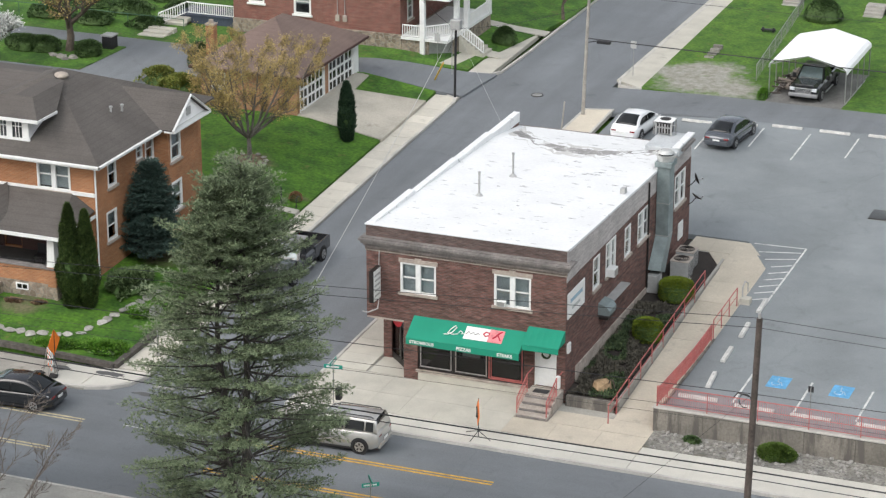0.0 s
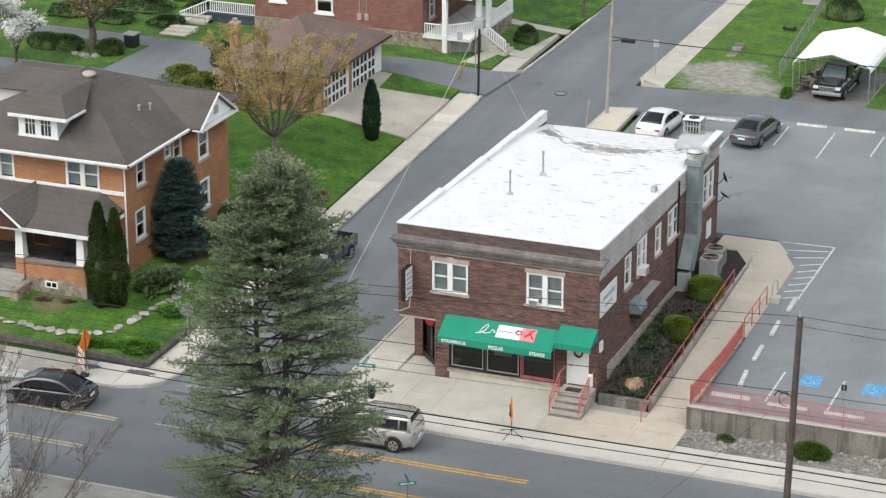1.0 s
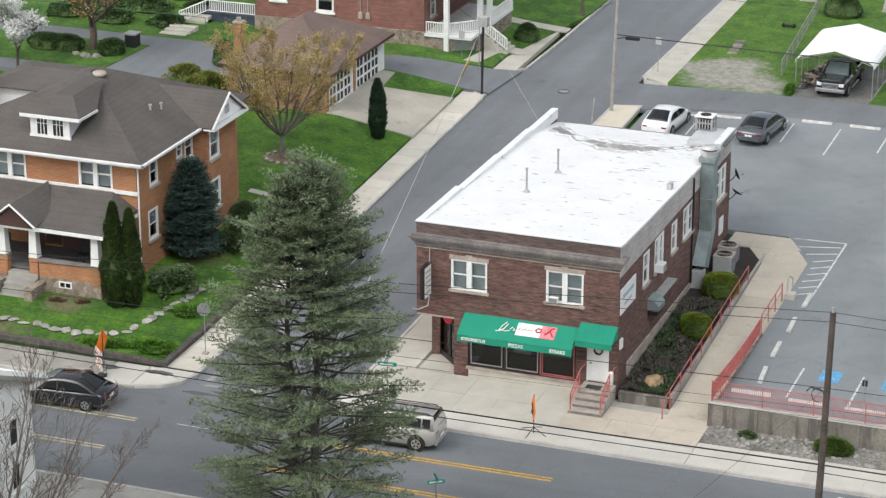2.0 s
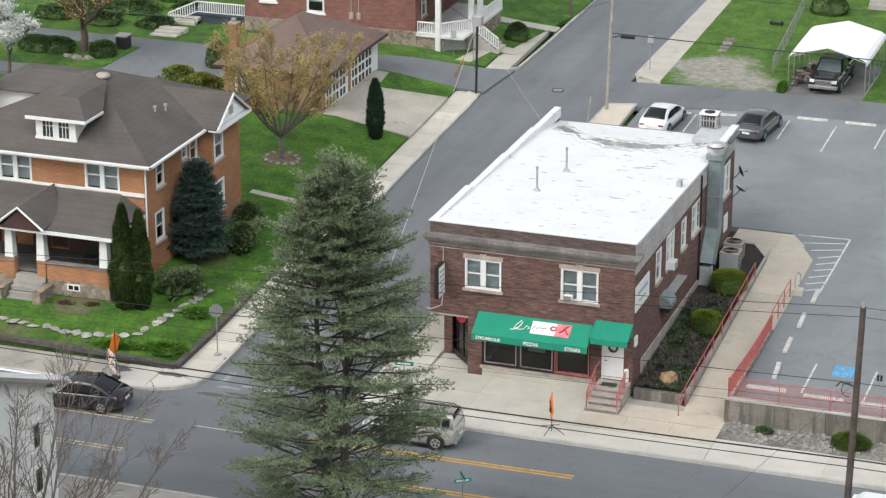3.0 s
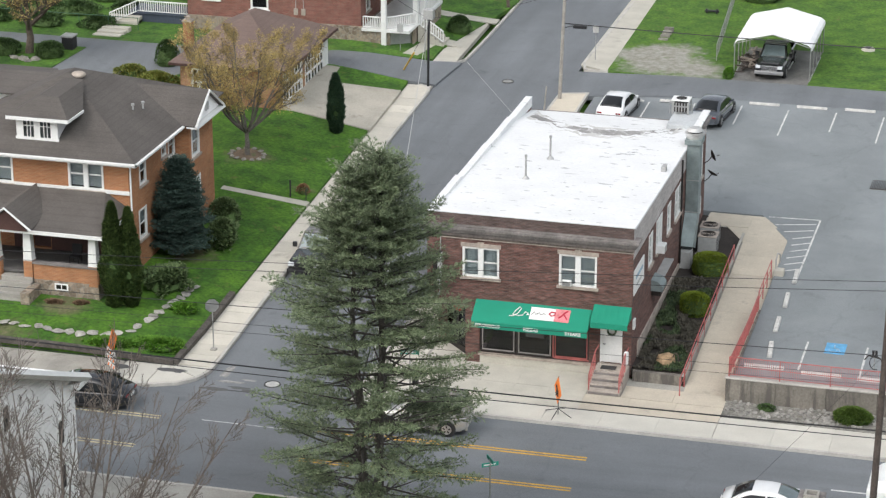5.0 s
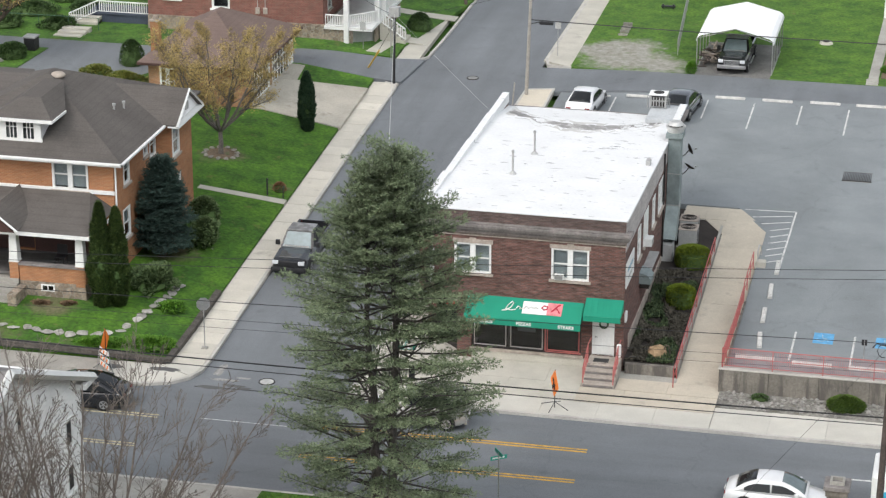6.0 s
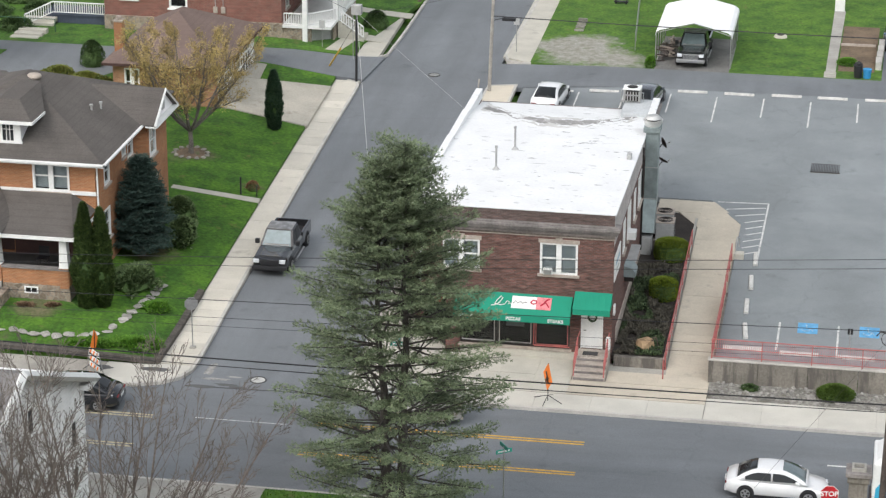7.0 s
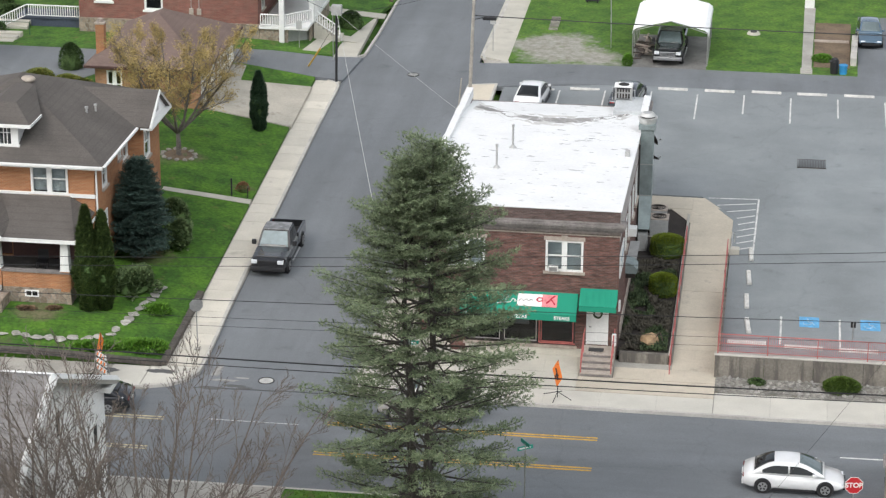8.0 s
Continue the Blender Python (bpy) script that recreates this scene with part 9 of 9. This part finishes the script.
part("signal_box", soft_box(-9.42, -5.9, 1.0, -9.16, -5.6, 1.6, 0.04), BLACK, st_n)
st_m = sign_post("street_name_sign", "green street name blades on a post by the near kerb", -2.7, -17.3, 0.0, 3.1)
for z, rz in ((2.85, 35), (3.08, 125)):
    mm = pose(-2.7, -17.3, z, rz=rz)
    part("blade", boxes_at((-0.38, -0.012, -0.09, 0.38, 0.012, 0.09), mm), SIGN_GREEN, st_m)
    part("name_bar", boxes_at((-0.3, -0.016, -0.035, 0.26, -0.013, 0.035), mm), WHITE, st_m)
al = sign_post("alley_sign", "small blank sign on a thin post by the lane", -25.3, 46.9, 1.9, 1.9, 0.025)
part("plate", boxes((-25.5, 46.86, 3.2, -25.1, 46.88, 3.75)), UNIT_GREY, al)
al = sign_post("alley_sign", "small sign on a thin post beside the alley walk", -12.3, 49.5, 1.5, 2.4, 0.025)
part("plate", boxes((-12.5, 49.46, 3.4, -12.1, 49.48, 3.9)), UNIT_GREY, al)


def roll_up_sign(x, y, z, turn, label):
    s = thing("roadwork_sign", label, "roadwork sign")
    m = pose(x, y, z, rz=turn)
    bm = bmesh.new()
    v = [bm.verts.new(m @ Vector(c)) for c in ((0, 0, 0.55), (0.62, 0.02, 1.25), (0, 0.04, 1.95), (-0.62, 0.02, 1.25))]
    bm.faces.new(v)
    solid(bm, 0.012)
    part("panel", bm, ORANGE, s)
    bm = bmesh.new()
    for a, b in (((-0.12, -0.03, 0.95), (0.05, -0.03, 1.3)), ((0.05, -0.03, 1.3), (-0.08, -0.03, 1.5)), ((0.05, -0.03, 1.3), (0.2, -0.03, 1.0)), ((-0.2, -0.03, 1.05), (0.22, -0.03, 1.25))):
        tube(bm, [m @ Vector(a), m @ Vector(b)], 0.03, 0.03, 5)
    part("symbol", bm, BLACK, s, "plain black marks on the orange cloth")
    part("mast", tubes((((m @ Vector((0, 0.05, 0.0))), (m @ Vector((0, 0.05, 1.95)))), 0.02)), BLACK, s)
    for a in (40, 140, 220, 320):
        d_ = Vector((math.cos(radians(a)), math.sin(radians(a)), 0))
        part("leg", tubes((((m @ Vector((0, 0.05, 0.3))), (m @ (Vector((0, 0.05, 0.02)) + d_ * 0.75))), 0.018)), BLACK, s)
    return s


roll_up_sign(-2.48, -5.25, 0.0, -62, "orange folding roadwork sign on a stand on the pavement")
roll_up_sign(-25.05, -5.1, 0.0, -89, "orange folding roadwork sign beside the lawn")
br = thing("striped_barricade", "white and orange striped roadwork barricade panels", "barricade")
m = pose(-24.75, -6.0, 0.0, rz=-45)
for k in range(3):
    part("board", boxes_at((-0.5, -0.02, 0.25 + 0.36 * k, 0.5, 0.02, 0.48 + 0.36 * k), m), WHITE, br)
    for i in range(3):
        bm = bmesh.new()
        x0 = -0.42 + 0.32 * i
        bm.faces.new([bm.verts.new(m @ Vector((x, -0.026, z + 0.36 * k))) for x, z in ((x0, 0.26), (x0 + 0.13, 0.26), (x0 + 0.25, 0.47), (x0 + 0.12, 0.47))])
        part("stripe", bm, ORANGE, br)
for x in (-0.42, 0.42):
    part("leg", tubes(([m @ Vector((x, 0.25, 0)), m @ Vector((x, 0.03, 1.25))], 0.02), ([m @ Vector((x, -0.25, 0)), m @ Vector((x, -0.03, 1.25))], 0.02)), STEEL, br)
for x, y in ((-24.4, -6.4), (-25.2, -6.3)):
    sb = thing("sand_bag", "dark sandbag weighting the barricade", "sandbag", "sandbags")
    part("bag", rock_mesh(0.3, x, 0.4), DARK, sb).matrix_basis = pose(x, y, 0.08)

# ---- near house with white siding, and the near chimney ----
nh = thing("white_sided_house", "white clapboard house with a grey shingle gable roof", "house")
nx1, ny0, ny1, nez, nrz = -20.85, -36.2, -19.2, 5.85, 9.45
nm = (ny0 + ny1) / 2
part("north_wall", wall_mesh((nx1, ny1), (-34, ny1), 0, nez, 0.2), SIDING, nh)
bm = bmesh.new()
bm.faces.new([bm.verts.new(c) for c in ((nx1, ny0, 0), (nx1, ny1, 0), (nx1, ny1, nez), (nx1, nm, nrz - 0.2), (nx1, ny0, nez))])
solid(bm, 0.2)
part("gable_wall", bm, SIDING, nh)
part("south_wall", wall_mesh((-34, ny0), (nx1, ny0), 0, nez, 0.2), SIDING, nh)
for k in range(42):
    z = 0.2 + 0.2 * k
    half = (ny1 - ny0) / 2 if z < nez else (ny1 - ny0) / 2 * max(0.0, (nrz - 0.25 - z) / (nrz - nez))
    if half > 0.2:
        part("clapboard", boxes((nx1, nm - half, z, nx1 + 0.025, nm + half, z + 0.17)), SIDING, nh)
part("roof", poly_roof([[(-34.5, ny0 - 0.5, nez - 0.3), (nx1 + 0.45, ny0 - 0.5, nez - 0.3), (nx1 + 0.45, nm, nrz), (-34.5, nm, nrz)], [(-34.5, nm, nrz), (nx1 + 0.45, nm, nrz), (nx1 + 0.45, ny1 + 0.5, nez - 0.3), (-34.5, ny1 + 0.5, nez - 0.3)]], 0.12), shingles("grey_shingles", (0.2, 0.19, 0.185)), nh)
part("rake_board", tubes((((nx1 + 0.47, ny0 - 0.5, nez - 0.36), (nx1 + 0.47, nm, nrz - 0.06), (nx1 + 0.47, ny1 + 0.5, nez - 0.36)), 0.2), seg=4), WHITE, nh)
part("eave_return", soft_box(nx1 - 0.5, ny1 - 0.6, nez - 0.55, nx1 + 0.5, ny1 + 0.55, nez - 0.3, 0.03), WHITE, nh)
for y, z in ((-21.3, 1.0), (-21.3, 3.1), (-26.5, 6.0)):
    stile_window(nh, pose(nx1 + 0.06, y, z, rz=90), 0.8, 1.3, 1, 0.1, sill="white", head=False, blind=0)
    # Near-black sheet on the closed wall, for an unlit room behind the pane.
    part("dark_room", boxes((nx1 + 0.03, y + 0.1, z + 0.1, nx1 + 0.05, y + 0.7, z + 1.2)), DARK, nh)
chm = thing("near_chimney", "weathered grey masonry chimney with a flared cap", "chimney")
ccx, ccy = 12.35, -30.4
part("stack", soft_box(ccx - 0.34, ccy - 0.34, 0.0, ccx + 0.34, ccy + 0.34, 9.1, 0.02), WALL_CONC, chm)
part("corbel", soft_box(ccx - 0.4, ccy - 0.4, 9.0, ccx + 0.4, ccy + 0.4, 9.25, 0.03), WALL_CONC, chm)
part("cap", soft_box(ccx - 0.47, ccy - 0.47, 9.25, ccx + 0.47, ccy + 0.47, 9.42, 0.03), CORNICE, chm)
part("flue", boxes((ccx - 0.26, ccy - 0.26, 9.42, ccx + 0.26, ccy - 0.18, 9.55), (ccx - 0.26, ccy + 0.18, 9.42, ccx + 0.26, ccy + 0.26, 9.55), (ccx - 0.26, ccy - 0.18, 9.42, ccx - 0.18, ccy + 0.18, 9.55), (ccx + 0.18, ccy - 0.18, 9.42, ccx + 0.26, ccy + 0.18, 9.55)), BASE_CONCRETE, chm)

# ---- far garden ----
gw = thing("garden_walk_wall", "white capped low wall blocks along the far drive", "garden wall")
for k in range(4):
    part("block", soft_box(11.95 + 0.05 * k, 49.6 + 1.5 * k, 1.4, 12.35 + 0.05 * k, 50.95 + 1.5 * k, 2.05, 0.02), KERB, gw)
sheet("garden_soil", [[(9.5, 48.9), (11.9, 48.9), (12.1, 60), (9.6, 60)]], back_z, 0.02, SOIL, "bare brown garden soil with weeds", "soil", depth=0.05)
sheet("far_walk", [[(8.7, 48.1), (9.35, 48.1), (9.6, 64), (8.8, 64)]], back_z, 0.04, BASE_CONCRETE, "grey concrete walk up the far lawn", "path", depth=0.1)
sheet("far_drive", [[(12.4, 46.98), (17, 46.98), (17, 62), (12.6, 62)]], back_z, 0.015, LANE_ASPHALT, "asphalt drive beside the far garden", "driveway", depth=0.05)
for k in range(3):
    gs = thing("walk_step", "grey concrete step at the foot of the far walk", "step", "walk steps")
    part("slab", soft_box(8.62, 47.2 + 0.32 * k, 1.4, 9.42, 47.55 + 0.32 * k, 1.55 + 0.05 * k, 0.02), BASE_CONCRETE, gs)
pst = thing("white_post", "square white post at the top of the far walk", "post")
part("post", soft_box(8.8, 63.8, 1.4, 9.5, 64.5, 3.2, 0.04), WHITE, pst)
tl = thing("garden_edging", "pale timber edging across the garden soil", "edging")
part("timber", soft_box(9.5, 55.0, 1.5, 11.9, 55.2, 1.72, 0.02), SILLSTONE, tl)
for x, m_, lab, r in ((10.85, BLACK, "black wheeled refuse bin with rubbish bags on top", 0.3), (11.45, mat("blue_plastic", (0.04, 0.3, 0.62), 0.5), "blue open recycling tub", 0.28)):
    bn = thing("refuse_bin", lab, "bin")
    bm = bmesh.new()
    hgt = 0.85 if r == 0.3 else 0.6
    bmesh.ops.create_cone(bm, cap_ends=True, segments=16, radius1=r * 0.85, radius2=r, depth=hgt, matrix=Matrix.Translation((x, 47.6, 1.5 + hgt / 2)))
    part("tub", bm, m_, bn)
    part("rim", tubes(([(x + r * math.cos(a), 47.6 + r * math.sin(a), 1.5 + hgt) for a in [6.283 * k / 16 for k in range(17)]], 0.03)), m_, bn)
    if r == 0.3:
        part("rubbish_bag", rock_mesh(0.28, 5.5, 0.7), BLACK, bn).matrix_basis = pose(x, 47.6, 1.5 + hgt + 0.08)
for x, y in ((-8.75, 55.3), ):
    for k in range(4):
        gs = thing("old_steps", "old stone step in the grass bank", "step", "bank steps")
        part("slab", soft_box(x - 0.32, y + 0.75 * k, 1.4, x + 0.32, y + 0.3 + 0.75 * k, 1.66 + 0.07 * k, 0.02), ROCK, gs)
fnc = thing("chain_fence", "thin grey chain-link fence beside the carport", "fence")
fa, fb = Vector((-4.35, 51.4, 1.45)), Vector((-5.8, 70.0, 1.45))
for k in range(9):
    p = fa.lerp(fb, k / 8)
    part("post", tubes(((p - Vector((0, 0, 0.1)), p + Vector((0, 0, 1.2))), 0.032)), STEEL, fnc)
part("top_rail", tubes(((fa + Vector((0, 0, 1.18)), fb + Vector((0, 0, 1.18))), 0.024)), STEEL, fnc)
mesh_ = bmesh.new()
for k in range(93):
    p, q = fa.lerp(fb, k / 93), fa.lerp(fb, min(1.0, (k + 1.2) / 93))
    tube(mesh_, [p, q + Vector((0, 0, 1.18))], 0.005, 0.005, 3)
    tube(mesh_, [q, p + Vector((0, 0, 1.18))], 0.005, 0.005, 3)
tagged(part("mesh_wire", mesh_, STEEL, fnc), kind="stuff")
for x, y, w in ((-6.9, 70.4, 1.3), (-0.6, 69.4, 1.4)):
    hs = thing("house_steps", "weathered concrete steps at the top of the far lawn", "steps")
    for k in range(4):
        part("step", soft_box(x - w / 2, y + 0.35 * k, 1.4, x + w / 2, y + 2.0, 1.75 + 0.18 * k, 0.02), BASE_CONCRETE, hs)
bn_ = thing("garden_bench", "low black garden bench on the far lawn", "bench")
part("seat", soft_box(-7.15, 63.0, 1.75, -6.1, 63.3, 1.85, 0.03), BLACK, bn_)
for x in (-7.0, -6.25):
    part("leg", soft_box(x - 0.06, 63.05, 1.45, x + 0.06, 63.25, 1.95, 0.02), BLACK, bn_)
fe = thing("yard_fence", "thin green wire fence across the far yard", "fence")
for k in range(9):
    part("post", tubes((((-44.0 - 2.2 * k, 46.0, 1.9), (-44.0 - 2.2 * k, 46.0, 3.1)), 0.03)), mat("fence_green", (0.05, 0.12, 0.07), 0.6) if k == 0 else bpy.data.materials["fence_green"], fe)
part("top_rail", tubes((((-44.0, 46.0, 3.1), (-61.6, 46.0, 3.1)), 0.025)), bpy.data.materials["fence_green"], fe)
lid = thing("lawn_lid", "round pale lid with a dark centre on the lawn", "well lid")
bm = bmesh.new()
bmesh.ops.create_cone(bm, cap_ends=True, segments=20, radius1=0.5, radius2=0.4, depth=0.2, matrix=Matrix.Translation((5.3, 56.5, 1.62)))
part("ring", bm, CONCRETE, lid)
bm = bmesh.new()
bmesh.ops.create_cone(bm, cap_ends=True, segments=20, radius1=0.24, radius2=0.22, depth=0.08, matrix=Matrix.Translation((5.3, 56.5, 1.75)))
part("centre", bm, DARK_METAL, lid)

yb = thing("yard_bin", "black lidded refuse bin beside the clipped hedge", "bin")
part("tub", soft_box(-47.0, 39.7, 2.1, -46.2, 40.5, 3.2, 0.06), BLACK, yb)
part("lid", soft_box(-47.05, 39.65, 3.2, -46.15, 40.55, 3.32, 0.04), UNIT_GREY, yb, "grey hinged lid")

gg = thing("guy_guard", "yellow plastic guard on the foot of the guy wire", "guard")
part("sleeve", tubes((((-22.9, 41.9, 3.3), (-24.0, 43.0, 1.62)), 0.06), seg=8), mat("yellow_plastic", (0.6, 0.38, 0.06), 0.5), gg)


# ---- pavement slabs ----
def slabs(parent, q, hf, nu, nv, material, gap=0.009, off=0.0):
    """Separate concrete slabs over four plan corners, nu along the first side and nv across."""
    q = [Vector(p) for p in q]
    at = lambda s, t: (q[0] * (1 - s) + q[1] * s) * (1 - t) + (q[3] * (1 - s) + q[2] * s) * t
    for i in range(nu):
        for j in range(nv):
            c = [at(i / nu, j / nv), at((i + 1) / nu, j / nv), at((i + 1) / nu, (j + 1) / nv), at(i / nu, (j + 1) / nv)]
            mid = sum(c, Vector((0, 0))) / 4
            c = [p + (mid - p).normalized() * gap for p in c]
            lift = random.uniform(-0.004, 0.006) + off
            bm = bmesh.new()
            hi = [bm.verts.new((p.x, p.y, hf(p.x, p.y) + lift)) for p in c]
            lo = [bm.verts.new((p.x, p.y, hf(p.x, p.y) - 0.06)) for p in c]
            bm.faces.new(hi)
            for k in range(4):
                bm.faces.new((lo[k], lo[(k + 1) % 4], hi[(k + 1) % 4], hi[k]))
            bmesh.ops.recalc_face_normals(bm, faces=bm.faces[:])
            part("slab", bm, material, parent)


random.seed(7)
PALE_SLAB = mat("new_pale_concrete", (0.56, 0.54, 0.48), 0.9, 0.6, 14, 0.08, 0.08, 0.1, each=0.05, stain=((0.45, 0.43, 0.38), 0.8, 0.66))
slabs(pav_main, R(-11.2, -6.03, 5.0, -4.3), flat, 6, 1, PALE_SLAB)
slabs(pav_main, R(5.03, -6.03, 58.8, -3.53), flat, 20, 1, PALE_SLAB)
slabs(pav_main, [(-12.3, -5.0), (-11.2, -6.0), (-11.2, -4.3), (-12.3, -4.3)], flat, 1, 1, PALE_SLAB)
slabs(pav_main, R(-12.3, -4.27, -1.7, -0.05), flat, 6, 2, CONCRETE)
slabs(pav_main, R(-1.7, -4.27, 5.0, -2.5), flat, 3, 1, WARM_CONCRETE)
slabs(pav_main, R(0.0, -2.47, 5.0, -1.05), flat, 2, 1, WARM_CONCRETE)
slabs(pav_main, R(-10.25, 0.02, -7.75, 2.5), flat, 1, 1, CONCRETE)
slabs(pav_side, R(-12.3, 0.0, -10.4, 21.8), street_z, 1, 12, CONCRETE)
WEST_CONC = mat("sun_bleached_concrete", (0.6, 0.565, 0.485), 0.9, 0.5, 13, 0.1, 0.1, 0.1, each=0.1, stain=((0.42, 0.39, 0.33), 0.9, 0.6))
slabs(pav_west, [(-21.98, -4.15), (-20.32, -4.15), (-21.42, 40.8), (-23.0, 40.8)], street_z, 1, 32, WEST_CONC, gap=0.02)
DUSTY = mat("dusty_old_concrete", (0.36, 0.34, 0.3), 0.92, 0.6, 12, 0.2, 0.15, 0.15, each=0.12, stain=((0.2, 0.185, 0.16), 0.9, 0.56))
slabs(pav_west, R(-60.0, -6.8, -24.6, -4.45), flat, 20, 1, DUSTY, off=-0.006)
slabs(pav_west, R(-24.56, -6.8, -22.7, -4.45), flat, 1, 1, PALE_SLAB, off=-0.006)
slabs(pav_west, [(-22.65, -6.75), (-21.3, -6.25), (-20.6, -5.5), (-22.65, -4.4)], flat, 1, 1, PALE_SLAB)
slabs(pav_west, [(-22.6, -4.36), (-20.6, -5.45), (-20.35, -4.75), (-20.35, -4.2)], flat, 1, 1, PALE_SLAB)
slabs(ramp_walk, R(2.8, -1.0, 5.05, 13.0), ramp_z, 1, 6, WARM_CONCRETE)
slabs(ramp_walk, [(2.8, 13.0), (5.05, 13.0), (5.35, 18.1), (2.8, 18.1)], lambda x, y: ramp_z(x, y) + 0.012, 1, 2, WARM_CONCRETE)
slabs(ramp_walk, [(2.8, 18.1), (5.35, 18.1), (3.45, 21.15), (2.8, 21.15)], lambda x, y: ramp_z(x, y) + 0.012, 1, 1, WARM_CONCRETE)
slabs(ramp_walk, [(0.35, 19.3), (2.8, 19.3), (2.8, 21.2), (0.35, 21.2)], ramp_z, 2, 1, WARM_CONCRETE)
slabs(ramp_walk, [(2.85, 17.2), (2.86, 17.2), (2.8, 19.25), (1.6, 19.25)], ramp_z, 1, 1, WARM_CONCRETE)
